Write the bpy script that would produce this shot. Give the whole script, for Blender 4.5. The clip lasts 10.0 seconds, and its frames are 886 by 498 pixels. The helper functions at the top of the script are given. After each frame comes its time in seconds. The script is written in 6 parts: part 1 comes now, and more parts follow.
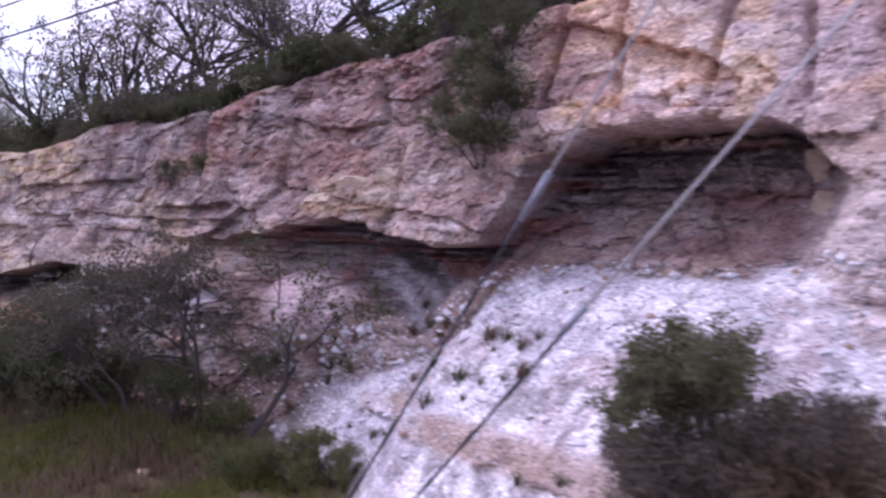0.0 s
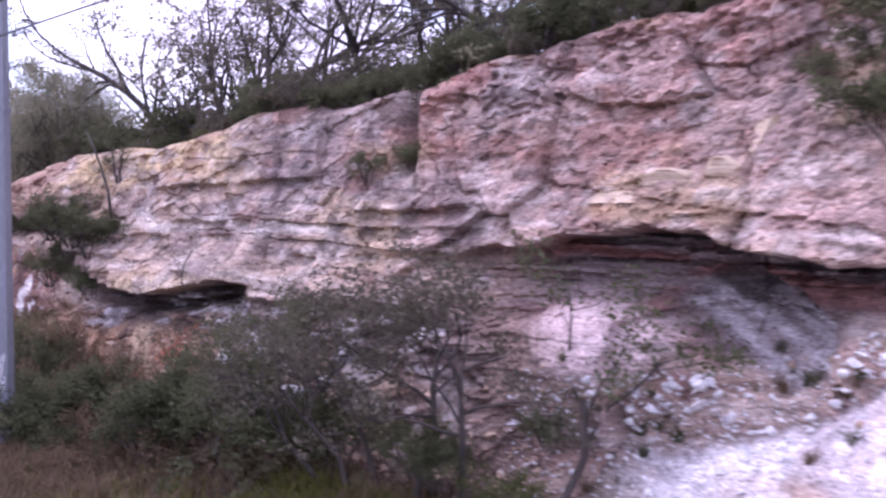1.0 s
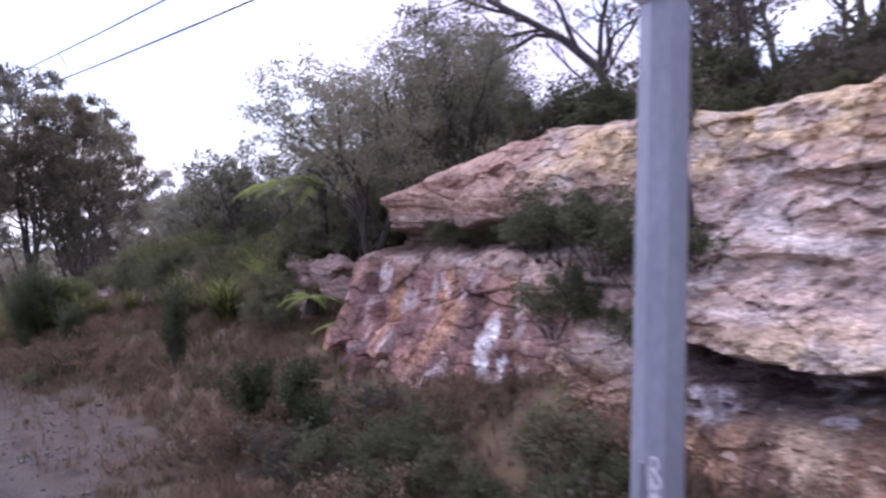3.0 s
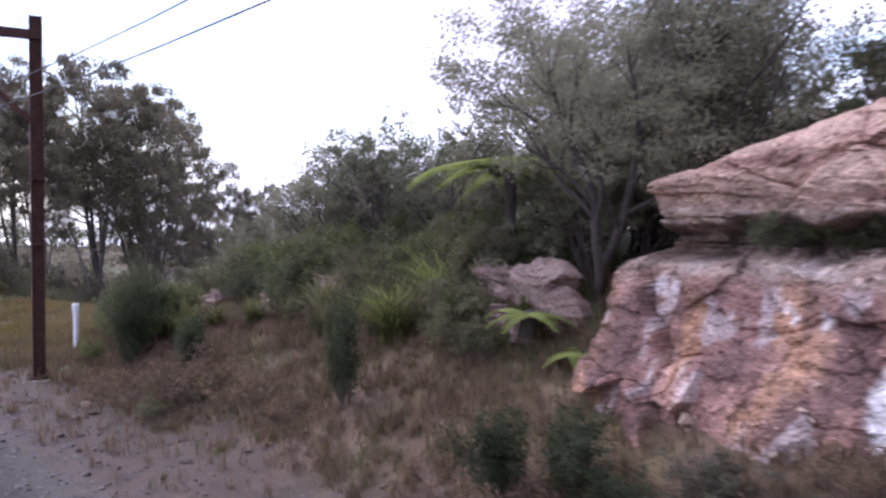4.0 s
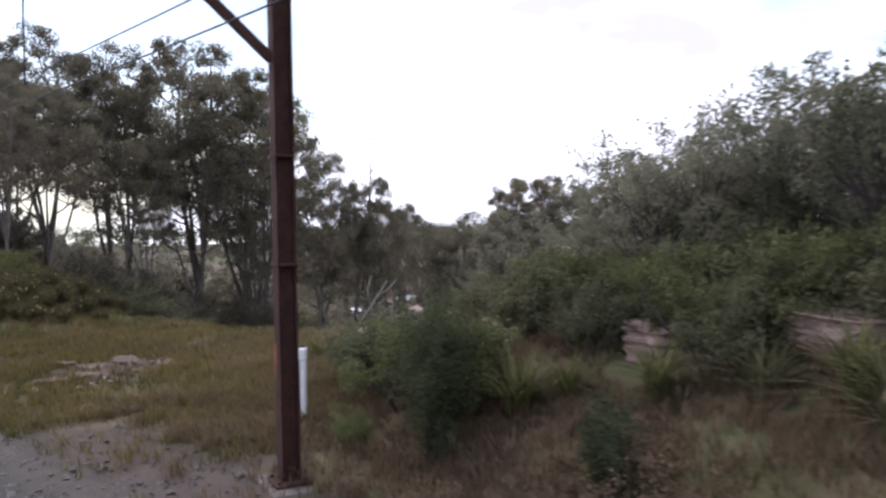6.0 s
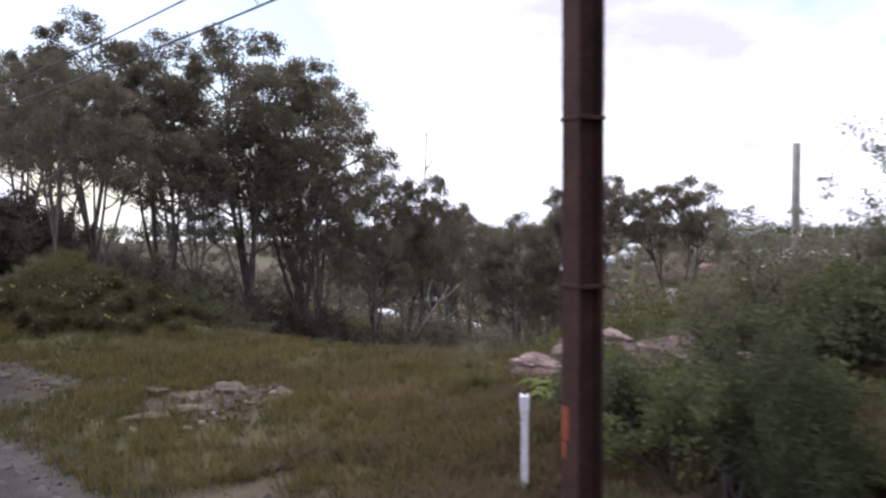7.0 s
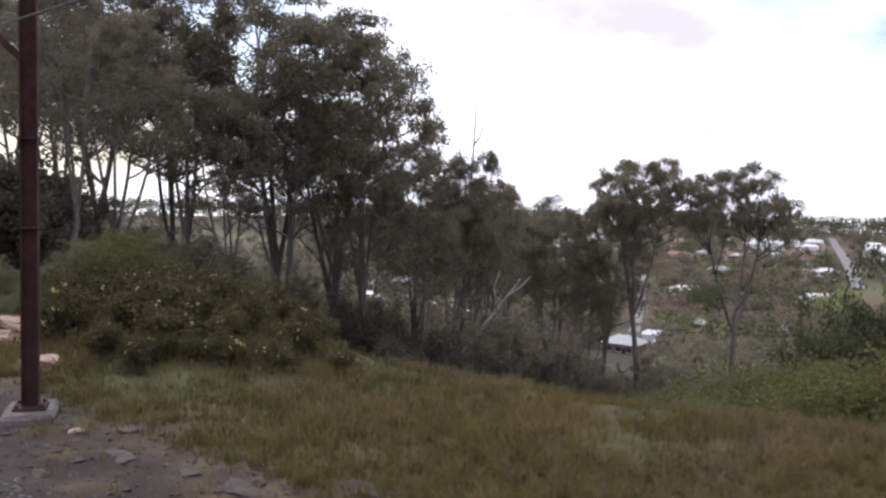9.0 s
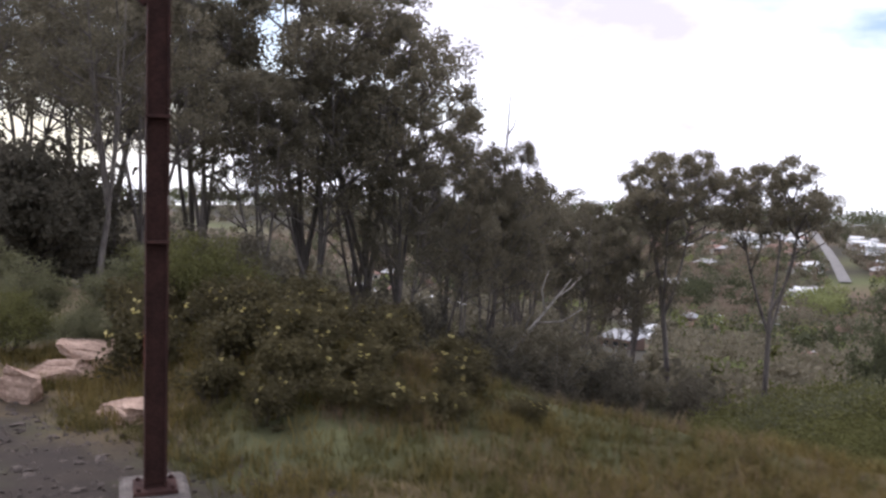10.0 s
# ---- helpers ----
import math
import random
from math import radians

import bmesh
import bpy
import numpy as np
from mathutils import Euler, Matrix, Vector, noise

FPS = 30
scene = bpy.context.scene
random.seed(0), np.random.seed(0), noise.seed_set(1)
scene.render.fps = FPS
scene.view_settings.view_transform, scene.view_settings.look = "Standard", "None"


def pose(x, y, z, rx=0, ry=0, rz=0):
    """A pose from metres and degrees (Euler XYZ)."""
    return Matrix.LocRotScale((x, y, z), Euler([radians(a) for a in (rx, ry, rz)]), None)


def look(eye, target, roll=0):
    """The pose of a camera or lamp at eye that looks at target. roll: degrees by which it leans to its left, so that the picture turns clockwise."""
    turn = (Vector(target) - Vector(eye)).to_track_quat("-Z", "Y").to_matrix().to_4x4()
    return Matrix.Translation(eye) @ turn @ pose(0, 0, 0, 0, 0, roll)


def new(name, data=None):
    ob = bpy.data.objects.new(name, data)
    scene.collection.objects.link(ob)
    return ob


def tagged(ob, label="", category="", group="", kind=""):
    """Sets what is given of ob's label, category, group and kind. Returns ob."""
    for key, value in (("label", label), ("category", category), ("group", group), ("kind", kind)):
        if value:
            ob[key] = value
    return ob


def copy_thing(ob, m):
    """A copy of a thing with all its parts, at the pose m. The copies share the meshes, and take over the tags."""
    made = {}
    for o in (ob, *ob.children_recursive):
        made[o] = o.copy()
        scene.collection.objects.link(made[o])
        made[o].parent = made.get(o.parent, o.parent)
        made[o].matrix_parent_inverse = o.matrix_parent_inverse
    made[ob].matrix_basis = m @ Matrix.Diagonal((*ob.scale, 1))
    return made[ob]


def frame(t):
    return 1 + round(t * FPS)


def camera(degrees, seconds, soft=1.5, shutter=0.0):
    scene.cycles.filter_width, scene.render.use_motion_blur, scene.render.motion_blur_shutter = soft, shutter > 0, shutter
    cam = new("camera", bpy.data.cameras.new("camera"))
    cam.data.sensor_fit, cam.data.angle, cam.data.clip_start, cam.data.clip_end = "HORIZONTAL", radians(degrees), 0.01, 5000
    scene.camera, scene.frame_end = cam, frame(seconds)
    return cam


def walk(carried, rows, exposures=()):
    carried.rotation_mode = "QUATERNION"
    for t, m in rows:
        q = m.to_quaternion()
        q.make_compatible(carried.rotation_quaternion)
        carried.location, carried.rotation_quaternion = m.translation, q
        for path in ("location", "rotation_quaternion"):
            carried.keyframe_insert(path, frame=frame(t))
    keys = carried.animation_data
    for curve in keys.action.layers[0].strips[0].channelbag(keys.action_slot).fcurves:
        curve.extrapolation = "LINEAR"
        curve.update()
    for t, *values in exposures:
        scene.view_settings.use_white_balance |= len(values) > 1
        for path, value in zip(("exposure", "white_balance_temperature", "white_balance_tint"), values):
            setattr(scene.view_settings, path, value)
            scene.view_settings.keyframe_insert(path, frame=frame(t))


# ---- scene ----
# ---- camera and walk ----
cam = camera(56.1, 10.0, soft=2.55, shutter=0.3)
PATH = [
    (0, (-3.363, 0.278, 3.574), (-4.52, 1.908, 3.491), 0.2),
    (0.5, (-5.797, 0.673, 3.572), (-6.989, 2.277, 3.502), -0.0),
    (1, (-8.223, 1.041, 3.549), (-9.449, 2.619, 3.484), 0.2),
    (1.5, (-10.596, 1.308, 3.552), (-11.88, 2.841, 3.493), 0.0),
    (2, (-13.042, 1.527, 3.534), (-14.41, 2.985, 3.486), 0.1),
    (2.5, (-15.417, 1.669, 3.555), (-16.861, 3.052, 3.512), 0.1),
    (2.7, (-16.364, 1.711, 3.557), (-17.845, 3.054, 3.511), 0.3),
    (3.8, (-21.532, 1.832, 3.583), (-23.11, 3.058, 3.519), 0.5),
    (4, (-22.471, 1.838, 3.586), (-24.059, 3.051, 3.517), 0.3),
    (4.5, (-24.843, 1.827, 3.589), (-26.457, 3.007, 3.527), -0.4),
    (5, (-27.236, 1.747, 3.594), (-28.867, 2.903, 3.529), -0.4),
    (5.5, (-29.641, 1.63, 3.601), (-31.293, 2.756, 3.529), -0.4),
    (6, (-32.077, 1.473, 3.642), (-33.741, 2.579, 3.559), -0.8),
    (6.2, (-33.068, 1.39, 3.642), (-34.74, 2.484, 3.56), -0.6),
    (7.3, (-38.615, 0.793, 3.611), (-40.309, 1.853, 3.528), -0.2),
    (7.5, (-39.663, 0.655, 3.613), (-41.352, 1.722, 3.525), 0.1),
    (8, (-42.243, 0.338, 3.623), (-43.923, 1.42, 3.532), 0.4),
    (8.5, (-44.815, 0.011, 3.641), (-46.474, 1.122, 3.539), 0.7),
    (9, (-47.374, -0.349, 3.654), (-49.01, 0.794, 3.525), 1.5),
    (9.5, (-49.927, -0.746, 3.669), (-51.531, 0.44, 3.523), 1.6),
    (10, (-52.487, -1.178, 3.702), (-54.094, 0.003, 3.552), 1.9),
]
EXPOSURES = [(0.0, 0.18, 5500, 42), (0.5, 0.59, 5450, 43), (1.0, 0.85, 5500, 42), (1.7, 0.72, 5500, 44), (2.5, 0.56, 5400, 39), (4.0, 0.79, 5450, 29), (5.0, 0.58, 5650, 20), (6.0, 0.42, 5750, 18), (7.5, 0.28, 5800, 18), (10.0, 0.33, 5950, 19)]
walk(cam, [(t, look(eye, target, roll)) for t, eye, target, roll in PATH], EXPOSURES)

# ---- world and sun ----
SUN_AZ, SUN_EL = radians(262), radians(50)
world = bpy.data.worlds.new("sky")
scene.world = world
world.use_nodes = True
wn, wl = world.node_tree.nodes, world.node_tree.links
wn.clear()
geo_in = wn.new("ShaderNodeTexCoord")
sep = wn.new("ShaderNodeSeparateXYZ")
wl.new(geo_in.outputs["Generated"], sep.inputs[0])
zmax = wn.new("ShaderNodeMath"); zmax.operation = "MAXIMUM"; zmax.inputs[1].default_value = 0.06
wl.new(sep.outputs[2], zmax.inputs[0])
comb = wn.new("ShaderNodeCombineXYZ")
wl.new(sep.outputs[0], comb.inputs[0]); wl.new(sep.outputs[1], comb.inputs[1]); wl.new(zmax.outputs[0], comb.inputs[2])
sky = wn.new("ShaderNodeTexSky"); sky.sky_type = "NISHITA"; sky.sun_disc = False
sky.sun_elevation, sky.sun_rotation = SUN_EL, SUN_AZ
sky.air_density, sky.dust_density = 1.2, 2.0
wl.new(comb.outputs[0], sky.inputs[0])
dim = wn.new("ShaderNodeMix"); dim.data_type = "RGBA"; dim.blend_type = "MULTIPLY"; dim.inputs[0].default_value = 1.0
dim.inputs[7].default_value = (0.14, 0.14, 0.14, 1)
wl.new(sky.outputs[0], dim.inputs[6])
stretch = wn.new("ShaderNodeMapping"); stretch.inputs["Scale"].default_value = (1.0, 1.0, 2.6); stretch.inputs["Location"].default_value = (1.35, 0.6, 0.2)
wl.new(comb.outputs[0], stretch.inputs[0])
cl = wn.new("ShaderNodeTexNoise"); cl.inputs["Scale"].default_value = 2.6; cl.inputs["Detail"].default_value = 7; cl.inputs["Roughness"].default_value = 0.52
wl.new(stretch.outputs[0], cl.inputs["Vector"])
cover = wn.new("ShaderNodeValToRGB"); cover.color_ramp.elements[0].position, cover.color_ramp.elements[1].position = 0.38, 0.52
tone = wn.new("ShaderNodeValToRGB")
tone.color_ramp.elements[0].position, tone.color_ramp.elements[1].position = 0.5, 0.68
tone.color_ramp.elements[0].color, tone.color_ramp.elements[1].color = (1.32, 1.32, 1.32, 1), (0.76, 0.72, 0.80, 1)
def towards(az, el, near, wide):
    """A soft weight round one direction of the sky."""
    dot = wn.new("ShaderNodeVectorMath"); dot.operation = "DOT_PRODUCT"
    dot.inputs[1].default_value = (-math.sin(radians(az)) * math.cos(radians(el)), math.cos(radians(az)) * math.cos(radians(el)), math.sin(radians(el)))
    wl.new(geo_in.outputs["Generated"], dot.inputs[0])
    span = wn.new("ShaderNodeMapRange"); span.interpolation_type = "SMOOTHSTEP"
    span.inputs[1].default_value, span.inputs[2].default_value = math.cos(radians(wide)), math.cos(radians(near))
    wl.new(dot.outputs["Value"], span.inputs[0])
    return span.outputs[0]


thick = wn.new("ShaderNodeMath"); thick.operation = "MULTIPLY_ADD"; thick.inputs[1].default_value = -0.3
wl.new(towards(81, 15, 6, 18), thick.inputs[0]); wl.new(cl.outputs[0], thick.inputs[2]); wl.new(thick.outputs[0], cover.inputs[0])
shade = wn.new("ShaderNodeMath"); shade.operation = "MULTIPLY_ADD"; shade.inputs[1].default_value = 0.15
wl.new(towards(38, 21, 4, 17), shade.inputs[0]); wl.new(cl.outputs[0], shade.inputs[2]); wl.new(shade.outputs[0], tone.inputs[0])
cloudy = wn.new("ShaderNodeMix"); cloudy.data_type = "RGBA"
wl.new(cover.outputs[0], cloudy.inputs[0]); wl.new(dim.outputs[2], cloudy.inputs[6]); wl.new(tone.outputs[0], cloudy.inputs[7])
back = wn.new("ShaderNodeBackground"); back.inputs[1].default_value = 1.0
wl.new(cloudy.outputs[2], back.inputs[0])
out = wn.new("ShaderNodeOutputWorld"); wl.new(back.outputs[0], out.inputs[0])

sun = new("sun", bpy.data.lights.new("sun", "SUN"))
sun.data.energy, sun.data.angle, sun.data.color = 1.3, radians(12), (1.0, 0.96, 0.9)
sd = Vector((math.sin(SUN_AZ) * math.cos(SUN_EL), math.cos(SUN_AZ) * math.cos(SUN_EL), math.sin(SUN_EL)))
sun.matrix_world = look(sd * 100, (0, 0, 0))


# ---- noise in numpy ----
def hash2(i, j, k=0):
    n = (np.asarray(i).astype(np.int64) * 374761393 + np.asarray(j).astype(np.int64) * 668265263 + k * 974634777) & 0x7FFFFFFF
    n = ((n ^ (n >> 13)) * 1274126177) & 0x7FFFFFFF
    n = (n ^ (n >> 16)) & 0xFFFFFF
    return n / float(0xFFFFFF)


def vnoise(x, y, k=0):
    i, j = np.floor(x), np.floor(y)
    u, v = x - i, y - j
    u, v = u * u * (3 - 2 * u), v * v * (3 - 2 * v)
    a, b, c, d = hash2(i, j, k), hash2(i + 1, j, k), hash2(i, j + 1, k), hash2(i + 1, j + 1, k)
    return (a * (1 - u) + b * u) * (1 - v) + (c * (1 - u) + d * u) * v


def fbm(x, y, k=0, octaves=4, gain=0.5):
    total, amp, norm = 0.0, 1.0, 0.0
    for o in range(octaves):
        total = total + amp * vnoise(x * 2.03 ** o + 17.3 * o, y * 2.03 ** o - 9.1 * o, k + o)
        norm += amp
        amp *= gain
    return total / norm


def cells(x, y, k=0):
    """Nearest and second-nearest distance to jittered cell points, and the nearest cell's random value."""
    i, j = np.floor(x), np.floor(y)
    f1, f2, val = np.full(x.shape, 9.0), np.full(x.shape, 9.0), np.zeros(x.shape)
    for di in (-1, 0, 1):
        for dj in (-1, 0, 1):
            ci, cj = i + di, j + dj
            d = np.hypot(ci + hash2(ci, cj, k) - x, cj + hash2(ci, cj, k + 7) - y)
            closer = d < f1
            f2 = np.where(closer, f1, np.minimum(f2, d))
            val = np.where(closer, hash2(ci, cj, k + 13), val)
            f1 = np.where(closer, d, f1)
    return f1, f2, val


def facets(x, y, k=0, tilt=0.5):
    """Broken planes: each cell steps in or out and leans its own way. Also the distance from the joints."""
    i, j = np.floor(x), np.floor(y)
    f1, f2 = np.full(x.shape, 9.0), np.full(x.shape, 9.0)
    plane = np.zeros(x.shape)
    for di in (-1, 0, 1):
        for dj in (-1, 0, 1):
            ci, cj = i + di, j + dj
            px_, py_ = ci + hash2(ci, cj, k), cj + hash2(ci, cj, k + 7)
            d = np.hypot(px_ - x, py_ - y)
            closer = d < f1
            f2 = np.where(closer, f1, np.minimum(f2, d))
            lean = (hash2(ci, cj, k + 13) - 0.5) + 2 * tilt * ((x - px_) * (hash2(ci, cj, k + 17) - 0.5) + (y - py_) * (hash2(ci, cj, k + 19) - 0.5))
            plane = np.where(closer, lean, plane)
            f1 = np.where(closer, d, f1)
    return plane, f2 - f1


def smooth(v, a, b):
    t = np.clip((v - a) / (b - a), 0, 1)
    return t * t * (3 - 2 * t)


# ---- materials ----
def material(name):
    m = bpy.data.materials.new(name)
    m.use_nodes = True
    return m, m.node_tree.nodes, m.node_tree.links, m.node_tree.nodes["Principled BSDF"]


def surface(name, a, b, scale=4.0, rough=0.85, bump=0.3, fine=40.0, metal=0.0, attribute="", stretch=(1, 1, 1), spec=0.3, rand=0.0, dist=0.02):
    """Two tones mixed by coarse and fine noise, with relief; attribute: a colour attribute that is multiplied in."""
    m, n, l, p = material(name)
    tc = n.new("ShaderNodeTexCoord")
    mp = n.new("ShaderNodeMapping"); mp.inputs["Scale"].default_value = stretch
    l.new(tc.outputs["Object"], mp.inputs[0])
    n1 = n.new("ShaderNodeTexNoise"); n1.inputs["Scale"].default_value = scale; n1.inputs["Detail"].default_value = 5; n1.inputs["Roughness"].default_value = 0.6
    n2 = n.new("ShaderNodeTexNoise"); n2.inputs["Scale"].default_value = fine; n2.inputs["Detail"].default_value = 4
    l.new(mp.outputs[0], n1.inputs["Vector"]); l.new(mp.outputs[0], n2.inputs["Vector"])
    mixf = n.new("ShaderNodeMath"); mixf.operation = "MULTIPLY_ADD"; mixf.inputs[1].default_value = 0.45; l.new(n2.outputs[0], mixf.inputs[0])
    sub = n.new("ShaderNodeMath"); sub.operation = "MULTIPLY"; sub.inputs[1].default_value = 0.6; l.new(n1.outputs[0], sub.inputs[0]); l.new(sub.outputs[0], mixf.inputs[2])
    ramp = n.new("ShaderNodeValToRGB")
    ramp.color_ramp.elements[0].position, ramp.color_ramp.elements[1].position = 0.36, 0.68
    ramp.color_ramp.elements[0].color, ramp.color_ramp.elements[1].color = (*a, 1), (*b, 1)
    l.new(mixf.outputs[0], ramp.inputs[0])
    colour = ramp.outputs[0]
    if attribute:
        at = n.new("ShaderNodeAttribute"); at.attribute_name = attribute
        mul = n.new("ShaderNodeMix"); mul.data_type = "RGBA"; mul.blend_type = "MULTIPLY"; mul.inputs[0].default_value = 1.0
        l.new(at.outputs["Color"], mul.inputs[6]); l.new(colour, mul.inputs[7])
        colour = mul.outputs[2]
    if rand:
        oi = n.new("ShaderNodeObjectInfo"); gi = n.new("ShaderNodeNewGeometry")
        add = n.new("ShaderNodeMath"); add.operation = "ADD"; l.new(oi.outputs["Random"], add.inputs[0]); l.new(gi.outputs["Random Per Island"], add.inputs[1])
        mr = n.new("ShaderNodeMapRange"); mr.inputs[1].default_value, mr.inputs[2].default_value = 0, 2
        mr.inputs[3].default_value, mr.inputs[4].default_value = 1 - rand, 1 + rand
        l.new(add.outputs[0], mr.inputs[0])
        hsv = n.new("ShaderNodeHueSaturation"); l.new(mr.outputs[0], hsv.inputs["Value"]); l.new(colour, hsv.inputs["Color"])
        colour = hsv.outputs[0]
    l.new(colour, p.inputs["Base Color"])
    p.inputs["Roughness"].default_value, p.inputs["Metallic"].default_value = rough, metal
    p.inputs["Specular IOR Level"].default_value = spec
    if bump:
        bp = n.new("ShaderNodeBump"); bp.inputs["Strength"].default_value = bump; bp.inputs["Distance"].default_value = dist
        l.new(mixf.outputs[0], bp.inputs["Height"]); l.new(bp.outputs[0], p.inputs["Normal"])
    return m


def foliage(name, a, b, through_light=0.25, rough=0.72):
    """Leaves: a tone of its own for each leaf, and some light through the blade."""
    m, n, l, p = material(name)
    gi, oi = n.new("ShaderNodeNewGeometry"), n.new("ShaderNodeObjectInfo")
    ramp = n.new("ShaderNodeValToRGB")
    ramp.color_ramp.elements[0].color, ramp.color_ramp.elements[1].color = (*a, 1), (*b, 1)
    add = n.new("ShaderNodeMath"); add.operation = "MULTIPLY_ADD"; add.inputs[1].default_value = 0.35
    sub = n.new("ShaderNodeMath"); sub.operation = "MULTIPLY_ADD"; sub.inputs[1].default_value = 0.4; sub.inputs[2].default_value = 0.14
    l.new(gi.outputs["Random Per Island"], sub.inputs[0]); l.new(oi.outputs["Random"], add.inputs[0]); l.new(sub.outputs[0], add.inputs[2])
    l.new(add.outputs[0], ramp.inputs[0]); l.new(ramp.outputs[0], p.inputs["Base Color"])
    p.inputs["Roughness"].default_value = rough
    p.inputs["Specular IOR Level"].default_value = 0.12
    tr = n.new("ShaderNodeBsdfTranslucent"); l.new(ramp.outputs[0], tr.inputs[0])
    mix = n.new("ShaderNodeMixShader"); mix.inputs[0].default_value = through_light
    l.new(p.outputs[0], mix.inputs[1]); l.new(tr.outputs[0], mix.inputs[2])
    l.new(mix.outputs[0], n["Material Output"].inputs[0])
    return m


ROCK = surface("sandstone", (0.56, 0.53, 0.52), (1.28, 1.26, 1.24), scale=3.0, fine=26, rough=0.92, bump=0.4, attribute="stone", stretch=(1, 1, 2.4), dist=0.05)


def flecks(m, scale=13.0, flat=2.4):
    """Small pale and dark flecks drawn out along the bedding."""
    n, l = m.node_tree.nodes, m.node_tree.links
    p = n["Principled BSDF"]
    src = p.inputs["Base Color"].links[0].from_socket
    tc = n.new("ShaderNodeTexCoord"); mp = n.new("ShaderNodeMapping"); mp.inputs["Scale"].default_value = (1, 1, flat)
    l.new(tc.outputs["Object"], mp.inputs[0])
    no = n.new("ShaderNodeTexNoise"); no.inputs["Scale"].default_value = scale; no.inputs["Detail"].default_value = 6; no.inputs["Roughness"].default_value = 0.62
    l.new(mp.outputs[0], no.inputs["Vector"])
    cr = n.new("ShaderNodeValToRGB")
    e = cr.color_ramp.elements
    e[0].position, e[0].color = 0.36, (0.52, 0.48, 0.47, 1)
    e[1].position, e[1].color = 0.46, (1, 1, 1, 1)
    a_ = e.new(0.56); a_.color = (1, 1, 1, 1)
    b_ = e.new(0.64); b_.color = (1.5, 1.5, 1.5, 1)
    l.new(no.outputs[0], cr.inputs[0])
    mul = n.new("ShaderNodeMix"); mul.data_type = "RGBA"; mul.blend_type = "MULTIPLY"; mul.inputs[0].default_value = 1.0
    l.new(src, mul.inputs[6]); l.new(cr.outputs[0], mul.inputs[7]); l.new(mul.outputs[2], p.inputs["Base Color"])


flecks(ROCK)
EARTH = surface("earth", (0.6, 0.58, 0.55), (1.3, 1.28, 1.2), scale=2.2, fine=30, rough=0.95, bump=0.5, attribute="soil", dist=0.04)
PALE_STONE = surface("pale_stone", (0.5, 0.48, 0.49), (0.8, 0.78, 0.79), scale=6, fine=50, rough=0.9, bump=0.4, rand=0.3)
WARM_STONE = surface("warm_stone", (0.30, 0.19, 0.13), (0.52, 0.40, 0.31), scale=5, fine=40, rough=0.9, bump=0.4, rand=0.25)
DARK_STONE = surface("dark_stone", (0.055, 0.048, 0.045), (0.19, 0.17, 0.16), scale=7, fine=50, rough=0.95, bump=0.4, rand=0.3)
CESS_STONE = surface("dark_brown_stone", (0.045, 0.037, 0.031), (0.15, 0.118, 0.098), scale=9, fine=60, rough=0.95, bump=0.3, rand=0.4)
BARK = surface("dark_bark", (0.035, 0.028, 0.026), (0.10, 0.085, 0.075), scale=6, fine=30, rough=0.95, bump=0.5, stretch=(1, 1, 0.25))
GUM_BARK = surface("gum_bark", (0.06, 0.05, 0.045), (0.22, 0.19, 0.165), scale=1.5, fine=9, rough=0.85, bump=0.3, stretch=(1, 1, 0.2))
PALE_BARK = surface("pale_bark", (0.18, 0.16, 0.14), (0.42, 0.38, 0.33), scale=1.5, fine=12, rough=0.8, bump=0.2, stretch=(1, 1, 0.2))
GALV = surface("weathered_galvanised_steel", (0.22, 0.23, 0.27), (0.33, 0.34, 0.38), scale=3, fine=28, rough=0.6, metal=0.35, bump=0.08, stretch=(1, 1, 0.3))
RUST = surface("rusted_steel", (0.028, 0.014, 0.012), (0.085, 0.038, 0.029), scale=3, fine=30, rough=0.85, metal=0.2, bump=0.25)
CONCRETE = surface("concrete", (0.06, 0.05, 0.044), (0.20, 0.17, 0.15), scale=5, fine=40, rough=0.95, bump=0.35)
WHITE_PAINT = surface("white_paint", (0.62, 0.61, 0.62), (0.82, 0.81, 0.82), scale=9, fine=40, rough=0.6, bump=0.1)
BLACK_PAINT = surface("black_paint", (0.02, 0.02, 0.022), (0.05, 0.05, 0.05), scale=9, fine=40, rough=0.7, bump=0.1)
FADED_ORANGE = surface("faded_orange_paint", (0.13, 0.035, 0.02), (0.34, 0.09, 0.04), scale=14, fine=50, rough=0.8, bump=0.1)
ORANGE_PAINT = surface("orange_spray_paint", (0.5, 0.10, 0.03), (0.75, 0.2, 0.06), scale=9, fine=40, rough=0.7, bump=0.1)
WIRE = surface("dull_wire", (0.03, 0.03, 0.035), (0.09, 0.09, 0.1), scale=20, fine=90, rough=0.5, metal=0.6, bump=0)
GUY = surface("stranded_guy_wire", (0.5, 0.48, 0.48), (0.72, 0.7, 0.7), scale=20, fine=90, rough=0.6, metal=0.1, bump=0)
PORCELAIN = surface("white_porcelain", (0.7, 0.7, 0.72), (0.85, 0.85, 0.86), scale=6, fine=30, rough=0.25, bump=0.02, spec=0.5)
LEAF_DARK = foliage("dark_scrub_leaves", (0.05, 0.055, 0.03), (0.16, 0.165, 0.088), 0.42)
# LEAF_BUSH and LEAF_GUM are paler: the window's haze is put into their colour
LEAF_BUSH = foliage("grey_green_bush_leaves", (0.088, 0.09, 0.061), (0.285, 0.28, 0.185), 0.5)
LEAF_DEEP = foliage("deep_green_needles", (0.027, 0.033, 0.017), (0.10, 0.112, 0.054), 0.4)
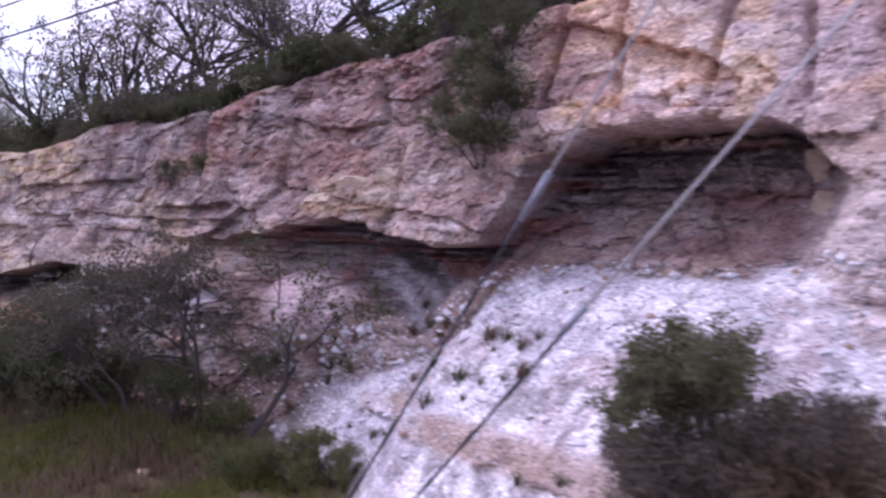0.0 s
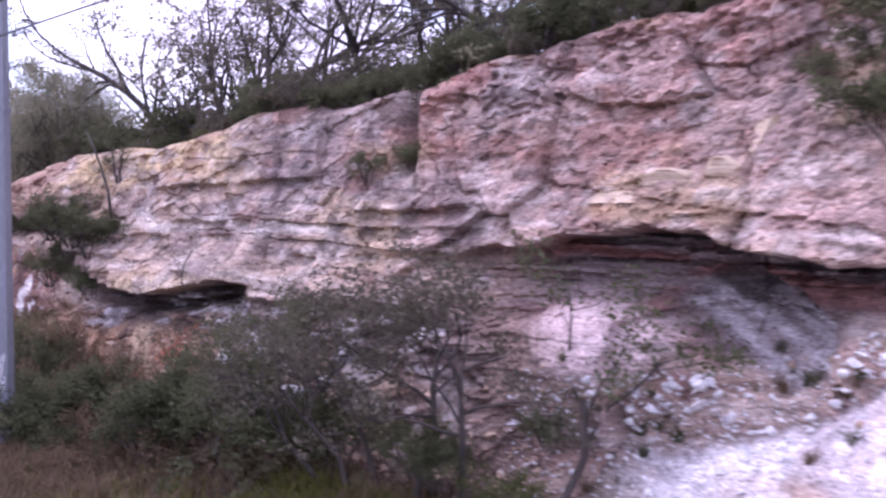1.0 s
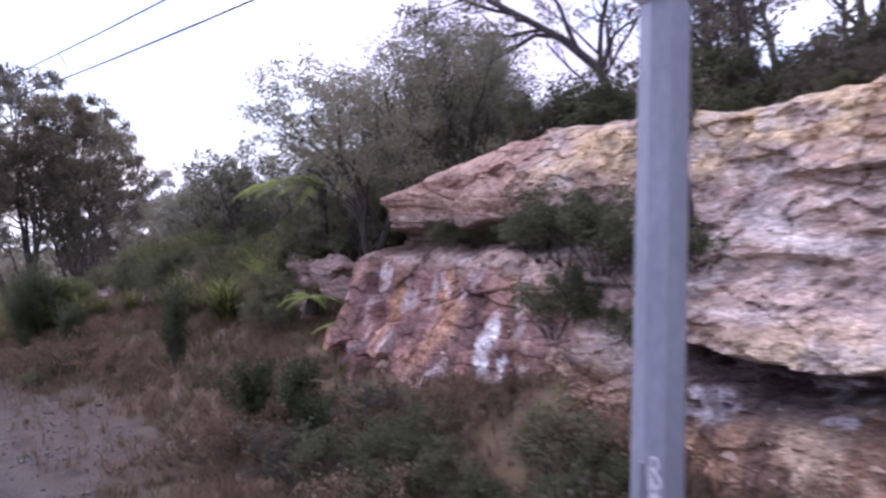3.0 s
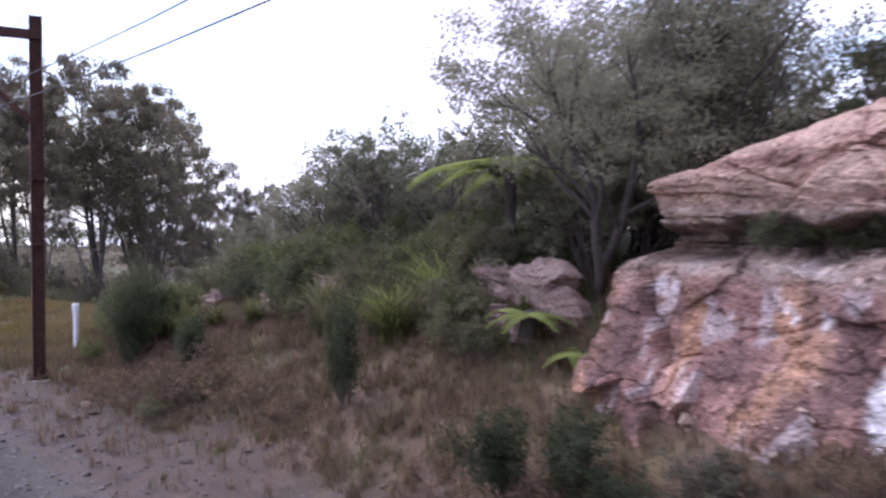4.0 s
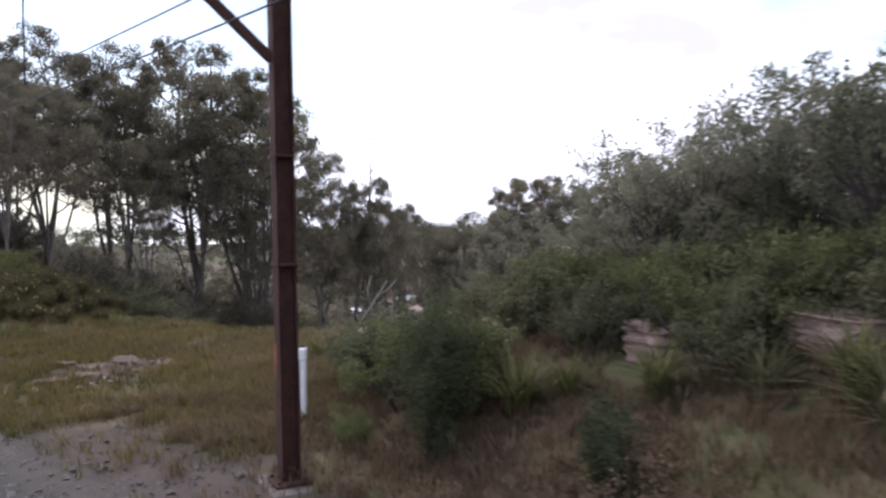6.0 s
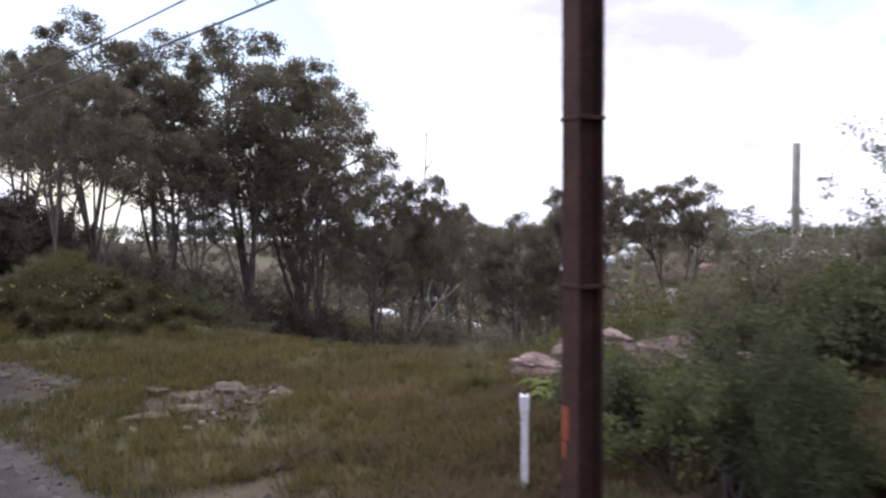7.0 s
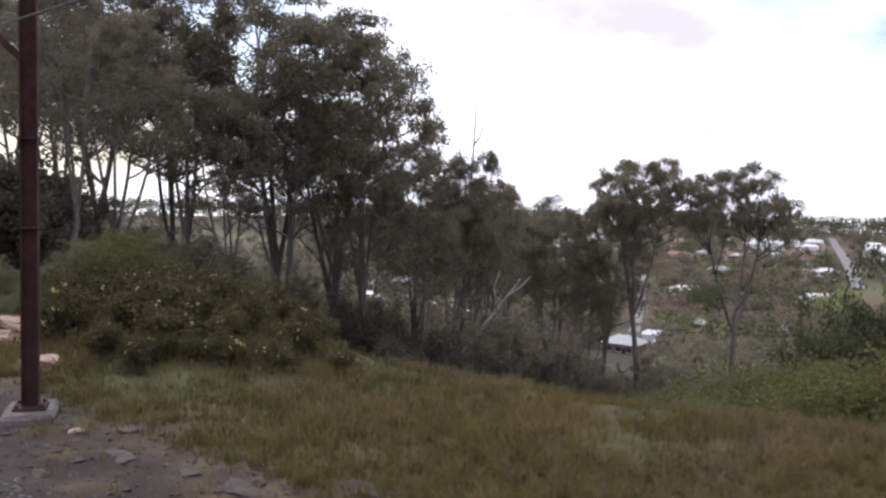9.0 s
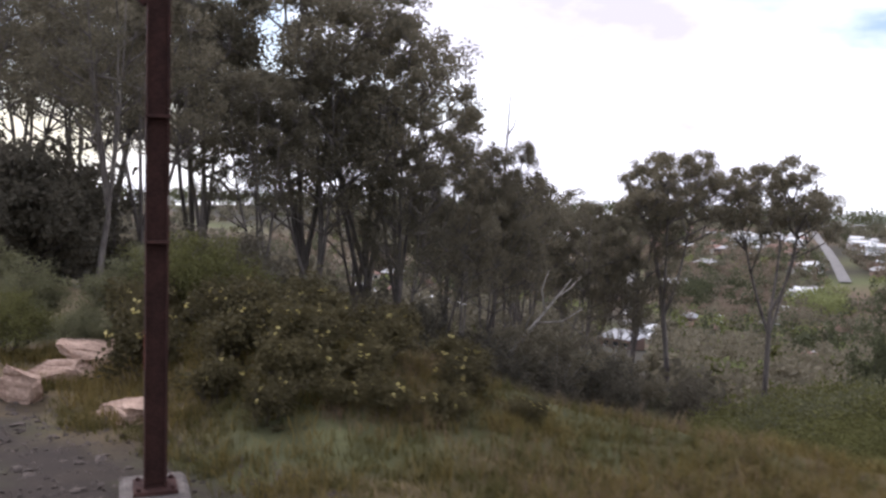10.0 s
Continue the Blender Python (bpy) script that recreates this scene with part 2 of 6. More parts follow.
LEAF_OLIVE = foliage("olive_leaves", (0.07, 0.072, 0.04), (0.225, 0.215, 0.118), 0.38)
LEAF_GREEN = foliage("fresh_green_leaves", (0.066, 0.074, 0.03), (0.2, 0.208, 0.085), 0.38)
LEAF_GUM = foliage("gum_leaves", (0.105, 0.104, 0.074), (0.34, 0.318, 0.215), 0.5)
LEAF_BANK = foliage("dull_olive_brown_leaves", (0.042, 0.036, 0.018), (0.135, 0.112, 0.052), 0.3)
LEAF_SLOPE = foliage("yellow_olive_leaves", (0.062, 0.064, 0.022), (0.195, 0.185, 0.068), 0.35)
LEAF_CROWN = foliage("gum_crown_leaves", (0.09, 0.08, 0.057), (0.285, 0.248, 0.168), 0.5)
LEAF_RUSSET = foliage("russet_sparse_leaves", (0.06, 0.056, 0.042), (0.19, 0.165, 0.12), 0.4)
LEAF_FERN = foliage("fern_fronds", (0.20, 0.25, 0.06), (0.42, 0.46, 0.16), 0.5)
BLADE_GREEN = foliage("green_blades", (0.048, 0.053, 0.017), (0.165, 0.157, 0.056), 0.32)
BLADE_LUSH = foliage("lush_blades", (0.068, 0.078, 0.018), (0.21, 0.205, 0.055), 0.4)
BLADE_FAN = foliage("broad_strap_blades", (0.045, 0.052, 0.019), (0.25, 0.235, 0.095), 0.34)
BLADE_STRAP = foliage("grey_straw_blades", (0.085, 0.08, 0.04), (0.30, 0.27, 0.15), 0.32)
BLADE_DRY = foliage("dry_blades", (0.085, 0.058, 0.04), (0.265, 0.185, 0.115), 0.3)
BLADE_GOLD = foliage("golden_grass", (0.062, 0.05, 0.018), (0.225, 0.168, 0.058), 0.35)
BLADE_OLIVE = foliage("olive_grass", (0.042, 0.04, 0.013), (0.14, 0.122, 0.04), 0.35)
PETAL = foliage("yellow_flowers", (0.45, 0.36, 0.08), (0.75, 0.65, 0.3), 0.3)


# ---- mesh tools ----
class Geo:
    """Collects vertices and faces, and makes one mesh of them."""

    def __init__(self):
        self.v, self.f3, self.f4, self.n = [], [], [], 0

    def add(self, v, tris=None, quads=None):
        v = np.asarray(v, dtype=np.float64).reshape(-1, 3)
        if tris is not None and len(tris):
            self.f3.append(np.asarray(tris).reshape(-1, 3) + self.n)
        if quads is not None and len(quads):
            self.f4.append(np.asarray(quads).reshape(-1, 4) + self.n)
        self.v.append(v)
        self.n += len(v)

    def mesh(self, name, mat, shade=True):
        v = np.concatenate(self.v)
        t = np.concatenate(self.f3) if self.f3 else np.zeros((0, 3), int)
        q = np.concatenate(self.f4) if self.f4 else np.zeros((0, 4), int)
        me = bpy.data.meshes.new(name)
        me.vertices.add(len(v)); me.vertices.foreach_set("co", v.ravel())
        me.loops.add(t.size + q.size)
        me.loops.foreach_set("vertex_index", np.concatenate([t.ravel(), q.ravel()]).astype(np.int32))
        me.polygons.add(len(t) + len(q))
        me.polygons.foreach_set("loop_start", np.concatenate([np.arange(len(t)) * 3, t.size + np.arange(len(q)) * 4]).astype(np.int32))
        me.polygons.foreach_set("use_smooth", np.full(len(t) + len(q), shade))
        me.update(calc_edges=True)
        me.validate()
        me.materials.append(mat)
        return me


def put(name, geo, mat, parent=None, label="", shade=True):
    """One mesh object, a part of parent where one is given."""
    me = geo.mesh(name, mat, shade) if isinstance(geo, Geo) else geo
    if not isinstance(geo, Geo) and not me.materials:
        me.materials.append(mat)
    ob = new(name, me)
    ob.parent = parent
    return tagged(ob, label)


def part(name, bm, mat, parent, label=""):
    """Links a bmesh as one mesh object under a thing."""
    me = bpy.data.meshes.new(name)
    bm.to_mesh(me); bm.free()
    me.materials.append(mat)
    ob = new(name, me)
    ob.parent = parent
    return tagged(ob, label)


def thing(name, label, category, group="", at=None):
    ob = new(name)
    ob.empty_display_size = 0.2
    if at is not None:
        ob.matrix_world = at
    return tagged(ob, label, category, group)


def box(sx, sy, sz, at=(0, 0, 0), bevel=0.01, bm=None, turn=None):
    """A bevelled box with its base's centre at the given place."""
    b = bmesh.new()
    bmesh.ops.create_cube(b, size=1.0)
    bmesh.ops.scale(b, vec=(sx, sy, sz), verts=b.verts)
    bmesh.ops.translate(b, vec=(0, 0, sz / 2), verts=b.verts)
    if bevel:
        bmesh.ops.bevel(b, geom=list(b.edges), offset=bevel, segments=1, affect="EDGES")
    if turn is not None:
        bmesh.ops.transform(b, matrix=turn, verts=b.verts)
    bmesh.ops.translate(b, vec=at, verts=b.verts)
    if bm is None:
        return b
    me = bpy.data.meshes.new("tmp"); b.to_mesh(me); b.free(); bm.from_mesh(me); bpy.data.meshes.remove(me)
    return bm


def tube(geo, pts, rads, n=6, cap=True):
    pts = np.asarray(pts, float); rads = np.broadcast_to(np.asarray(rads, float), (len(pts),))
    tan = np.gradient(pts, axis=0)
    tan /= np.linalg.norm(tan, axis=1)[:, None] + 1e-9
    ref = np.where(np.abs(tan[:, 2:3]) > 0.9, np.array([[1.0, 0, 0]]), np.array([[0, 0, 1.0]]))
    u = np.cross(tan, ref); u /= np.linalg.norm(u, axis=1)[:, None] + 1e-9
    for i in range(1, len(u)):
        w = u[i - 1] - tan[i] * np.dot(u[i - 1], tan[i])
        u[i] = w / (np.linalg.norm(w) + 1e-9)
    w = np.cross(tan, u)
    a = np.arange(n) * 2 * np.pi / n
    ring = (np.cos(a)[None, :, None] * u[:, None] + np.sin(a)[None, :, None] * w[:, None]) * rads[:, None, None] + pts[:, None]
    k = len(pts)
    i, j = np.meshgrid(np.arange(k - 1), np.arange(n), indexing="ij")
    q = np.stack([i * n + j, i * n + (j + 1) % n, (i + 1) * n + (j + 1) % n, (i + 1) * n + j], -1).reshape(-1, 4)
    tris = []
    if cap:
        for base, sgn in ((0, -1), ((k - 1) * n, 1)):
            for j in range(1, n - 1):
                tris.append((base, base + j, base + j + 1) if sgn > 0 else (base, base + j + 1, base + j))
    geo.add(ring.reshape(-1, 3), tris, q)


def leaves(geo, at, length, rng, width=0.35, droop=0.2):
    """A pointed leaf of four corners at each place."""
    at = np.asarray(at, float)
    n = len(at)
    d = rng.normal(size=(n, 3)); d[:, 2] -= droop * 1.5
    d /= np.linalg.norm(d, axis=1)[:, None]
    s = np.cross(d, rng.normal(size=(n, 3))); s /= np.linalg.norm(s, axis=1)[:, None] + 1e-9
    ln = (length * rng.uniform(0.6, 1.3, n))[:, None]
    v = np.stack([at, at + d * ln * 0.45 + s * ln * width, at + d * ln, at + d * ln * 0.5 - s * ln * width], 1)
    geo.add(v.reshape(-1, 3), None, np.arange(4 * n).reshape(-1, 4))


def blades(geo, roots, height, rng, width=0.02, bend=0.5, segs=2):
    """Grass blades that taper and bow over, from each root."""
    roots = np.asarray(roots, float); n = len(roots)
    a = rng.uniform(0, 2 * np.pi, n)
    out_ = np.stack([np.cos(a), np.sin(a), np.zeros(n)], 1)
    side = np.stack([-np.sin(a), np.cos(a), np.zeros(n)], 1)
    h = (height * rng.uniform(0.5, 1.25, n))[:, None]
    b = (bend * rng.uniform(0.3, 1.4, n))[:, None]
    w = width * rng.uniform(0.6, 1.3, n)[:, None]
    rows = []
    for i in range(segs + 1):
        t = i / segs
        c = roots + out_ * h * b * t * t + np.array([0, 0, 1.0]) * h * (t - 0.45 * b * t * t)
        if i < segs:
            rows += [c - side * w * (1 - t * 0.6), c + side * w * (1 - t * 0.6)]
        else:
            rows += [c]
    m = 2 * segs + 1
    v = np.stack(rows, 1).reshape(-1, 3)
    base = (np.arange(n) * m)[:, None]
    q = np.concatenate([base + np.array([[2 * i, 2 * i + 1, 2 * i + 3, 2 * i + 2]]) for i in range(segs - 1)]) if segs > 1 else None
    tr = base + np.array([[2 * segs - 2, 2 * segs - 1, 2 * segs]])
    geo.add(v, tr, q)


def stone_mesh(name, rng, mat, size=(1, 1, 0.7), cuts=1, rough=0.25):
    b = bmesh.new()
    bmesh.ops.create_icosphere(b, subdivisions=cuts, radius=0.5)
    for v in b.verts:
        v.co *= 1 + rng.uniform(-rough, rough)
        v.co.x *= size[0]; v.co.y *= size[1]; v.co.z *= size[2]
    for _ in range(9):
        nrm = Vector(rng.normal(size=3)).normalized()
        reach = math.sqrt((nrm.x * size[0]) ** 2 + (nrm.y * size[1]) ** 2 + (nrm.z * size[2]) ** 2)
        bmesh.ops.bisect_plane(b, geom=list(b.verts) + list(b.edges) + list(b.faces), plane_co=nrm * rng.uniform(0.28, 0.42) * reach, plane_no=nrm, clear_outer=True)
        edges = [e for e in b.edges if e.is_boundary]
        if edges:
            bmesh.ops.holes_fill(b, edges=edges)
    me = bpy.data.meshes.new(name)
    b.to_mesh(me); b.free()
    me.materials.append(mat)
    return me


# ---- the shape of the land ----
TOP_X = [-31, -28.6, -26.8, -24.6, -23.1, -22, -20.4, -18.2, -16.1, -14.8, -13.4, -11, -9.6, -8.7, -4, 2, 8]
TOP_Z = [3.2, 4.2, 4.8, 5.05, 4.95, 5.15, 5.45, 5.5, 5.65, 6.0, 6.15, 6.3, 6.45, 6.6, 7.4, 8.2, 8.6]


def track_y(x):
    """The curve of the line, as the carriage window follows it."""
    return 1.84 - (np.asarray(x, float) + 22.5) ** 2 / 298.0


def cliff_top(x):
    return np.interp(x, TOP_X, TOP_Z)


def brow(x, y):
    """The bank above the cutting."""
    return cliff_top(x) - 0.1 + 0.28 * np.clip(np.asarray(y, float) - 12.2, 0, 26)


def terrain(x, y):
    x, y = np.asarray(x, float), np.asarray(y, float)
    k = np.interp(x, [-58, -52, -48, -45, -38, -31, -24, -20, -15], [0, 0.02, 0.15, 0.3, 0.52, 0.58, 0.6, 0.3, 0.12])
    z = k * np.clip(y - 6.9, 0, 4.3) + 0.03 * np.clip(y - 5, 0, 2)
    g = np.interp(x, [-52, -46, -40, -34, -28], [0, 0.02, 0.1, 0.16, 0.25])
    z = z + g * np.clip(y - 11.2, 0, 22)
    high = brow(x, y)
    on_top = smooth(x, -30.5, -28.3) * smooth(y, 12.7, 13.1)
    z = z * (1 - on_top) + high * on_top
    crest = np.interp(x, [-90, -66, -58, -54, -50, -46, -42], [3.0, 6.8, 9.3, 11.6, 15.5, 28, 70])
    past = np.clip(y - crest, 0, None)
    z = z - smooth(past, 0, 3) * (0.40 * np.clip(past, 0, 22) + 0.27 * np.clip(past - 22, 0, 60) + 0.12 * np.clip(past - 82, 0, 130))
    z = z + 0.7 * np.exp(-((x + 66.8) / 4.0) ** 2 - ((y - 6.0) / 2.6) ** 2)
    d = np.hypot(x + 45, y)
    far = -42 + 16 * smooth(d, 300, 900) - 0.10 * np.clip(d - 1000, 0, None) + 9 * (fbm(x / 160, y / 160, 3) - 0.5)
    w = smooth(d, 190, 320)
    z = z * (1 - w) + far * w
    near_track = smooth(np.abs(y + 1.5), 9, 4) * smooth(d, 120, 90)
    z = z - 0.18 * near_track * smooth(y, 4.2, 2.5)
    z = z + (fbm(x * 0.9, y * 0.9, 5) - 0.5) * 0.25 * smooth(y, 5.0, 7.5) + (fbm(x * 4, y * 4, 6) - 0.5) * 0.08
    return z


def steps(lo, hi, fine_lo, fine_hi, fine_step, grow_by=1.22):
    mid = list(np.arange(fine_lo, fine_hi + 1e-6, fine_step))
    s, v = fine_step, fine_hi
    while v < hi:
        s *= grow_by; v += s; mid.append(v)
    s, v, left = fine_step, fine_lo, []
    while v > lo:
        s *= grow_by; v -= s; left.append(v)
    return np.array(left[::-1] + mid)


def sheet(X, Y, Z):
    g = Geo()
    a, b = X.shape
    i, j = np.meshgrid(np.arange(a - 1), np.arange(b - 1), indexing="ij")
    q = np.stack([i * b + j, (i + 1) * b + j, (i + 1) * b + j + 1, i * b + j + 1], -1).reshape(-1, 4)
    g.add(np.stack([X, Y, Z], -1).reshape(-1, 3), None, q)
    return g


def paint(me, name, rgb):
    at = me.color_attributes.new(name, "FLOAT_COLOR", "POINT")
    c = np.ones((len(me.vertices), 4), np.float32)
    c[:, :3] = rgb.reshape(-1, 3)
    at.data.foreach_set("color", c.ravel())


def blend(base, colour, w):
    return base * (1 - w[..., None]) + np.array(colour) * w[..., None]


xs, ys = steps(-4200, 4200, -70, 8, 0.28), steps(-4200, 4200, 2, 15, 0.2, 1.18)
GX, GY = np.meshgrid(xs, ys, indexing="ij")
GZ = terrain(GX, GY)
g = sheet(GX, GY, GZ)
me = g.mesh("ground", EARTH)
n1, n2 = fbm(GX * 0.35, GY * 0.35, 21), fbm(GX * 1.4, GY * 1.4, 22)
col = np.zeros(GX.shape + (3,)) + np.array((0.115, 0.085, 0.045))
col = blend(col, (0.15, 0.105, 0.075), smooth(GX, -48, -43) * smooth(GY, 6, 7.5) * smooth(n2, 0.3, 0.6))
col = blend(col, (0.065, 0.075, 0.03), smooth(n1, 0.45, 0.65) * 0.8)
off_track = GY - track_y(GX)
col = blend(col, (0.075, 0.065, 0.055), smooth(off_track, 4.8, 3.4) * smooth(off_track, -16, -11) * smooth(np.hypot(GX + 45, GY), 140, 90))
col = blend(col, (0.05, 0.042, 0.038), smooth(off_track, 3.2, 2.6) * smooth(off_track, -13, -10) * smooth(np.hypot(GX + 45, GY), 140, 90))
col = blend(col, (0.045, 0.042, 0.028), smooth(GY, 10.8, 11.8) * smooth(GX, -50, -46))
# bare dark soil, its colour darkened further for the view's dim lower edge
col = blend(col, (0.04, 0.03, 0.024), smooth(off_track + 3.0 * (n2 - 0.5), 6.9, 5.6) * (0.35 + 0.65 * smooth(n2, 0.3, 0.55)) * smooth(GX, -54, -58) * smooth(np.hypot(GX + 45, GY), 140, 90))
strip = smooth(off_track + 2.2 * (n2 - 0.5), 6.2, 5.2) * smooth(GX, -49, -46) * smooth(GX, -27, -31)
col = blend(col, (0.075, 0.054, 0.047), 0.9 * strip * smooth(off_track, 3.0, 3.6))
bare = smooth(np.hypot((GX + 53.1) / 1.5, (GY - 5.9) / 1.7) + 0.7 * (n2 - 0.5), 1.05, 0.75)
col = blend(col, (0.075, 0.056, 0.042), bare)
dist_ = np.hypot(GX + 45, GY)
far_c = blend(np.zeros(GX.shape + (3,)) + np.array((0.055, 0.048, 0.033)), (0.14, 0.10, 0.065), smooth(fbm(GX / 30, GY / 30, 31), 0.5, 0.62))
far_c = blend(far_c, (0.12, 0.13, 0.055), smooth(fbm(GX / 22, GY / 22, 37), 0.56, 0.66))
wfar = smooth(dist_, 45, 100)
col = col * (1 - wfar[..., None]) + far_c * wfar[..., None]
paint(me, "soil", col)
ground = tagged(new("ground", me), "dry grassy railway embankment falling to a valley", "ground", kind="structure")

# ---- the rock cutting ----
LIP_X = [-15.2, -14.2, -13.1, -12.1, -11.5, -11.0, -9.8, -9.4, -9.05, -8.75, -7.8, -6.6, -5.95, -5.5, -4.9]
LIP_Z = [3.0, 3.25, 3.38, 3.46, 3.42, 3.28, 3.14, 3.2, 3.75, 4.28, 4.69, 4.7, 4.7, 4.5, 4.0]
FLOOR_X = [-15, -13.9, -11.6, -10.2, -9.3, -7.8, -6.3, -5.4, -4.9]
FLOOR_Z = [1.7, 1.8, 1.95, 2.25, 2.85, 2.98, 2.98, 3.1, 3.4]


def plate_patch(x, z):
    """Where thin plates of rock dip across the recess."""
    return smooth(np.hypot((x + 11.0) / 1.2, (z - 2.5 + 0.3 * (x + 11.0)) / 0.5) + 0.9 * (fbm(x * 1.6, z * 1.6, 9) - 0.5), 1.0, 0.6)


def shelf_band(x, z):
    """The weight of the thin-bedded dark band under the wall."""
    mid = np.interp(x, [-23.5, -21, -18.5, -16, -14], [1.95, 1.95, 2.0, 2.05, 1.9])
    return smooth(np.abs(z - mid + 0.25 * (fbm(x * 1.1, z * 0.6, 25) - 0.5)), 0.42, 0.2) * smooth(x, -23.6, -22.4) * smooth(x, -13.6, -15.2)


def cliff_face(x, z):
    """The depth of the rock face, y, and the weights of scree and cave there."""
    y = 9.0 + 0.37 * (z - 1.2)
    y = y + 0.5 * (fbm(x * 0.22, z * 0.3, 41) - 0.5)
    zb = z + 0.035 * (x + 15) + 0.5 * (fbm(x * 0.35, z * 0.2, 43) - 0.5)
    bed = np.floor(zb / 0.26)
    fr = zb / 0.26 - bed
    layered = smooth(np.abs(z - 3.1 - 0.02 * (x + 18)), 0.95, 0.35) * smooth(x, -14.5, -16) + 0.25 * smooth(z, 2.2, 1.9) * smooth(x, -13, -15)
    strength = 0.12 + 0.55 * smooth(fbm(x * 0.3, z * 0.6, 44), 0.45, 0.62) + 0.35 * np.clip(layered, 0, 1) * smooth(fbm(x * 0.45, z * 0.8, 18), 0.38, 0.58)
    strength = strength * (1 - 0.85 * smooth(x, -24.3, -25.6) * smooth(z, 3.2, 2.9))
    y = y + (hash2(bed, bed * 0, 45) - 0.5) * 0.16 * strength + 0.04 * strength * smooth(fr, 0.8, 1.0)
    wx, wz = x + 0.35 * (fbm(x * 1.3, z * 1.3, 46) - 0.5) + 0.10 * (fbm(x * 6, z * 6, 42) - 0.5), zb + 0.25 * (fbm(x * 1.1, z * 1.1, 40) - 0.5) + 0.08 * (fbm(x * 6, z * 6, 28) - 0.5)
    p1, e1 = facets(wx * 0.5 + 0.15 * wz, wz * 0.75, 47, 0.55)
    p2, e2_ = facets(wx * 1.5, wz * 2.3, 48, 0.6)
    p3, e3 = facets(wx * 4.2, wz * 6.0, 36, 0.7)
    broken = smooth(fbm(x * 0.4, z * 0.5, 49), 0.38, 0.6) * (1 - 0.75 * smooth(x, -24.3, -25.6) * smooth(z, 3.2, 2.9)) * (1 - 0.45 * smooth(x, -17, -18.5))
    plain = smooth(x, -16.6, -17.6) * smooth(x, -25, -24)
    y = y + (0.28 - 0.17 * plain) * p1 + (0.06 - 0.045 * plain) * smooth(e1, 0.035, 0.0)
    y = y + (0.055 + 0.12 * broken) * p2 + (0.015 + 0.06 * broken) * smooth(e2_, 0.06, 0.0)
    y = y + (0.025 + 0.06 * broken) * p3
    joint_w = smooth(x, -21, -19.5) * smooth(x, -14.6, -15.4) * smooth(z, 3.5, 4.0)
    pj, ej = facets(wx * 0.95 + 0.3 * z, wz * 0.22, 31, 0.5)
    y = y + joint_w * (0.16 * pj + 0.07 * smooth(ej, 0.05, 0.0))
    thin = zb * 13 + 2.2 * fbm(x * 0.8, z * 0.8, 38)
    y = y + 0.07 * strength * (1 - 0.5 * plain) * (hash2(np.floor(thin), np.floor(x * 0.9 + hash2(np.floor(thin), 0, 3) * 5), 37) - 0.5)
    y = y + (0.10 - 0.055 * smooth(x, -16, -18)) * (fbm(x * 5, z * 10, 51, 5, 0.66) - 0.5)
    pit = cells(wx * 3.0, wz * 3.4, 27)
    rubbly = smooth(x, -17.0, -16.2) * smooth(x, -8.8, -9.6) * smooth(z, 3.2, 3.7)
    y = y + (0.10 * broken + 0.03 * rubbly) * smooth(pit[0], 0.26, 0.05) * (pit[2] > 0.4)
    knob, edge = facets(wx * 2.6, wz * 2.6, 7, 0.8)
    y = y + rubbly * (0.07 * knob + 0.02 * smooth(edge, 0.1, 0.0))
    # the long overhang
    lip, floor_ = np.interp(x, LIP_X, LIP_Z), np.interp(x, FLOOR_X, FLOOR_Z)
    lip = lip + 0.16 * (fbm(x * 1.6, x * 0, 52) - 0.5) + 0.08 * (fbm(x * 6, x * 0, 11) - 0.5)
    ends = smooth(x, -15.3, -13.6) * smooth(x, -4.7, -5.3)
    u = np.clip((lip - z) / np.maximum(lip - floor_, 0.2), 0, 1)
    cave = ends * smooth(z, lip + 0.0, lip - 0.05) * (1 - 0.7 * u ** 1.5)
    slab = ends * smooth(z, lip - 0.03, lip + 0.02) * smooth(z, lip + 0.9, lip + 0.2)
    deep = np.interp(x, [-15, -13, -11, -9.3, -8.7, -7, -5], [0.6, 1.0, 1.15, 1.3, 1.8, 1.9, 1.2])
    ledge = hash2(np.floor(z * 9 + 0.8 * fbm(x * 0.7, z, 34)), np.floor(x * 0.55 + hash2(np.floor(z * 9), 0, 33) * 7), 35)
    y = y + cave * deep - 0.12 * slab - 0.55 * cave * (1 - u) * ledge * smooth(x, -5.5, -6.5)
    # a rounded bulge under the lip, and thin plates that dip beside it
    y = y - 0.55 * np.exp(-((x + 12.7) / 0.8) ** 2 - ((z - 2.2) / 0.45) ** 2)
    dip = z + 0.52 * (x + 11.2)
    plates = plate_patch(x, z)
    y = y + plates * (0.3 * dip - 0.5 * hash2(np.floor(dip * 7 + 0.6 * fbm(x * 1.5, z * 1.5, 10)), np.floor(x * 0.9), 12))
    # broken ledges that stand out of the wall, recessed below
    for z0, amp, k in ((3.62, 0.16, 2), (3.36, 0.10, 3), (3.02, 0.13, 4), (4.25, 0.12, 5), (2.72, 0.10, 6)):
        zl = z0 + 0.03 * (x + 19) + 0.16 * (fbm(x * 0.9, x * 0 + k, 100 + k) - 0.5) + 0.05 * (fbm(x * 5, x * 0 + k, 110 + k) - 0.5)
        on = smooth(fbm(x * 0.75, x * 0 + 3 * k, 120 + k), 0.46, 0.56) * smooth(x, -24.6, -23.6) * smooth(x, -14.0, -15.2)
        y = y + amp * on * (smooth(z, zl + 0.01, zl - 0.03) * smooth(z, zl - 0.34, zl - 0.06) - 0.35 * smooth(z, zl, zl + 0.02) * smooth(z, zl + 0.2, zl + 0.06))
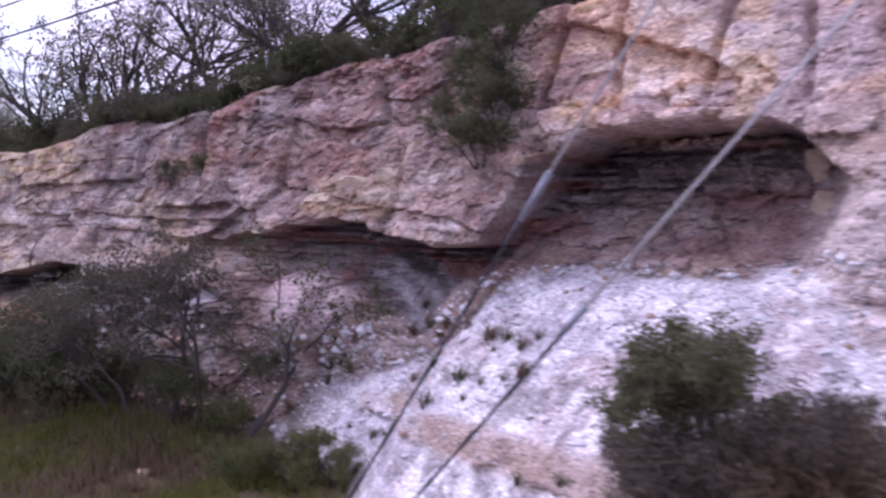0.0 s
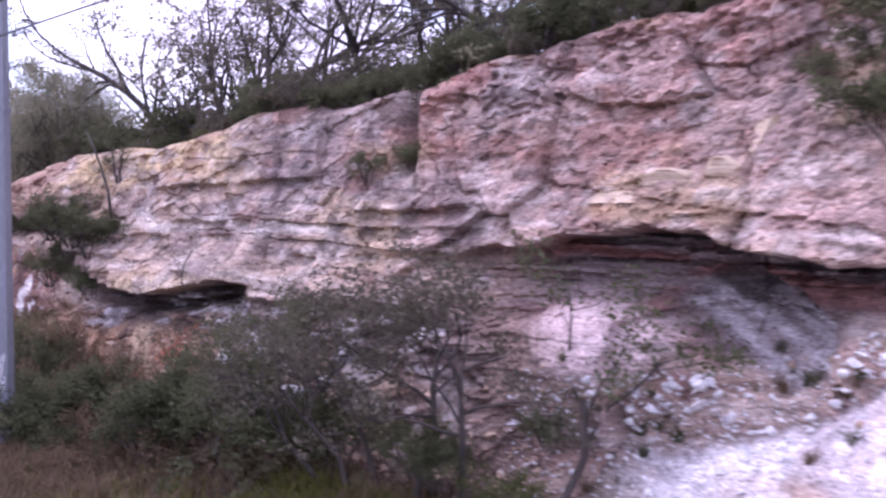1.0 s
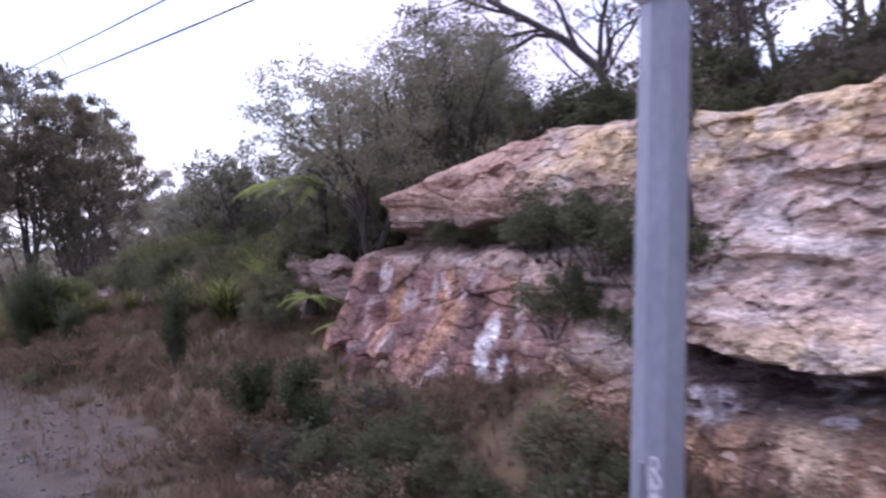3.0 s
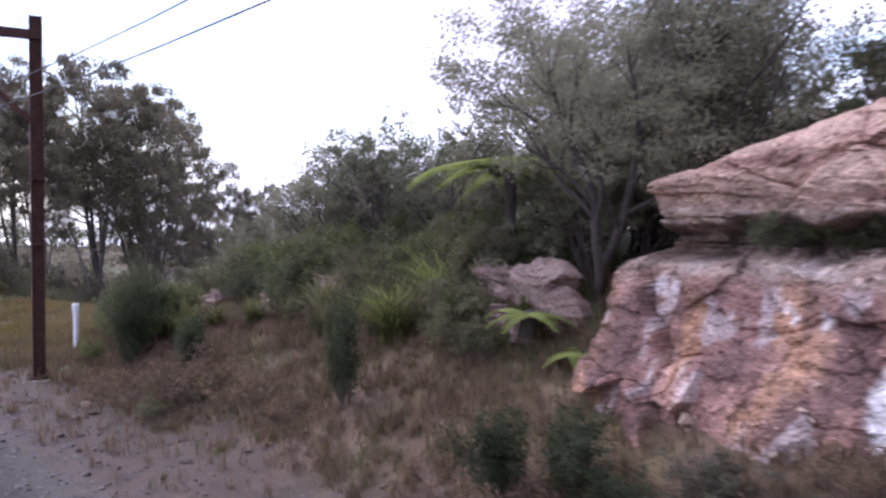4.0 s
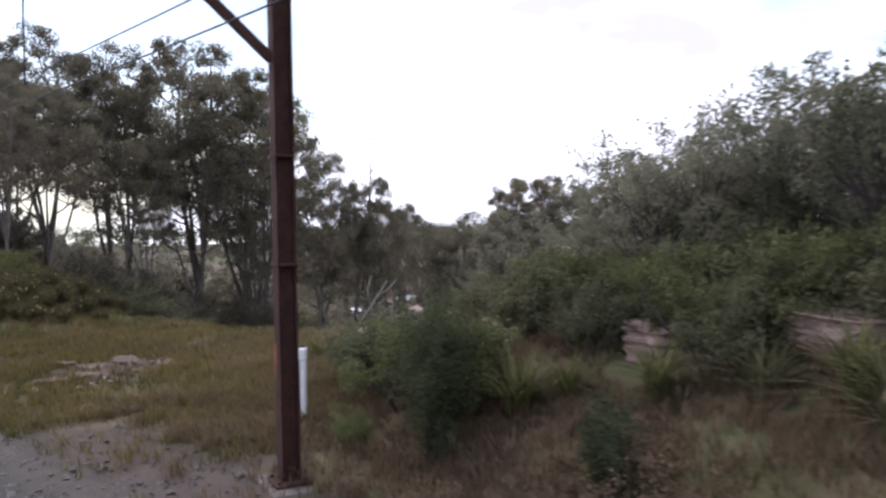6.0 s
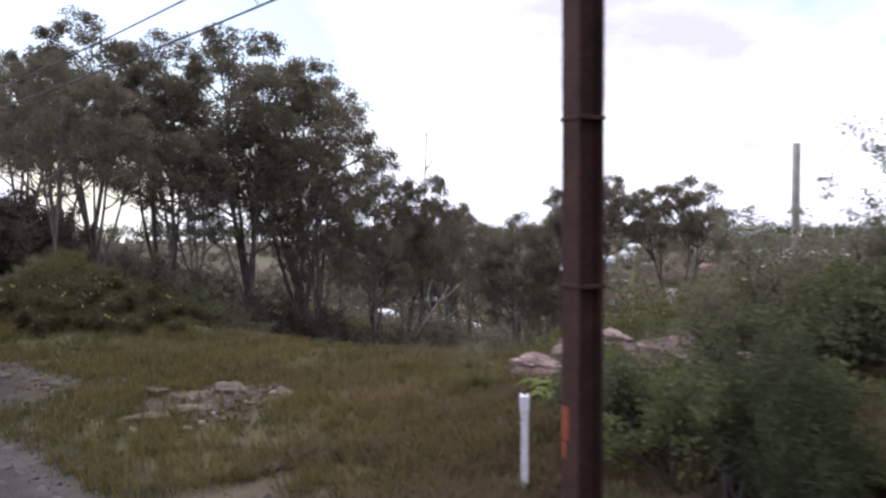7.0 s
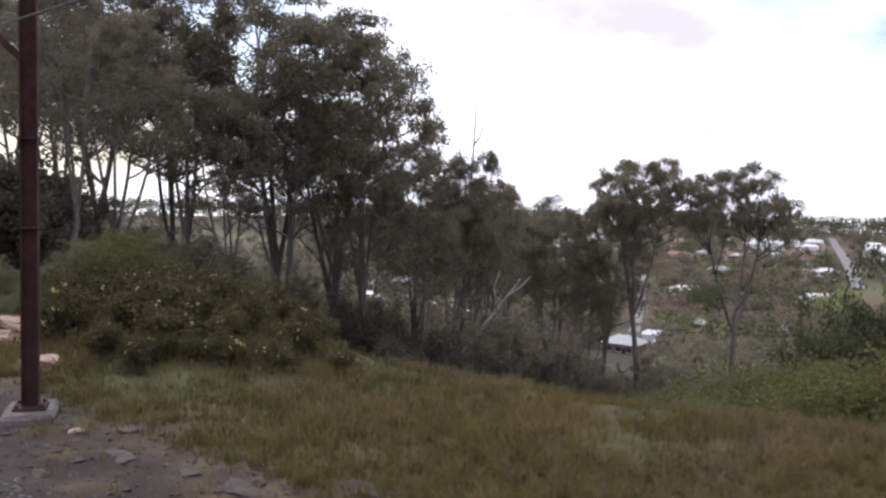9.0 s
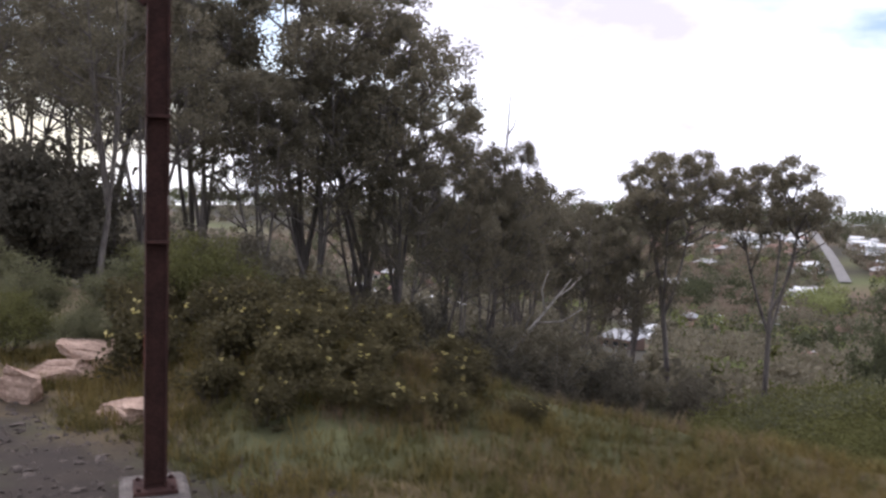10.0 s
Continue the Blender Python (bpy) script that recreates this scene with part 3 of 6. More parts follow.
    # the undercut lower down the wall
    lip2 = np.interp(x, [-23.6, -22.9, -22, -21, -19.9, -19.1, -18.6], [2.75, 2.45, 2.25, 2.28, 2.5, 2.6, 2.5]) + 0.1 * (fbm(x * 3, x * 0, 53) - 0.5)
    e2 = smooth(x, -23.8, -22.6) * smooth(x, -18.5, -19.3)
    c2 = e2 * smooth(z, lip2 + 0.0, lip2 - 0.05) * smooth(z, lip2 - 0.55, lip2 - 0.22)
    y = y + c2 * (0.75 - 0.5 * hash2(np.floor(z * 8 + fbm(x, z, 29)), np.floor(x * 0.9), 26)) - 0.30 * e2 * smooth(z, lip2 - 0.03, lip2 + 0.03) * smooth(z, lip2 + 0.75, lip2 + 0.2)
    # the dark broken shelf that runs on below the undercut
    shelf = shelf_band(x, z)
    y = y + shelf * (0.16 + 0.42 * (hash2(np.floor(zb * 9), np.floor(x * 1.3 + hash2(np.floor(zb * 9), 0, 23) * 6), 24) - 0.5))
    # the broken foot below it
    y = y + smooth(z, 2.1, 1.7) * smooth(x, -15, -17) * (0.10 + 0.30 * facets(wx * 0.9, wz * 0.9, 30, 0.6)[0])
    # the slot with bushes near the far end
    slot = smooth(x, -24.2, -25.4) * smooth(np.abs(z - 3.4 - 0.05 * (x + 27) - 0.3 * (fbm(x * 1.5, z * 0, 22) - 0.5)), 0.26, 0.10)
    y = y + slot * (0.75 - 0.6 * hash2(np.floor(x * 1.7), np.floor(z * 4.5), 21)) - 0.22 * smooth(x, -24, -26) * smooth(np.abs(z - 4.2), 0.6, 0.1)
    # upright joints in the cap
    for xj, lean in ((-8.85, 0.1), (-7.75, -0.12), (-6.6, 0.2), (-5.5, -0.1), (-4.3, 0.15)):
        y = y + 0.22 * smooth(np.abs(x - xj - lean * (z - 5.2) - 0.25 * (fbm(z * 1.5, z * 0 + xj, 97) - 0.5)), 0.09, 0.02) * smooth(z, 4.75, 5.0)
    # a cleft between the blocks
    cleft = smooth(np.abs(x + 16.3 + 0.25 * (z - 5)), 0.34, 0.08) * smooth(z, 3.9, 4.5)
    y = y + 0.55 * cleft
    # the far end turns back into the bank
    nose = -28.85 - 0.3 * smooth(z, 3.3, 3.0) - 0.15 * smooth(z, 2.6, 2.0) + 0.35 * (fbm(z * 1.3, z * 0, 54) - 0.5) + 0.75 * smooth(z, 1.7, 0.9)
    y = y + 2.6 * np.clip(nose - x, 0, None) ** 0.75
    # scree fan
    run = np.interp(x, [-15, -12, -9, -5, 2], [0.95, 1.02, 1.3, 2.15, 2.3])
    sy = 10.35 - (floor_ - 0.0 - z) * run + 0.35 * (fbm(x * 0.8, z * 0.8, 55) - 0.5) + 0.16 * (fbm(x * 4, z * 5, 56, 5, 0.6) - 0.5)
    sy = sy + 60 * np.clip(z - floor_ - 0.05, 0, None) + 5.0 * smooth(x, -11.8 + 0.8 * (fbm(x * 0.9, z * 2.5, 32) - 0.5), -15.5) * (0.3 + smooth(z, 0.4, 2.2))
    sy = sy - 0.2 * smooth(np.abs(z - 1.12 - 0.05 * (x + 8)), 0.16, 0.05) * smooth(x, -11.5, -10.5) * smooth(x, -5, -6) * smooth(fbm(x * 1.2, z, 57), 0.35, 0.5)
    y = y - 0.45 * smooth(x, -5.6, -4.9) * smooth(z, 0.4, 1.2) * smooth(z, 4.6, 3.9)
    sy = sy + 1.0 * smooth(x, -5.7 + 0.3 * (z - 2), -4.4 + 0.3 * (z - 2)) * smooth(z, 1.0, 1.7)
    scree = smooth(y - sy, -0.1, 0.1)
    y = np.minimum(y, sy)
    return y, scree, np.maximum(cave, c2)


nx, nz = 1060, 185
cx = np.linspace(-30.4, 4.5, nx)
CX, CV = np.meshgrid(cx, np.linspace(0, 1, nz), indexing="ij")
top = cliff_top(CX) + 0.30 * (fbm(CX * 1.1, CX * 0, 60) - 0.5) + 0.12 * (fbm(CX * 4, CX * 0, 61) - 0.5)
CZ = -0.4 + CV * (top + 0.4)
CY, SCREE, CAVE = cliff_face(CX, CZ)
lift = np.clip((CV - 0.95) / 0.05, 0, 1)
CY = CY + 0.5 * lift ** 3
# the last row runs back under the soil of the bank
CY[:, -1] = 13.3
CZ[:, -1] = brow(CX[:, -1], CY[:, -1]) - 0.03
g = sheet(CX, CY, CZ)
me = g.mesh("rock_face", ROCK, False)
n1, n2, n3 = fbm(CX * 0.5, CZ * 0.9, 71), fbm(CX * 1.7, CZ * 3.4, 72), fbm(CX * 0.9, CZ * 7, 73)
col = np.zeros(CX.shape + (3,)) + np.array((0.43, 0.325, 0.262))
col = blend(col, (0.36, 0.265, 0.222), 0.8 * smooth(fbm(CX * 0.6, CZ * 0.9, 70), 0.42, 0.6))
pink = smooth(CX, -16.9, -16.3) * smooth(CX, -8.6, -9.4) * smooth(CZ, 3.1, 3.6)
col = blend(col, (0.40, 0.28, 0.25), pink * (0.55 + 0.45 * smooth(n1, 0.35, 0.6)))
col = blend(col, (0.32, 0.15, 0.12), 0.5 * pink * smooth(fbm(CX * 1.4, CZ * 1.6, 62, 5), 0.52, 0.62))
col = blend(col, (0.36, 0.28, 0.26), 0.6 * pink * smooth(fbm(CX * 0.9, CZ * 1.1, 63, 4), 0.5, 0.62))
mauve = smooth(CX, -23.5, -21.8) * smooth(CX, -16.2, -17.0) * smooth(CZ, 3.55, 3.85) * smooth(CZ - cliff_top(CX), -0.3, -0.6)
col = blend(col, (0.335, 0.265, 0.245), 0.85 * mauve * smooth(fbm(CX * 1.1, CZ * 0.6, 75), 0.32, 0.5))
col = blend(col, (0.235, 0.19, 0.185), 0.6 * mauve * smooth(fbm(CX * 2.0, CZ * 0.6, 58, 4), 0.52, 0.66))
varnish = smooth(CX, -24.5, -23.5) * smooth(CX, -13.5, -15) * smooth(fbm(CX * 0.75 - 0.3 * CZ, CZ * 1.0, 6, 5, 0.55), 0.5, 0.58)
col = blend(col, (0.245, 0.185, 0.175), 0.7 * varnish)
col = blend(col, (0.50, 0.385, 0.30), 0.6 * smooth(CX, -24.5, -23.5) * smooth(CX, -15, -16.5) * smooth(fbm(CX * 0.65 - 0.3 * CZ, CZ * 1.1, 5, 5, 0.55), 0.53, 0.6))
ochre = smooth(CX, -19.0, -21.0) * smooth(CZ, 3.7, 4.4) * smooth(CX, -27, -25)
col = blend(col, (0.56, 0.43, 0.26), ochre * smooth(n2, 0.28, 0.55) * smooth(CZ - cliff_top(CX), -1.3, -0.5))
# pale and dark beds, thin and drawn out
bedz = CZ - 0.02 * (CX + 18) + 0.10 * (n1 - 0.5)
beds = smooth(CX, -14.6, -16.2) * smooth(CX, -25.2, -24.2) * smooth(np.abs(bedz - 3.05), 1.0, 0.5)
streak = fbm(CX * 0.55, bedz * 9.0, 59, 4, 0.62)
fine_streak = fbm(CX * 1.5, bedz * 22.0, 64, 3, 0.6)
col = blend(col, (0.64, 0.55, 0.48), beds * 0.55 * smooth(streak, 0.52, 0.68) * smooth(fbm(CX * 1.3, CZ * 2.0, 15), 0.38, 0.56))
col = blend(col, (0.22, 0.18, 0.17), beds * 0.5 * smooth(streak, 0.46, 0.34) * smooth(fbm(CX * 1.2, CZ * 2.0, 16), 0.4, 0.58))
col = blend(col, (0.66, 0.59, 0.53), beds * 0.5 * smooth(fine_streak, 0.57, 0.68) * smooth(fbm(CX * 2.1, CZ * 2.6, 14), 0.42, 0.58))
col = blend(col, (0.16, 0.125, 0.12), beds * 0.5 * smooth(fine_streak, 0.42, 0.34) * smooth(fbm(CX * 1.9, CZ * 2.6, 13), 0.42, 0.58))
col = blend(col, (0.66, 0.59, 0.53), 0.75 * smooth(np.abs(bedz - 3.5), 0.2, 0.06) * smooth(n3, 0.34, 0.54) * smooth(CX, -15.2, -17) * smooth(CX, -26, -23))
col = blend(col, (0.56, 0.45, 0.31), 0.8 * smooth(np.abs(bedz - 2.5 - 0.05 * (CX + 21)), 0.2, 0.06) * smooth(n2, 0.3, 0.5) * smooth(CX, -19, -20) * smooth(CX, -24, -23))
col = blend(col, (0.60, 0.55, 0.53), smooth(n3, 0.62, 0.78) * 0.4)
col = blend(col, (0.25, 0.12, 0.09), smooth(fbm(CX * 1.1, CZ * 2.2, 76), 0.6, 0.74) * 0.5)
col = blend(col, (0.15, 0.115, 0.11), smooth(fbm(CX * 1.6, CZ * 4.5, 77), 0.6, 0.74) * 0.5)
col = blend(col, (0.43, 0.32, 0.19), smooth(fbm(CX * 0.8, CZ * 1.6, 78), 0.6, 0.74) * 0.5)
col = blend(col, (0.11, 0.09, 0.09), 0.45 * smooth(fbm(CX * 2.6, CZ * 0.55, 68), 0.6, 0.72) * smooth(CZ, 2.4, 3.4))
col = blend(col, (0.55, 0.50, 0.47), 0.4 * smooth(fbm(CX * 2.2, CZ * 3.6, 67, 5), 0.58, 0.66))
col = blend(col, (0.16, 0.11, 0.10), 0.5 * smooth(fbm(CX * 3.2, CZ * 6.0, 66, 5), 0.6, 0.68))
col = col * (0.72 + 0.6 * fbm(CX * 3.1, CZ * 3.7, 69, 5))[..., None]
# cave rock, grey and red-brown, with the recess's shade put into the colour
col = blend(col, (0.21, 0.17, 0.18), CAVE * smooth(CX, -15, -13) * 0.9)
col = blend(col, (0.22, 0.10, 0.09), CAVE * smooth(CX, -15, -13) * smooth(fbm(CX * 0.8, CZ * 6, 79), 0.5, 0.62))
col = blend(col, (0.62, 0.50, 0.50), smooth(np.hypot((CX + 12.7) * 0.95, (CZ - 2.2) * 1.9) + 0.5 * (n2 - 0.5), 1.0, 0.6) * 0.8)
PLATE = plate_patch(CX, CZ)
DIP = CZ + 0.52 * (CX + 11.2)
col = blend(col, (0.33, 0.31, 0.33), 0.6 * PLATE)
col = blend(col, (0.56, 0.54, 0.56), 0.7 * PLATE * smooth(fbm(CX * 0.5, DIP * 9, 8, 3), 0.52, 0.62))
col = blend(col, (0.64, 0.55, 0.52), smooth(CX, -5.8, -4.9) * smooth(CZ, 4.4, 3.6) * 0.85)
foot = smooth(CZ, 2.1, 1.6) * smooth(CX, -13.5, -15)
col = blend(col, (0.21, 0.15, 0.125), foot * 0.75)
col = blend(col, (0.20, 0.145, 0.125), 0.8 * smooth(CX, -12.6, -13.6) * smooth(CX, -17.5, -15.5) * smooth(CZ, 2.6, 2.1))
col = blend(col, (0.36, 0.22, 0.13), foot * 0.75 * smooth(CX, -18.5, -20))
col = blend(col, (0.52, 0.40, 0.28), foot * 0.8 * smooth(fbm(CX * 1.3, CZ * 1.1, 92), 0.52, 0.6) * smooth(CX, -18, -19.5))
col = blend(col, (0.13, 0.085, 0.07), foot * 0.8 * smooth(fbm(CX * 2.1, CZ * 1.2, 93), 0.56, 0.64))
# undercut interior coloured near black to stand for the shade inside it
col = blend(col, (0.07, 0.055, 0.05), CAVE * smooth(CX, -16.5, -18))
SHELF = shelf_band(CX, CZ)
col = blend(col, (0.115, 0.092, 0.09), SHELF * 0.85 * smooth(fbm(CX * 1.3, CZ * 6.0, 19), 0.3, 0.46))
col = blend(col, (0.58, 0.54, 0.55), SHELF * 0.8 * smooth(fbm(CX * 2.4, CZ * 9.0, 20, 4), 0.56, 0.63))
for bx, bz, br in ((-20.3, 1.4, 0.32), (-19.7, 0.9, 0.36), (-20.9, 0.95, 0.25)):
    col = blend(col, (0.40, 0.15, 0.085), 0.8 * smooth(np.hypot(CX - bx, (CZ - bz) * 0.9) + 0.45 * (n2 - 0.5), br, br - 0.14))
col = blend(col, (0.62, 0.56, 0.53), foot * smooth(fbm(CX * 1.8, CZ * 2.2, 81), 0.6, 0.66) * smooth(CX, -20.5, -18.5))
# dark brown over the slot: the gap's shade put into the colour
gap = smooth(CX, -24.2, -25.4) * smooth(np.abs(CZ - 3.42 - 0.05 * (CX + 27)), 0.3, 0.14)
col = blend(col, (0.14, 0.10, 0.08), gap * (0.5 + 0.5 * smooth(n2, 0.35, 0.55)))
end = smooth(CX, -24.3, -25.6) * smooth(CZ, 3.1, 2.8)
col = blend(col, (0.37, 0.215, 0.175), end * 0.9)
col = blend(col, (0.20, 0.11, 0.095), end * 0.75 * smooth(fbm(CX * 2.6, CZ * 0.7, 90, 4), 0.46, 0.6))
col = blend(col, (0.50, 0.29, 0.15), end * 0.5 * smooth(fbm(CX * 2.6, CZ * 0.9, 87, 4), 0.58, 0.68))
col = blend(col, (0.13, 0.08, 0.075), end * 0.65 * smooth(fbm(CX * 2.4, CZ * 1.4, 89, 5), 0.54, 0.64))
calc = np.maximum(smooth(np.hypot((CX + 26.8) / 0.3, (CZ - 2.6) / 0.25), 1.2, 0.7), smooth(np.hypot((CX + 25.6) / 0.42, (CZ - 1.85) / 0.65), 1.15, 0.8))
calc = np.maximum(calc, 0.5 * smooth(np.hypot((CX + 28.5) / 0.2, (CZ - 2.85) / 0.15), 1.1, 0.6))
col = blend(col, (0.80, 0.77, 0.77), smooth(CX, -24.6, -25.0) * calc * smooth(fbm(CX * 3.4, CZ * 1.7, 88, 5), 0.44, 0.55))
col = blend(col, (0.72, 0.66, 0.64), end * 0.35 * smooth(fbm(CX * 3.2, CZ * 1.6, 86, 5), 0.63, 0.68))
col = blend(col, (0.43, 0.29, 0.22), smooth(CX, -25.2, -26.2) * smooth(CZ, 3.6, 3.9) * 0.85)
col = blend(col, (0.24, 0.135, 0.105), 0.7 * smooth(CX, -25.2, -26.2) * smooth(CZ, 3.6, 3.9) * smooth(fbm(CX * 1.4, CZ * 5.0, 17, 4), 0.5, 0.62))
cap = smooth(CX, -9.6, -8.4) * smooth(CZ, 4.4, 5.0)
col = blend(col, (0.76, 0.62, 0.53), cap * (0.55 + 0.45 * smooth(n1, 0.3, 0.55)))
col = blend(col, (0.62, 0.39, 0.25), cap * 0.7 * smooth(fbm(CX * 0.7, CZ * 1.5, 91), 0.5, 0.62))
block = smooth(CX, -9.3, -8.9) * smooth(CX, -7.7, -8.0) * smooth(CZ, 4.7, 4.95)
col = blend(col, (0.35, 0.20, 0.17), 0.8 * block * smooth(n2, 0.25, 0.5))
col = blend(col, (0.40, 0.31, 0.34), 0.6 * cap * smooth(fbm(CX * 0.8, CZ * 1.1, 98, 5), 0.52, 0.62))
col = blend(col, (0.66, 0.45, 0.20), 0.42 * cap * smooth(fbm(CX * 1.3, CZ * 1.3, 99, 4), 0.58, 0.66))
pale = blend(np.zeros(CX.shape + (3,)) + np.array((0.76, 0.735, 0.765)), (0.52, 0.45, 0.45), smooth(fbm(CX * 1.1, CZ * 1.6, 83, 5), 0.45, 0.65))
pale = blend(pale, (0.30, 0.27, 0.27), 0.8 * smooth(fbm(CX * 3.5, CZ * 4.5, 84, 5), 0.54, 0.66))
pale = blend(pale, (0.44, 0.41, 0.45), 0.6 * smooth(fbm(CX * 0.6, CZ * 0.9, 94, 4), 0.46, 0.6) * smooth(CX, -4.5, -6.5))
pale = blend(pale, (0.82, 0.80, 0.81), 0.7 * smooth(fbm(CX * 5, CZ * 6, 85, 4), 0.58, 0.68))
pale = blend(pale, (0.36, 0.25, 0.19), 0.8 * smooth(np.abs(CZ - 1.12 - 0.05 * (CX + 8)), 0.2, 0.08) * smooth(CX, -11.5, -10.5) * smooth(n1, 0.35, 0.5))
pale = blend(pale, (0.20, 0.16, 0.13), smooth(CX + 1.3 * (n1 - 0.5), -10.9, -12.6) * smooth(n2, 0.25, 0.5))
pale = blend(pale, (0.26, 0.22, 0.18), smooth(CZ, 0.6, 0.0) * smooth(n2, 0.3, 0.55))
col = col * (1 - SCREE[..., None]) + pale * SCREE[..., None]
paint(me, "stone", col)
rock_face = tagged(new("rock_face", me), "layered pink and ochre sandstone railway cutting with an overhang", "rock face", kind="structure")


# ---- plants ----
def unit(v):
    return v / (np.linalg.norm(v) + 1e-9)


def limb(geo, rng, p, d, length, r, level, last, tips, up=0.12, wig=0.16, kids=(4, 4, 3), sides=6, spread=(25, 60), start=0.4):
    n = 5 if level < last else 3
    pts = [np.array(p, float)]
    for i in range(n):
        d = unit(d + rng.normal(size=3) * wig + np.array([0, 0, up]))
        pts.append(pts[-1] + d * length / n)
    tube(geo, pts, np.linspace(r, r * (0.5 if level < last else 0.25), n + 1), 3 if level >= last else max(4, sides - level), cap=level == 0)
    if level >= last:
        tips += [pts[-1], pts[-2]]
        return
    for k in range(kids[level]):
        t = start + (1 - start) * (k + rng.uniform(0.2, 1.0)) / kids[level]
        i = min(int(t * n), n - 1)
        q = pts[i] + (pts[i + 1] - pts[i]) * (t * n - i)
        a = unit(pts[i + 1] - pts[i])
        side = unit(np.cross(a, rng.normal(size=3)))
        ang = radians(rng.uniform(*spread))
        nd = a * math.cos(ang) + side * math.sin(ang)
        limb(geo, rng, q, nd, length * rng.uniform(0.45, 0.7), r * (1 - 0.5 * t) * 0.6, level + 1, last, tips, up, wig, kids, sides, spread, start)


def make_plant(name, label, category, seed, wood, leaf, height=3.0, stems=1, r=0.05, last=2, kids=(5, 4), per_tip=20, leaf_len=0.1, clump=(0.25, 0.25, 0.18),
               lean=0.15, up=0.12, wig=0.16, spread=(25, 60), start=0.35, width=0.35, droop=0.2, group="", trunk_share=0.62, petals=0):
    rng = np.random.default_rng(seed)
    ob = thing(name, label, category, group)
    g, tips = Geo(), []
    for i in range(stems):
        a = 2 * math.pi * (i + rng.uniform(0, 0.6)) / stems
        d = unit(np.array([math.cos(a) * lean, math.sin(a) * lean, 1.0]))
        limb(g, rng, (0.06 * stems * math.cos(a) * 0.3, 0.06 * stems * math.sin(a) * 0.3, -0.15), d, height * trunk_share * rng.uniform(0.8, 1.1), r, 0, last, tips, up, wig, kids, 7, spread, start)
    tips = np.array(tips)
    fit_ = (height - 1.2 * clump[2]) / tips[:, 2].max()
    tips = tips * fit_
    g.v = [v * fit_ for v in g.v]
    put("trunk", g, wood, ob)
    n = len(tips) * per_tip
    ball = rng.normal(size=(n, 3)); ball /= np.linalg.norm(ball, axis=1)[:, None]
    ball *= rng.uniform(0, 1, n)[:, None] ** 0.45 * 1.5
    at = np.repeat(tips, per_tip, 0) + ball * np.array(clump) * np.repeat(rng.uniform(0.6, 1.25, len(tips)), per_tip)[:, None]
    lg = Geo()
    leaves(lg, at, leaf_len, rng, width, droop)
    put("crown", lg, leaf, ob)
    if petals:
        pg = Geo()
        leaves(pg, rng.normal(size=(7, 3)) * 0.02, 0.06, rng, 0.5, 0)
        first = put("flower", pg, PETAL, ob, "small yellow flower")
        high = at[at[:, 2] > np.median(at[:, 2])]
        for q, c in enumerate(high[rng.integers(0, len(high), petals)]):
            fl = first if q == 0 else new("flower", first.data)
            fl.parent = ob
            fl.location = Vector(c)
    return ob


class Stock:
    """A plant or thing that is set down again and again."""

    def __init__(self, ob):
        self.ob, self.used = ob, False

    def set(self, x, y, z, turn=0.0, size=1.0, tall=None, tip=(0, 0)):
        m = Matrix.LocRotScale((x, y, z), Euler((radians(tip[0]), radians(tip[1]), radians(turn))), (size, size, size if tall is None else tall))
        if not self.used:
            self.used = True
            self.ob.matrix_basis = m
            return self.ob
        c = copy_thing(self.ob, Matrix())
        c.matrix_basis = m
        return c


def ground_z(x, y):
    return float(terrain(np.array([float(x)]), np.array([float(y)]))[0])


rng = np.random.default_rng(5)

# scrub along the brow of the cutting
scrub = [Stock(make_plant("scrub_bush", "dense dark green scrub bush on the brow of the cutting", "bush", 100 + i, BARK, (LEAF_DARK, LEAF_DARK, LEAF_RUSSET, LEAF_DARK)[i], height=1.5, stems=6, r=0.025, last=2, kids=(4, 3),
                          per_tip=20, leaf_len=0.08, clump=(0.13, 0.13, 0.10), lean=0.55, group="brow scrub")) for i in range(4)]
for i in range(74):
    x = -28.5 + 32.5 * (i + rng.uniform(0, 0.8)) / 74
    y = rng.uniform(11.35, 13.6)
    scrub[i % 4].set(x, y, float(brow(x, y)) - 0.1, rng.uniform(0, 360), rng.uniform(0.62, 1.0))
edge_rng = np.random.default_rng(51)
for i in range(30):
    x = -27.5 + 17 * (i + edge_rng.uniform(0, 0.8)) / 30
    scrub[i % 4].set(x, edge_rng.uniform(10.95, 11.35), float(cliff_top(x)) - 0.15, edge_rng.uniform(0, 360), edge_rng.uniform(0.2, 0.8))

# thin trees behind the scrub
thin = [Stock(make_plant("slender_tree", "slender crooked tree with clumped grey-green leaves", "tree", 130 + i, BARK, (LEAF_RUSSET, LEAF_GUM, LEAF_RUSSET)[i % 3], height=4.4, stems=1 + i % 2, r=0.075, last=2,
                         kids=(7, 4), per_tip=34, leaf_len=0.062, clump=(0.19, 0.19, 0.10), lean=0.3, up=0.06, wig=0.2, spread=(20, 50), start=0.35, trunk_share=0.62, group="trees above the cutting")) for i in range(5)]
for i in range(46):
    x = -28 + 31 * (i + rng.uniform(0, 0.9)) / 46
    y = rng.uniform(12.6, 16.5)
    thin[i % 5].set(x, y, ground_z(x, y) - 0.1, rng.uniform(0, 360), rng.uniform(0.9, 1.45))

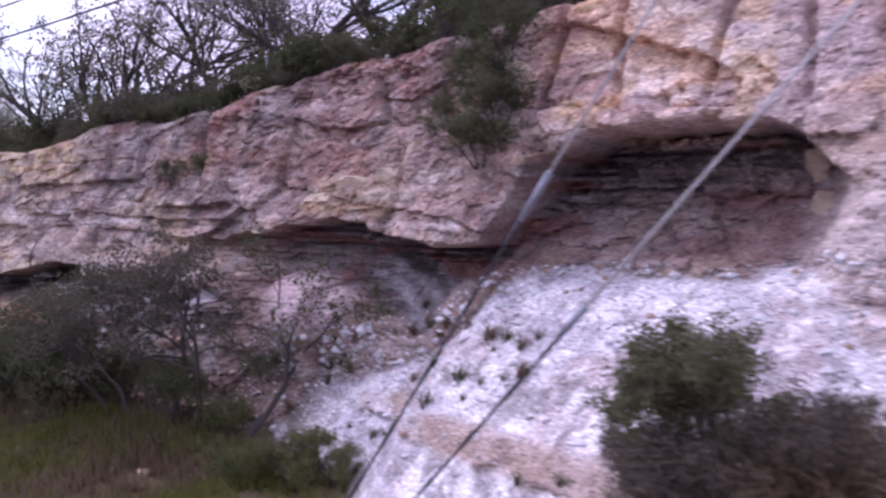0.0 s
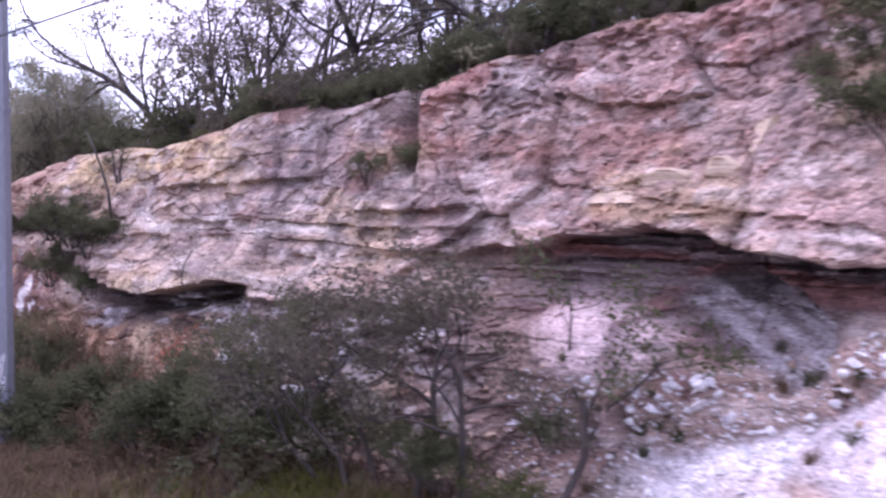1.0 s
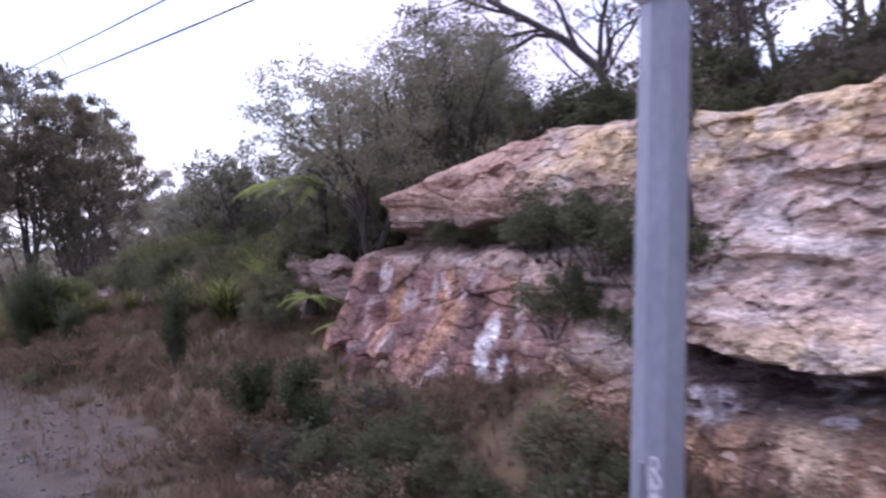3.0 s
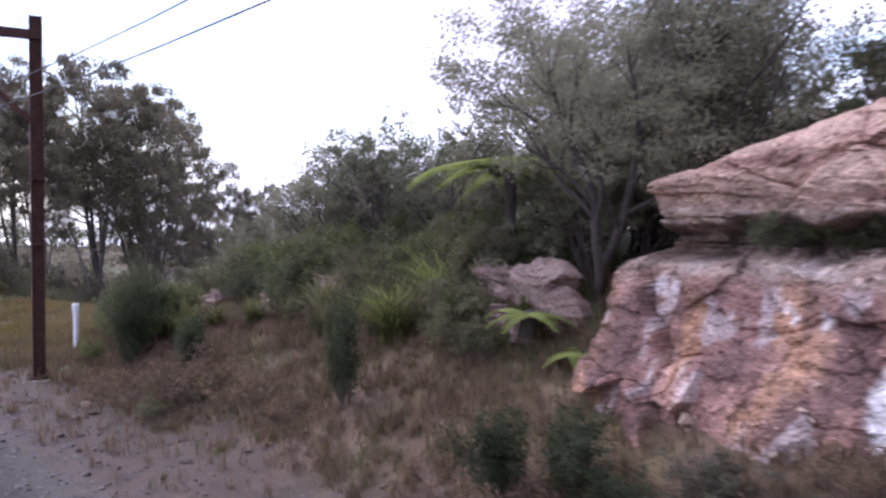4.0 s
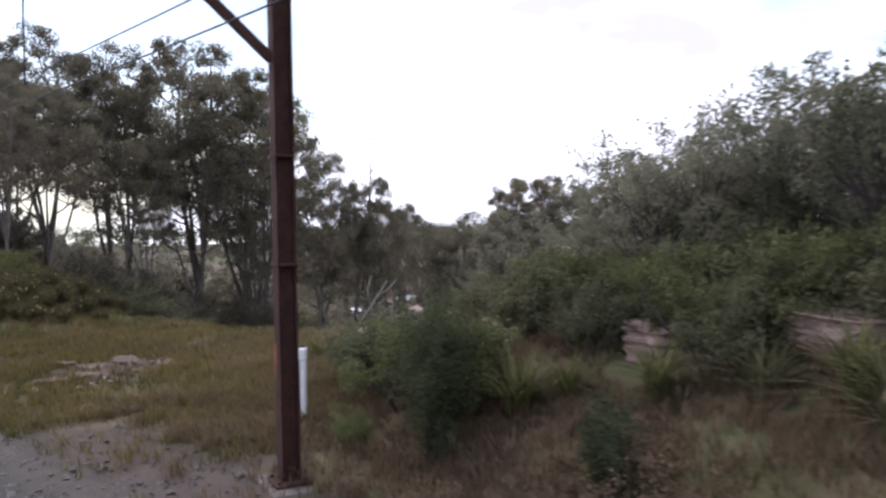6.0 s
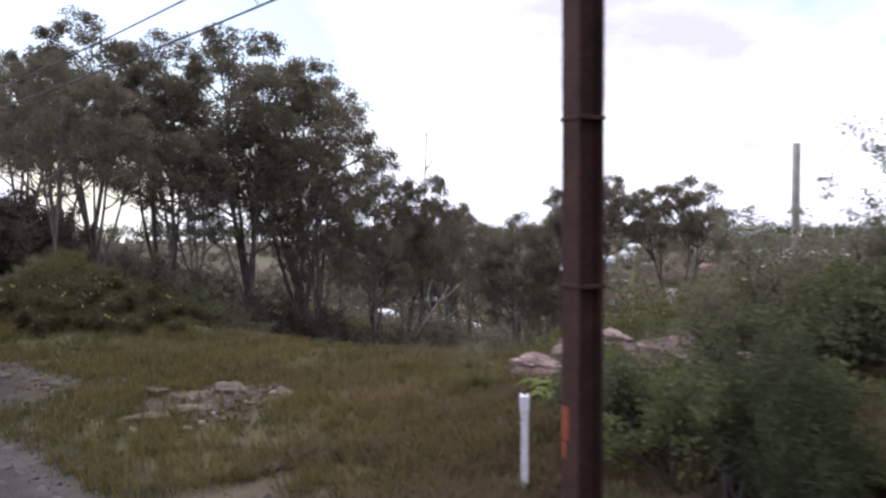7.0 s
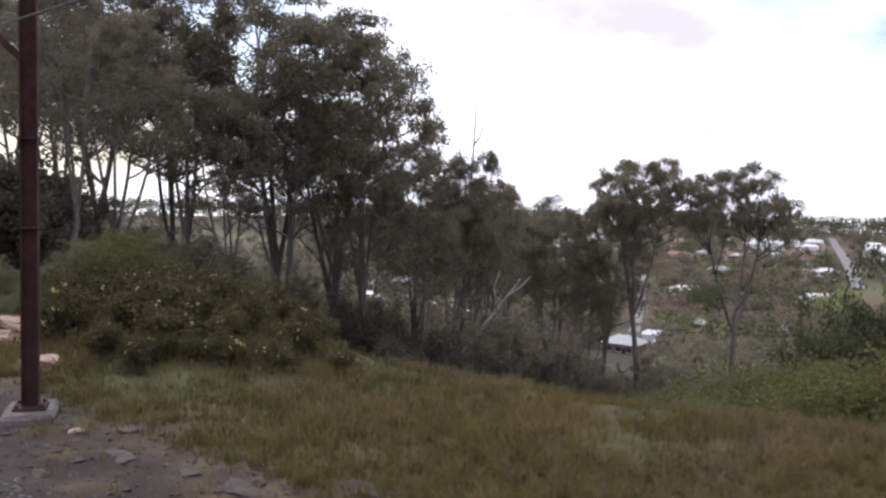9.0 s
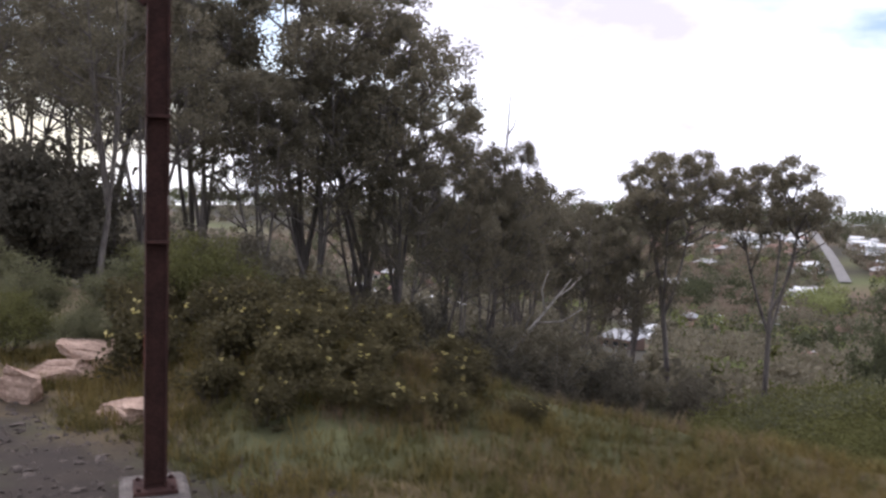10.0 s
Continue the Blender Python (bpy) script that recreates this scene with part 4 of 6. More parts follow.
# the spreading tree at the end of the cutting, and a dense one beside it
t = make_plant("spreading_tree", "tall open-branched dark tree at the end of the cutting", "tree", 151, BARK, LEAF_GUM, height=5.8, stems=2, r=0.10, last=3, kids=(7, 4, 2), per_tip=84, leaf_len=0.052,
               clump=(0.24, 0.24, 0.13), lean=0.14, up=0.05, wig=0.18, spread=(20, 46), start=0.35, trunk_share=0.7)
t.matrix_basis = pose(-30.7, 11.0, 2.4, 0, -6, 200)
t = make_plant("dense_tree", "dense dark evergreen tree behind the rock end", "tree", 152, BARK, LEAF_GUM, height=5.2, stems=3, r=0.07, last=2, kids=(9, 5), per_tip=110, leaf_len=0.056,
               clump=(0.26, 0.26, 0.18), lean=0.2, spread=(25, 55), start=0.12, trunk_share=0.72)
t.matrix_basis = pose(-29.6, 12.2, 2.6, 0, 0, 20)
copy_thing(t, pose(-31.6, 13.6, 2.4, 0, 0, 250))
copy_thing(t, pose(-30.3, 13.2, 2.8, 0, 0, 130))
copy_thing(t, pose(-32.5, 12.7, 2.3, 0, 0, 60))
copy_thing(t, pose(-33.4, 13.6, 2.2, 0, 0, 310))

# bushland past the cutting
bush_tree = [Stock(make_plant("bushland_tree", "small dark green bushland tree with dense foliage", "tree", 160 + i, BARK, (LEAF_BUSH, LEAF_GUM, LEAF_GUM)[i % 3], height=3.9, stems=2, r=0.05, last=3,
                              kids=(6, 3, 2), per_tip=38, leaf_len=0.066, clump=(0.17, 0.17, 0.11), lean=0.3, up=0.1, wig=0.17, spread=(22, 55), start=0.2, trunk_share=0.62, group="bushland trees")) for i in range(6)]
for i in range(104):
    x = -51.5 + 21.5 * (i + rng.uniform(0, 0.9)) / 104
    y = rng.uniform(12.0, 17.5)
    tall = np.interp(x, [-51, -47, -45.4, -43.6, -39, -35, -31], [0.14, 0.26, 0.5, 0.85, 0.95, 0.78, 0.7])
    bush_tree[i % 6].set(x, y, ground_z(x, y) - 0.1, rng.uniform(0, 360), tall * rng.uniform(0.75, 1.1))
spire = Stock(make_plant("young_pine", "young spiky-topped tree rising above the bush", "tree", 175, BARK, LEAF_DARK, height=4.4, stems=1, r=0.05, last=2, kids=(12, 4), per_tip=22, leaf_len=0.07,
                         clump=(0.11, 0.11, 0.09), lean=0.05, up=0.1, spread=(30, 60), start=0.3, trunk_share=0.95))
bush_tree[0].set(-31.5, 11.6, ground_z(-31.5, 11.6) - 0.1, 40, 0.72)
bush_tree[3].set(-31.0, 11.2, ground_z(-31.0, 11.2) - 0.1, 140, 0.6)
bush_tree[1].set(-33.4, 10.9, ground_z(-33.4, 10.9) - 0.1, 60, 0.42)
bush_tree[4].set(-32.6, 10.9, ground_z(-32.6, 10.9) - 0.1, 160, 0.42)
spire.set(-35.4, 12.0, ground_z(-35.4, 12.0), 0, 0.86)
spire.set(-37.55, 11.3, ground_z(-37.5, 11.3), 90, 0.84)

# understorey bushes, olive and green
under = [Stock(make_plant("olive_bush", "rounded olive green bush among dry grass", "bush", 180 + i, BARK, (LEAF_OLIVE, LEAF_GREEN, LEAF_DARK)[i % 3], height=1.35, stems=7, r=0.02, last=2, kids=(4, 3),
                          per_tip=26, leaf_len=0.055, clump=(0.12, 0.12, 0.10), lean=0.6, group="trackside bushes")) for i in range(6)]
for i in range(40):
    x = -45.2 + 15.2 * (i + rng.uniform(0, 0.9)) / 46
    y = rng.uniform(10.6, 12.6)
    under[(0, 3, 4, 0, 3, 1)[i % 6]].set(x, y, ground_z(x, y) - 0.05, rng.uniform(0, 360), rng.uniform(0.7, 1.2))
for x, y, k, size in ((-41.2, 10.3, 2, 0.9), (-40.75, 10.6, 5, 0.95), (-38.7, 9.95, 2, 0.85), (-38.4, 10.3, 5, 1.0), (-42.9, 8.9, 4, 1.0), (-43.6, 8.4, 1, 1.0), (-42.4, 8.6, 1, 1.1), (-44.8, 9.2, 4, 0.9), (-46.5, 9.8, 0, 0.9), (-31.95, 9.85, 3, 0.5), (-32.7, 10.1, 4, 0.6), (-33.0, 10.2, 3, 0.9), (-32.4, 9.9, 0, 0.8), (-31.6, 9.6, 3, 0.55), (-36.0, 10.5, 0, 0.9),
                      (-38.4, 10.6, 5, 0.8), (-35.0, 10.7, 3, 0.8), (-43.2, 7.2, 4, 0.5), (-45.4, 8.9, 2, 1.0), (-44.6, 8.7, 5, 1.1), (-37.2, 6.6, 3, 0.4), (-25.6, 7.9, 2, 0.6), (-23.6, 8.4, 0, 0.8)):
    under[k].set(x, y, ground_z(x, y) - 0.05, rng.uniform(0, 360), size)

# slope bushes past the ledge
for i in range(36):
    x, y = rng.uniform(-50.5, -45.0), rng.uniform(13.0, 18)
    under[(0, 1, 3, 4)[i % 4]].set(x, y, ground_z(x, y) - 0.1, rng.uniform(0, 360), rng.uniform(0.5, 0.85))
for i in range(30):
    x, y = rng.uniform(-75, -57), rng.uniform(15, 24)
    under[(0, 1, 3, 2)[i % 4]].set(x, y, ground_z(x, y) - 0.1, rng.uniform(0, 360), rng.uniform(0.8, 1.2))

# tall bright shrubs on the slope below the crest
slope = [Stock(make_plant("slope_shrub", "tall bright olive green shrub on the slope", "shrub", 185 + i, BARK, (LEAF_SLOPE, LEAF_OLIVE, LEAF_SLOPE)[i], height=4.0, stems=7, r=0.05, last=2, kids=(6, 4), per_tip=40, leaf_len=0.10,
                          clump=(0.36, 0.36, 0.22), lean=0.55, up=0.14, start=0.25, trunk_share=0.6, group="slope shrubs")) for i in range(3)]
def shrub_line(x, y):
    """The height that the shrubs below the crest reach: high by the ledge, low towards the gums."""
    az, reach = math.degrees(math.atan2(-(x + 45), y)), math.hypot(x + 45, y)
    return 3.6 + reach * math.tan(radians(-12.3 + (44.4 - az) * 0.37))


for i in range(260):
    x, y = rng.uniform(-74, -50), rng.uniform(17, 42)
    z = ground_z(x, y) - 0.15
    top = shrub_line(x, y) - rng.uniform(0, 1.2)
    if top - z < 1.2 or top - z > 7:
        continue
    slope[i % 3].set(x, y, z, rng.uniform(0, 360), max(0.6, min(1.3, (top - z) / 4.0)), (top - z) / 4.0)

for i in range(90):
    x = rng.uniform(-76, -50)
    y = float(np.interp(x, [-76, -66, -58, -54, -50], [5.4, 6.8, 9.3, 11.6, 15.5])) + rng.uniform(2.6, 10)
    z = ground_z(x, y)
    if z + 0.8 > shrub_line(x, y):
        continue
    if i % 7 == 0:
        bush_tree[i % 6].set(x, y, z - 0.1, rng.uniform(0, 360), rng.uniform(0.35, 0.5))
    else:
        under[(0, 1, 3, 4)[i % 4]].set(x, y, z - 0.1, rng.uniform(0, 360), rng.uniform(0.6, 1.0))

for x, y, size, k in ((-71.3, 5.7, 0.62, 0), (-72.4, 4.4, 0.55, 1), (-73.5, 6.0, 0.6, 2), (-70.4, 3.0, 0.35, 1), (-72.0, 1.8, 0.4, 0), (-74.5, 2.6, 0.5, 1), (-76.5, 0.8, 0.5, 2), (-78.5, 2.2, 0.6, 1)):
    slope[k].set(x, y, ground_z(x, y) - 0.1, 50 * x, size)
shade_tree = [Stock(make_plant("understorey_tree", "dark crooked tree under the gums", "tree", 170 + i, BARK, LEAF_RUSSET, height=3.9, stems=3, r=0.05, last=2, kids=(7, 4), per_tip=34, leaf_len=0.13,
                               clump=(0.3, 0.3, 0.2), lean=0.35, up=0.1, wig=0.18, spread=(22, 55), start=0.2, trunk_share=0.62, group="gum understorey")) for i in range(3)]
for i in range(130):
    x, y = rng.uniform(-106, -82), rng.uniform(10, 62)
    if y > 47 and i % 2:
        continue
    if i % 3 == 0:
        slope[1].set(x, y, ground_z(x, y) - 0.2, rng.uniform(0, 360), rng.uniform(0.7, 1.2), rng.uniform(0.6, 1.15))
    else:
        shade_tree[i % 3].set(x, y, ground_z(x, y) - 0.2, rng.uniform(0, 360), rng.uniform(0.8, 1.5), rng.uniform(0.8, 1.7))

for i in range(90):
    x, y = rng.uniform(-112, -82), rng.uniform(-10, 9)
    if y - float(track_y(x)) < 7.0:
        continue
    shade_tree[i % 3].set(x, y, ground_z(x, y) - 0.1, rng.uniform(0, 360), rng.uniform(1.0, 1.8))

# the flowering bank beside the last mast
flower = [Stock(make_plant("flowering_bush", "straggling olive bush dotted with small yellow flowers", "bush", 190 + i, BARK, LEAF_BANK, height=1.2, stems=8, r=0.018, last=2, kids=(4, 3), per_tip=20,
                           leaf_len=0.07, clump=(0.15, 0.15, 0.12), lean=0.7, petals=9, group="flowering bank")) for i in range(3)]
for i, (x, y, size) in enumerate(((-64.4, 4.6, 0.95), (-65.6, 5.6, 1.1), (-66.4, 4.4, 1.05), (-67.4, 6.4, 1.1), (-68.2, 5.0, 1.15), (-69.3, 3.9, 1.1), (-63.9, 5.8, 0.8), (-66.0, 7.2, 0.9), (-69.8, 6.2, 1.2), (-63.4, 4.9, 0.6), (-71, 4.6, 1.3), (-65.0, 3.6, 0.8), (-62.2, 6.2, 0.6), (-63.0, 7.0, 0.75), (-64.2, 7.9, 0.8), (-65.6, 8.6, 0.85), (-67.2, 8.2, 1.0), (-64.6, 6.5, 0.9), (-62.9, 5.4, 0.7), (-66.8, 5.6, 1.2), (-68.6, 7.4, 1.1), (-64.9, 5.2, 1.0), (-63.6, 3.9, 0.7), (-67.6, 3.4, 1.2), (-70.2, 8.0, 1.2), (-61.7, 7.3, 0.5))):
    flower[i % 3].set(x, y, ground_z(x, y) - 0.05, 77 * i, size)

# saplings and bushes before the rock face
sap = [Stock(make_plant("sapling", "thin grey-green sapling growing before the rock face", "sapling", 200 + i, BARK, LEAF_DARK, height=2.5, stems=1 + (i == 1), r=0.05, last=2, kids=(6, 3),
                        per_tip=10, leaf_len=0.07, clump=(0.13, 0.13, 0.09), lean=0.18, up=0.1, wig=0.15, spread=(30, 65), start=0.25, trunk_share=0.85, group="saplings by the rock")) for i in range(3)]


def face_spot(x, z, out=0.0):
    y = float(cliff_face(np.array([x]), np.array([z]))[0][0]) - out
    return x, y, z


for i, (x, z, out, size, turn) in enumerate(((-9.3, 4.75, -0.1, 0.75, 0), (-23.4, 4.2, -0.1, 0.6, 90), (-20.0, 2.55, 0.05, 0.34, 40))):
    x, y, z = face_spot(x, z, out)
    sap[i % 3].set(x, y, z, turn, size)
foot_bushes = ((-17.8, 0.5, 0.7, 1.0), (-18.5, 0.4, 0.8, 1.05), (-17.3, 0.4, 0.9, 0.9), (-14.2, 0.8, 0.7, 0.55), (-13.8, 0.7, 0.9, 0.5),
                                     (-12.9, 1.1, 0.3, 0.4), (-16.9, 4.25, 0.0, 0.4), (-16.3, 4.3, -0.1, 0.5), (-16.2, 4.9, -0.2, 0.4))
ledge_bushes = ((-24.6, 3.3, 0.05, 0.75), (-25.5, 3.25, 0.05, 0.6), (-26.6, 3.25, 0.0, 0.5), (-27.3, 3.3, 0.0, 0.42), (-26.1, 3.35, 0.1, 0.5), (-28.0, 3.3, 0.0, 0.36), (-25.0, 3.3, 0.15, 0.55), (-27.0, 3.35, 0.1, 0.38), (-24.0, 3.2, 0.1, 0.8), (-24.3, 2.6, -0.1, 0.55),
                                     (-23.9, 2.4, -0.1, 0.4), (-23.4, 3.0, 0.1, 0.75), (-24.6, 2.4, 0.15, 0.6), (-23.2, 2.2, 0.2, 0.5), (-22.9, 3.2, 0.0, 0.5), (-21.4, 0.4, 0.7, 0.6), (-22.6, 0.4, 0.9, 0.6))
for i, (x, z, out, size) in enumerate(foot_bushes + ledge_bushes):
    x, y, z = face_spot(x, z, out)
    (under[2] if i % 3 else under[5]).set(x, y, z - 0.08, 63 * i, size)

# small crooked trees on the bank before the face
bank_tree = [Stock(make_plant("bank_tree", "small crooked dark tree with layered leaf clumps before the rock face", "tree", 203 + i, BARK, (LEAF_DARK, LEAF_RUSSET, LEAF_RUSSET)[i], height=2.3, stems=1, r=0.045, last=2, kids=(6, 3),
                              per_tip=52, leaf_len=0.045, clump=(0.16, 0.16, 0.09), lean=0.3, up=0.04, wig=0.2, spread=(35, 70), start=0.62, trunk_share=0.85, group="trees before the rock face")) for i in range(3)]
for i, (x, y, size, tilt, k) in enumerate(((-12.6, 8.3, 1.5, -3, 0), (-15.1, 8.1, 1.15, -16, 1), (-15.6, 8.3, 1.15, -10, 0), (-13.7, 8.4, 1.35, -7, 2), (-14.3, 8.4, 1.45, -4, 2), (-16.4, 8.4, 1.1, -5, 1), (-17.6, 8.2, 0.95, 4, 0), (-14.9, 8.6, 1.3, -3, 1), (-17.0, 8.5, 1.05, -8, 0), (-18.3, 8.4, 0.9, 2, 0), (-18.9, 8.3, 0.8, -6, 1), (-15.9, 8.6, 1.15, -4, 0))):
    bank_tree[k].set(x, y, ground_z(x, y) - 0.1, 71 * i, size, None, (0, tilt))
for x, y, size in ((-42.6, 7.9, 0.95), (-43.0, 8.3, 0.85)):
    sap[1].set(x, y, ground_z(x, y) - 0.1, 70 * x, size)
for i in range(26):
    x = rng.uniform(-27.5, -18.0)
    y = rng.uniform(7.0, 8.5) - 0.4 * (x > -14)
    (under[2], under[5], scrub[0], scrub[2], under[0])[i % 5].set(x, y, ground_z(x, y) - 0.08, 47 * i, rng.uniform(0.45, 0.85))
brush = Stock(make_plant("dead_brush", "dry brown twiggy brush on the bank", "bush", 206, BARK, BLADE_DRY, height=0.9, stems=9, r=0.012, last=2, kids=(4, 3), per_tip=7, leaf_len=0.05, clump=(0.10, 0.10, 0.08), lean=0.7, group="dead brush"))
for i in range(44):
    x, y = (rng.uniform(-30, -16.5), rng.uniform(6.8, 9.0)) if i % 3 else (rng.uniform(-40, -28), rng.uniform(6.4, 8.8))
    brush.set(x, y, ground_z(x, y) - 0.05, 61 * i, rng.uniform(0.5, 1.1))
for i, (x, z, size) in enumerate(((-9.7, 4.4, 0.75), (-9.4, 4.9, 0.7), (-9.9, 5.4, 0.7), (-9.5, 5.8, 0.8), (-10.3, 5.0, 0.5))):
    x, y, z = face_spot(x, z, 0.0)
    under[(2, 2, 0, 5, 2)[i]].set(x, y, z - 0.1, 63 * i, size)
for x, y, k, size in ((-18.3, 8.3, 2, 0.8), (-16.7, 8.5, 2, 0.75), (-15.9, 8.7, 5, 0.85), (-19.2, 8.2, 5, 0.7), (-13.1, 8.4, 4, 0.55), (-10.9, 7.7, 1, 0.6), (-11.6, 7.4, 4, 0.5), (-10.4, 7.9, 1, 0.4)):
    under[k].set(x, y, ground_z(x, y), 30, size)
column = Stock(make_plant("columnar_shrub", "narrow upright dark green shrub in dry grass", "shrub", 207, BARK, LEAF_DEEP, height=1.5, stems=6, r=0.016, last=2, kids=(7, 3), per_tip=22, leaf_len=0.045, clump=(0.08, 0.08, 0.10),
                          lean=0.12, up=0.2, spread=(15, 35), start=0.1, trunk_share=0.8))
for x, y, size, tall in ((-33.2, 8.15, 0.8, 1.3), (-38.45, 7.8, 0.95, 0.95), (-29.1, 7.7, 0.9, 0.8), (-28.3, 8.0, 1.0, 0.75), (-27.6, 7.8, 0.8, 0.6)):
    column.set(x, y, ground_z(x, y) - 0.05, 70 * x, size, tall)
feather = Stock(make_plant("feathery_shrub", "tall feathery dark green shrub beside the mast", "shrub", 209, BARK, LEAF_DEEP, height=2.3, stems=7, r=0.02, last=2, kids=(8, 3), per_tip=30, leaf_len=0.055, clump=(0.10, 0.10, 0.14),
                           lean=0.16, up=0.2, spread=(15, 40), start=0.08, trunk_share=0.8, width=0.2, group="feathery shrubs"))
for x, y, size, tall in ((-41.35, 7.45, 0.9, 0.95), (-41.75, 7.8, 0.95, 1.1), (-42.3, 8.2, 0.9, 1.0)):
    feather.set(x, y, ground_z(x, y) - 0.05, 70 * x, size, tall)

stem = thing("bare_stem", "single bare crooked stem against the rock", "sapling")
g = Geo()
tube(g, [(0, 0, -0.1), (-0.05, -0.02, 0.4), (-0.3, -0.03, 0.9), (-0.55, -0.02, 1.25), (-0.95, 0.05, 1.6)], [0.035, 0.03, 0.026, 0.02, 0.012], 6)
put("trunk", g, BARK, stem)
x, y, z = face_spot(-22.9, 3.7, 0.15)
stem.matrix_basis = pose(x, y, z)

# the rounded bush and the drooping tussock beside the scree
LEAF_GREY = foliage("grey_brown_leaves", (0.085, 0.07, 0.058), (0.27, 0.225, 0.18), 0.35)
b = make_plant("rounded_bush", "rounded dense bush with an olive green crown over grey stems", "bush", 211, BARK, LEAF_OLIVE, height=1.5, stems=9, r=0.02, last=2, kids=(5, 3), per_tip=70, leaf_len=0.045,
               clump=(0.11, 0.11, 0.09), lean=0.36, up=0.2, start=0.55)
b.matrix_basis = Matrix.LocRotScale((-5.6, 6.95, 1.3), None, (0.82, 0.82, 1.0))
b = make_plant("brown_shrub", "drooping grey-brown shrub beside the scree", "shrub", 212, BARK, LEAF_GREY, height=1.15, stems=10, r=0.02, last=2, kids=(5, 3), per_tip=60, leaf_len=0.06, clump=(0.13, 0.13, 0.12), lean=0.6, start=0.15, width=0.2, droop=0.8)
b.matrix_basis = pose(-4.8, 6.9, 1.3)
copy_thing(b, Matrix.LocRotScale((-5.6, 6.8, 1.2), Euler((0, 0, 2.0)), (0.85, 0.85, 0.8)))


def make_tussock(name, label, seed, n, height, mat, width=0.012, bend=0.9, radius=0.12, group=""):
    r_ = np.random.default_rng(seed)
    ob = thing(name, label, "grass tussock", group)
    sheaves = 5 if n > 100 else 1
    for k in range(sheaves):
        g, m = Geo(), n // sheaves
        a, d = 2 * np.pi * (k + r_.uniform(-0.3, 1.3, m)) / sheaves, radius * np.sqrt(r_.uniform(0, 1, m))
        blades(g, np.stack([d * np.cos(a), d * np.sin(a), np.full(m, -0.03)], 1), height, r_, width, bend, segs=4)
        put("leaf_sheaf", g, mat, ob)
    return Stock(ob)


droop = make_tussock("drooping_tussock", "large drooping tussock of grey-brown grass", 220, 900, 0.8, BLADE_DRY, 0.006, 1.0, 0.3)
droop.set(-4.6, 6.7, 1.4, 0, 1.15)
droop.set(-5.15, 6.55, 1.15, 70, 0.8)
small = [make_tussock("scree_tussock", "small wiry dark tussock on pale scree", 230 + i, 70, 0.3, LEAF_DARK if i else BLADE_DRY, 0.006, 0.9, 0.08, "scree tussocks") for i in range(3)]
for i in range(96):
    x, z = rng.uniform(-12.8, -3.5), rng.uniform(0.2, 2.2)
    x, y, z = face_spot(x, z)
    small[i % 3].set(x, y, z - 0.02, rng.uniform(0, 360), rng.uniform(0.35, 1.1))
strap = [make_tussock("strap_leaf_tussock", "arching green strap-leaved tussock in dry grass", 240 + i, 170, 1.0, (BLADE_GREEN, BLADE_STRAP, BLADE_STRAP)[i], 0.013, 1.0, 0.16, "strap-leaved tussocks") for i in range(3)]
for i, (x, y, size) in enumerate(((-34.0, 9.6, 1.35), (-34.6, 9.7, 1.1), (-33.6, 10.0, 1.2), (-40.6, 9.2, 0.8), (-36.2, 9.5, 1.2), (-43.2, 8.6, 1.0), (-42.2, 9.0, 1.1), 
                                  (-44.4, 10.0, 0.9), (-46.6, 10.6, 0.9), (-49.6, 9.6, 0.7), (-51.8, 11.0, 0.8), (-36.0, 10.4, 1.3), (-47.9, 11.1, 0.8), (-53.1, 11.9, 0.7), (-36.9, 7.4, 0.6), (-32.9, 11.2, 1.1), (-34.0, 11.6, 1.5), (-32.2, 10.2, 0.7), (-31.5, 10.3, 0.6), (-32.9, 10.0, 0.6))):
    strap[i % 3].set(x, y, ground_z(x, y), 51 * i, size)


fan = [make_tussock("fan_tussock", "upright fan of broad olive strap leaves in dry grass", 248 + i, 150, 1.05, (BLADE_FAN, BLADE_FAN, BLADE_STRAP)[i], 0.024, 0.8, 0.2, "fan tussocks") for i in range(3)]
for i, (x, y, size) in enumerate(((-41.1, 8.72, 0.95), (-39.25, 9.5, 0.78), (-37.9, 9.7, 0.75), (-36.8, 9.85, 0.95), (-36.15, 9.8, 0.95), (-42.0, 10.6, 0.8))):
    fan[i % 3].set(x, y, ground_z(x, y), 67 * i, size)
bright = make_tussock("bright_tussock", "bright yellow-green strap-leaved tussock", 244, 200, 1.0, LEAF_FERN, 0.012, 0.9, 0.18)
for x, y, size in ((-34.1, 9.65, 1.15), (-33.9, 10.5, 1.25), (-34.5, 9.9, 0.8)):
    bright.set(x, y, ground_z(x, y), 51 * x, size)


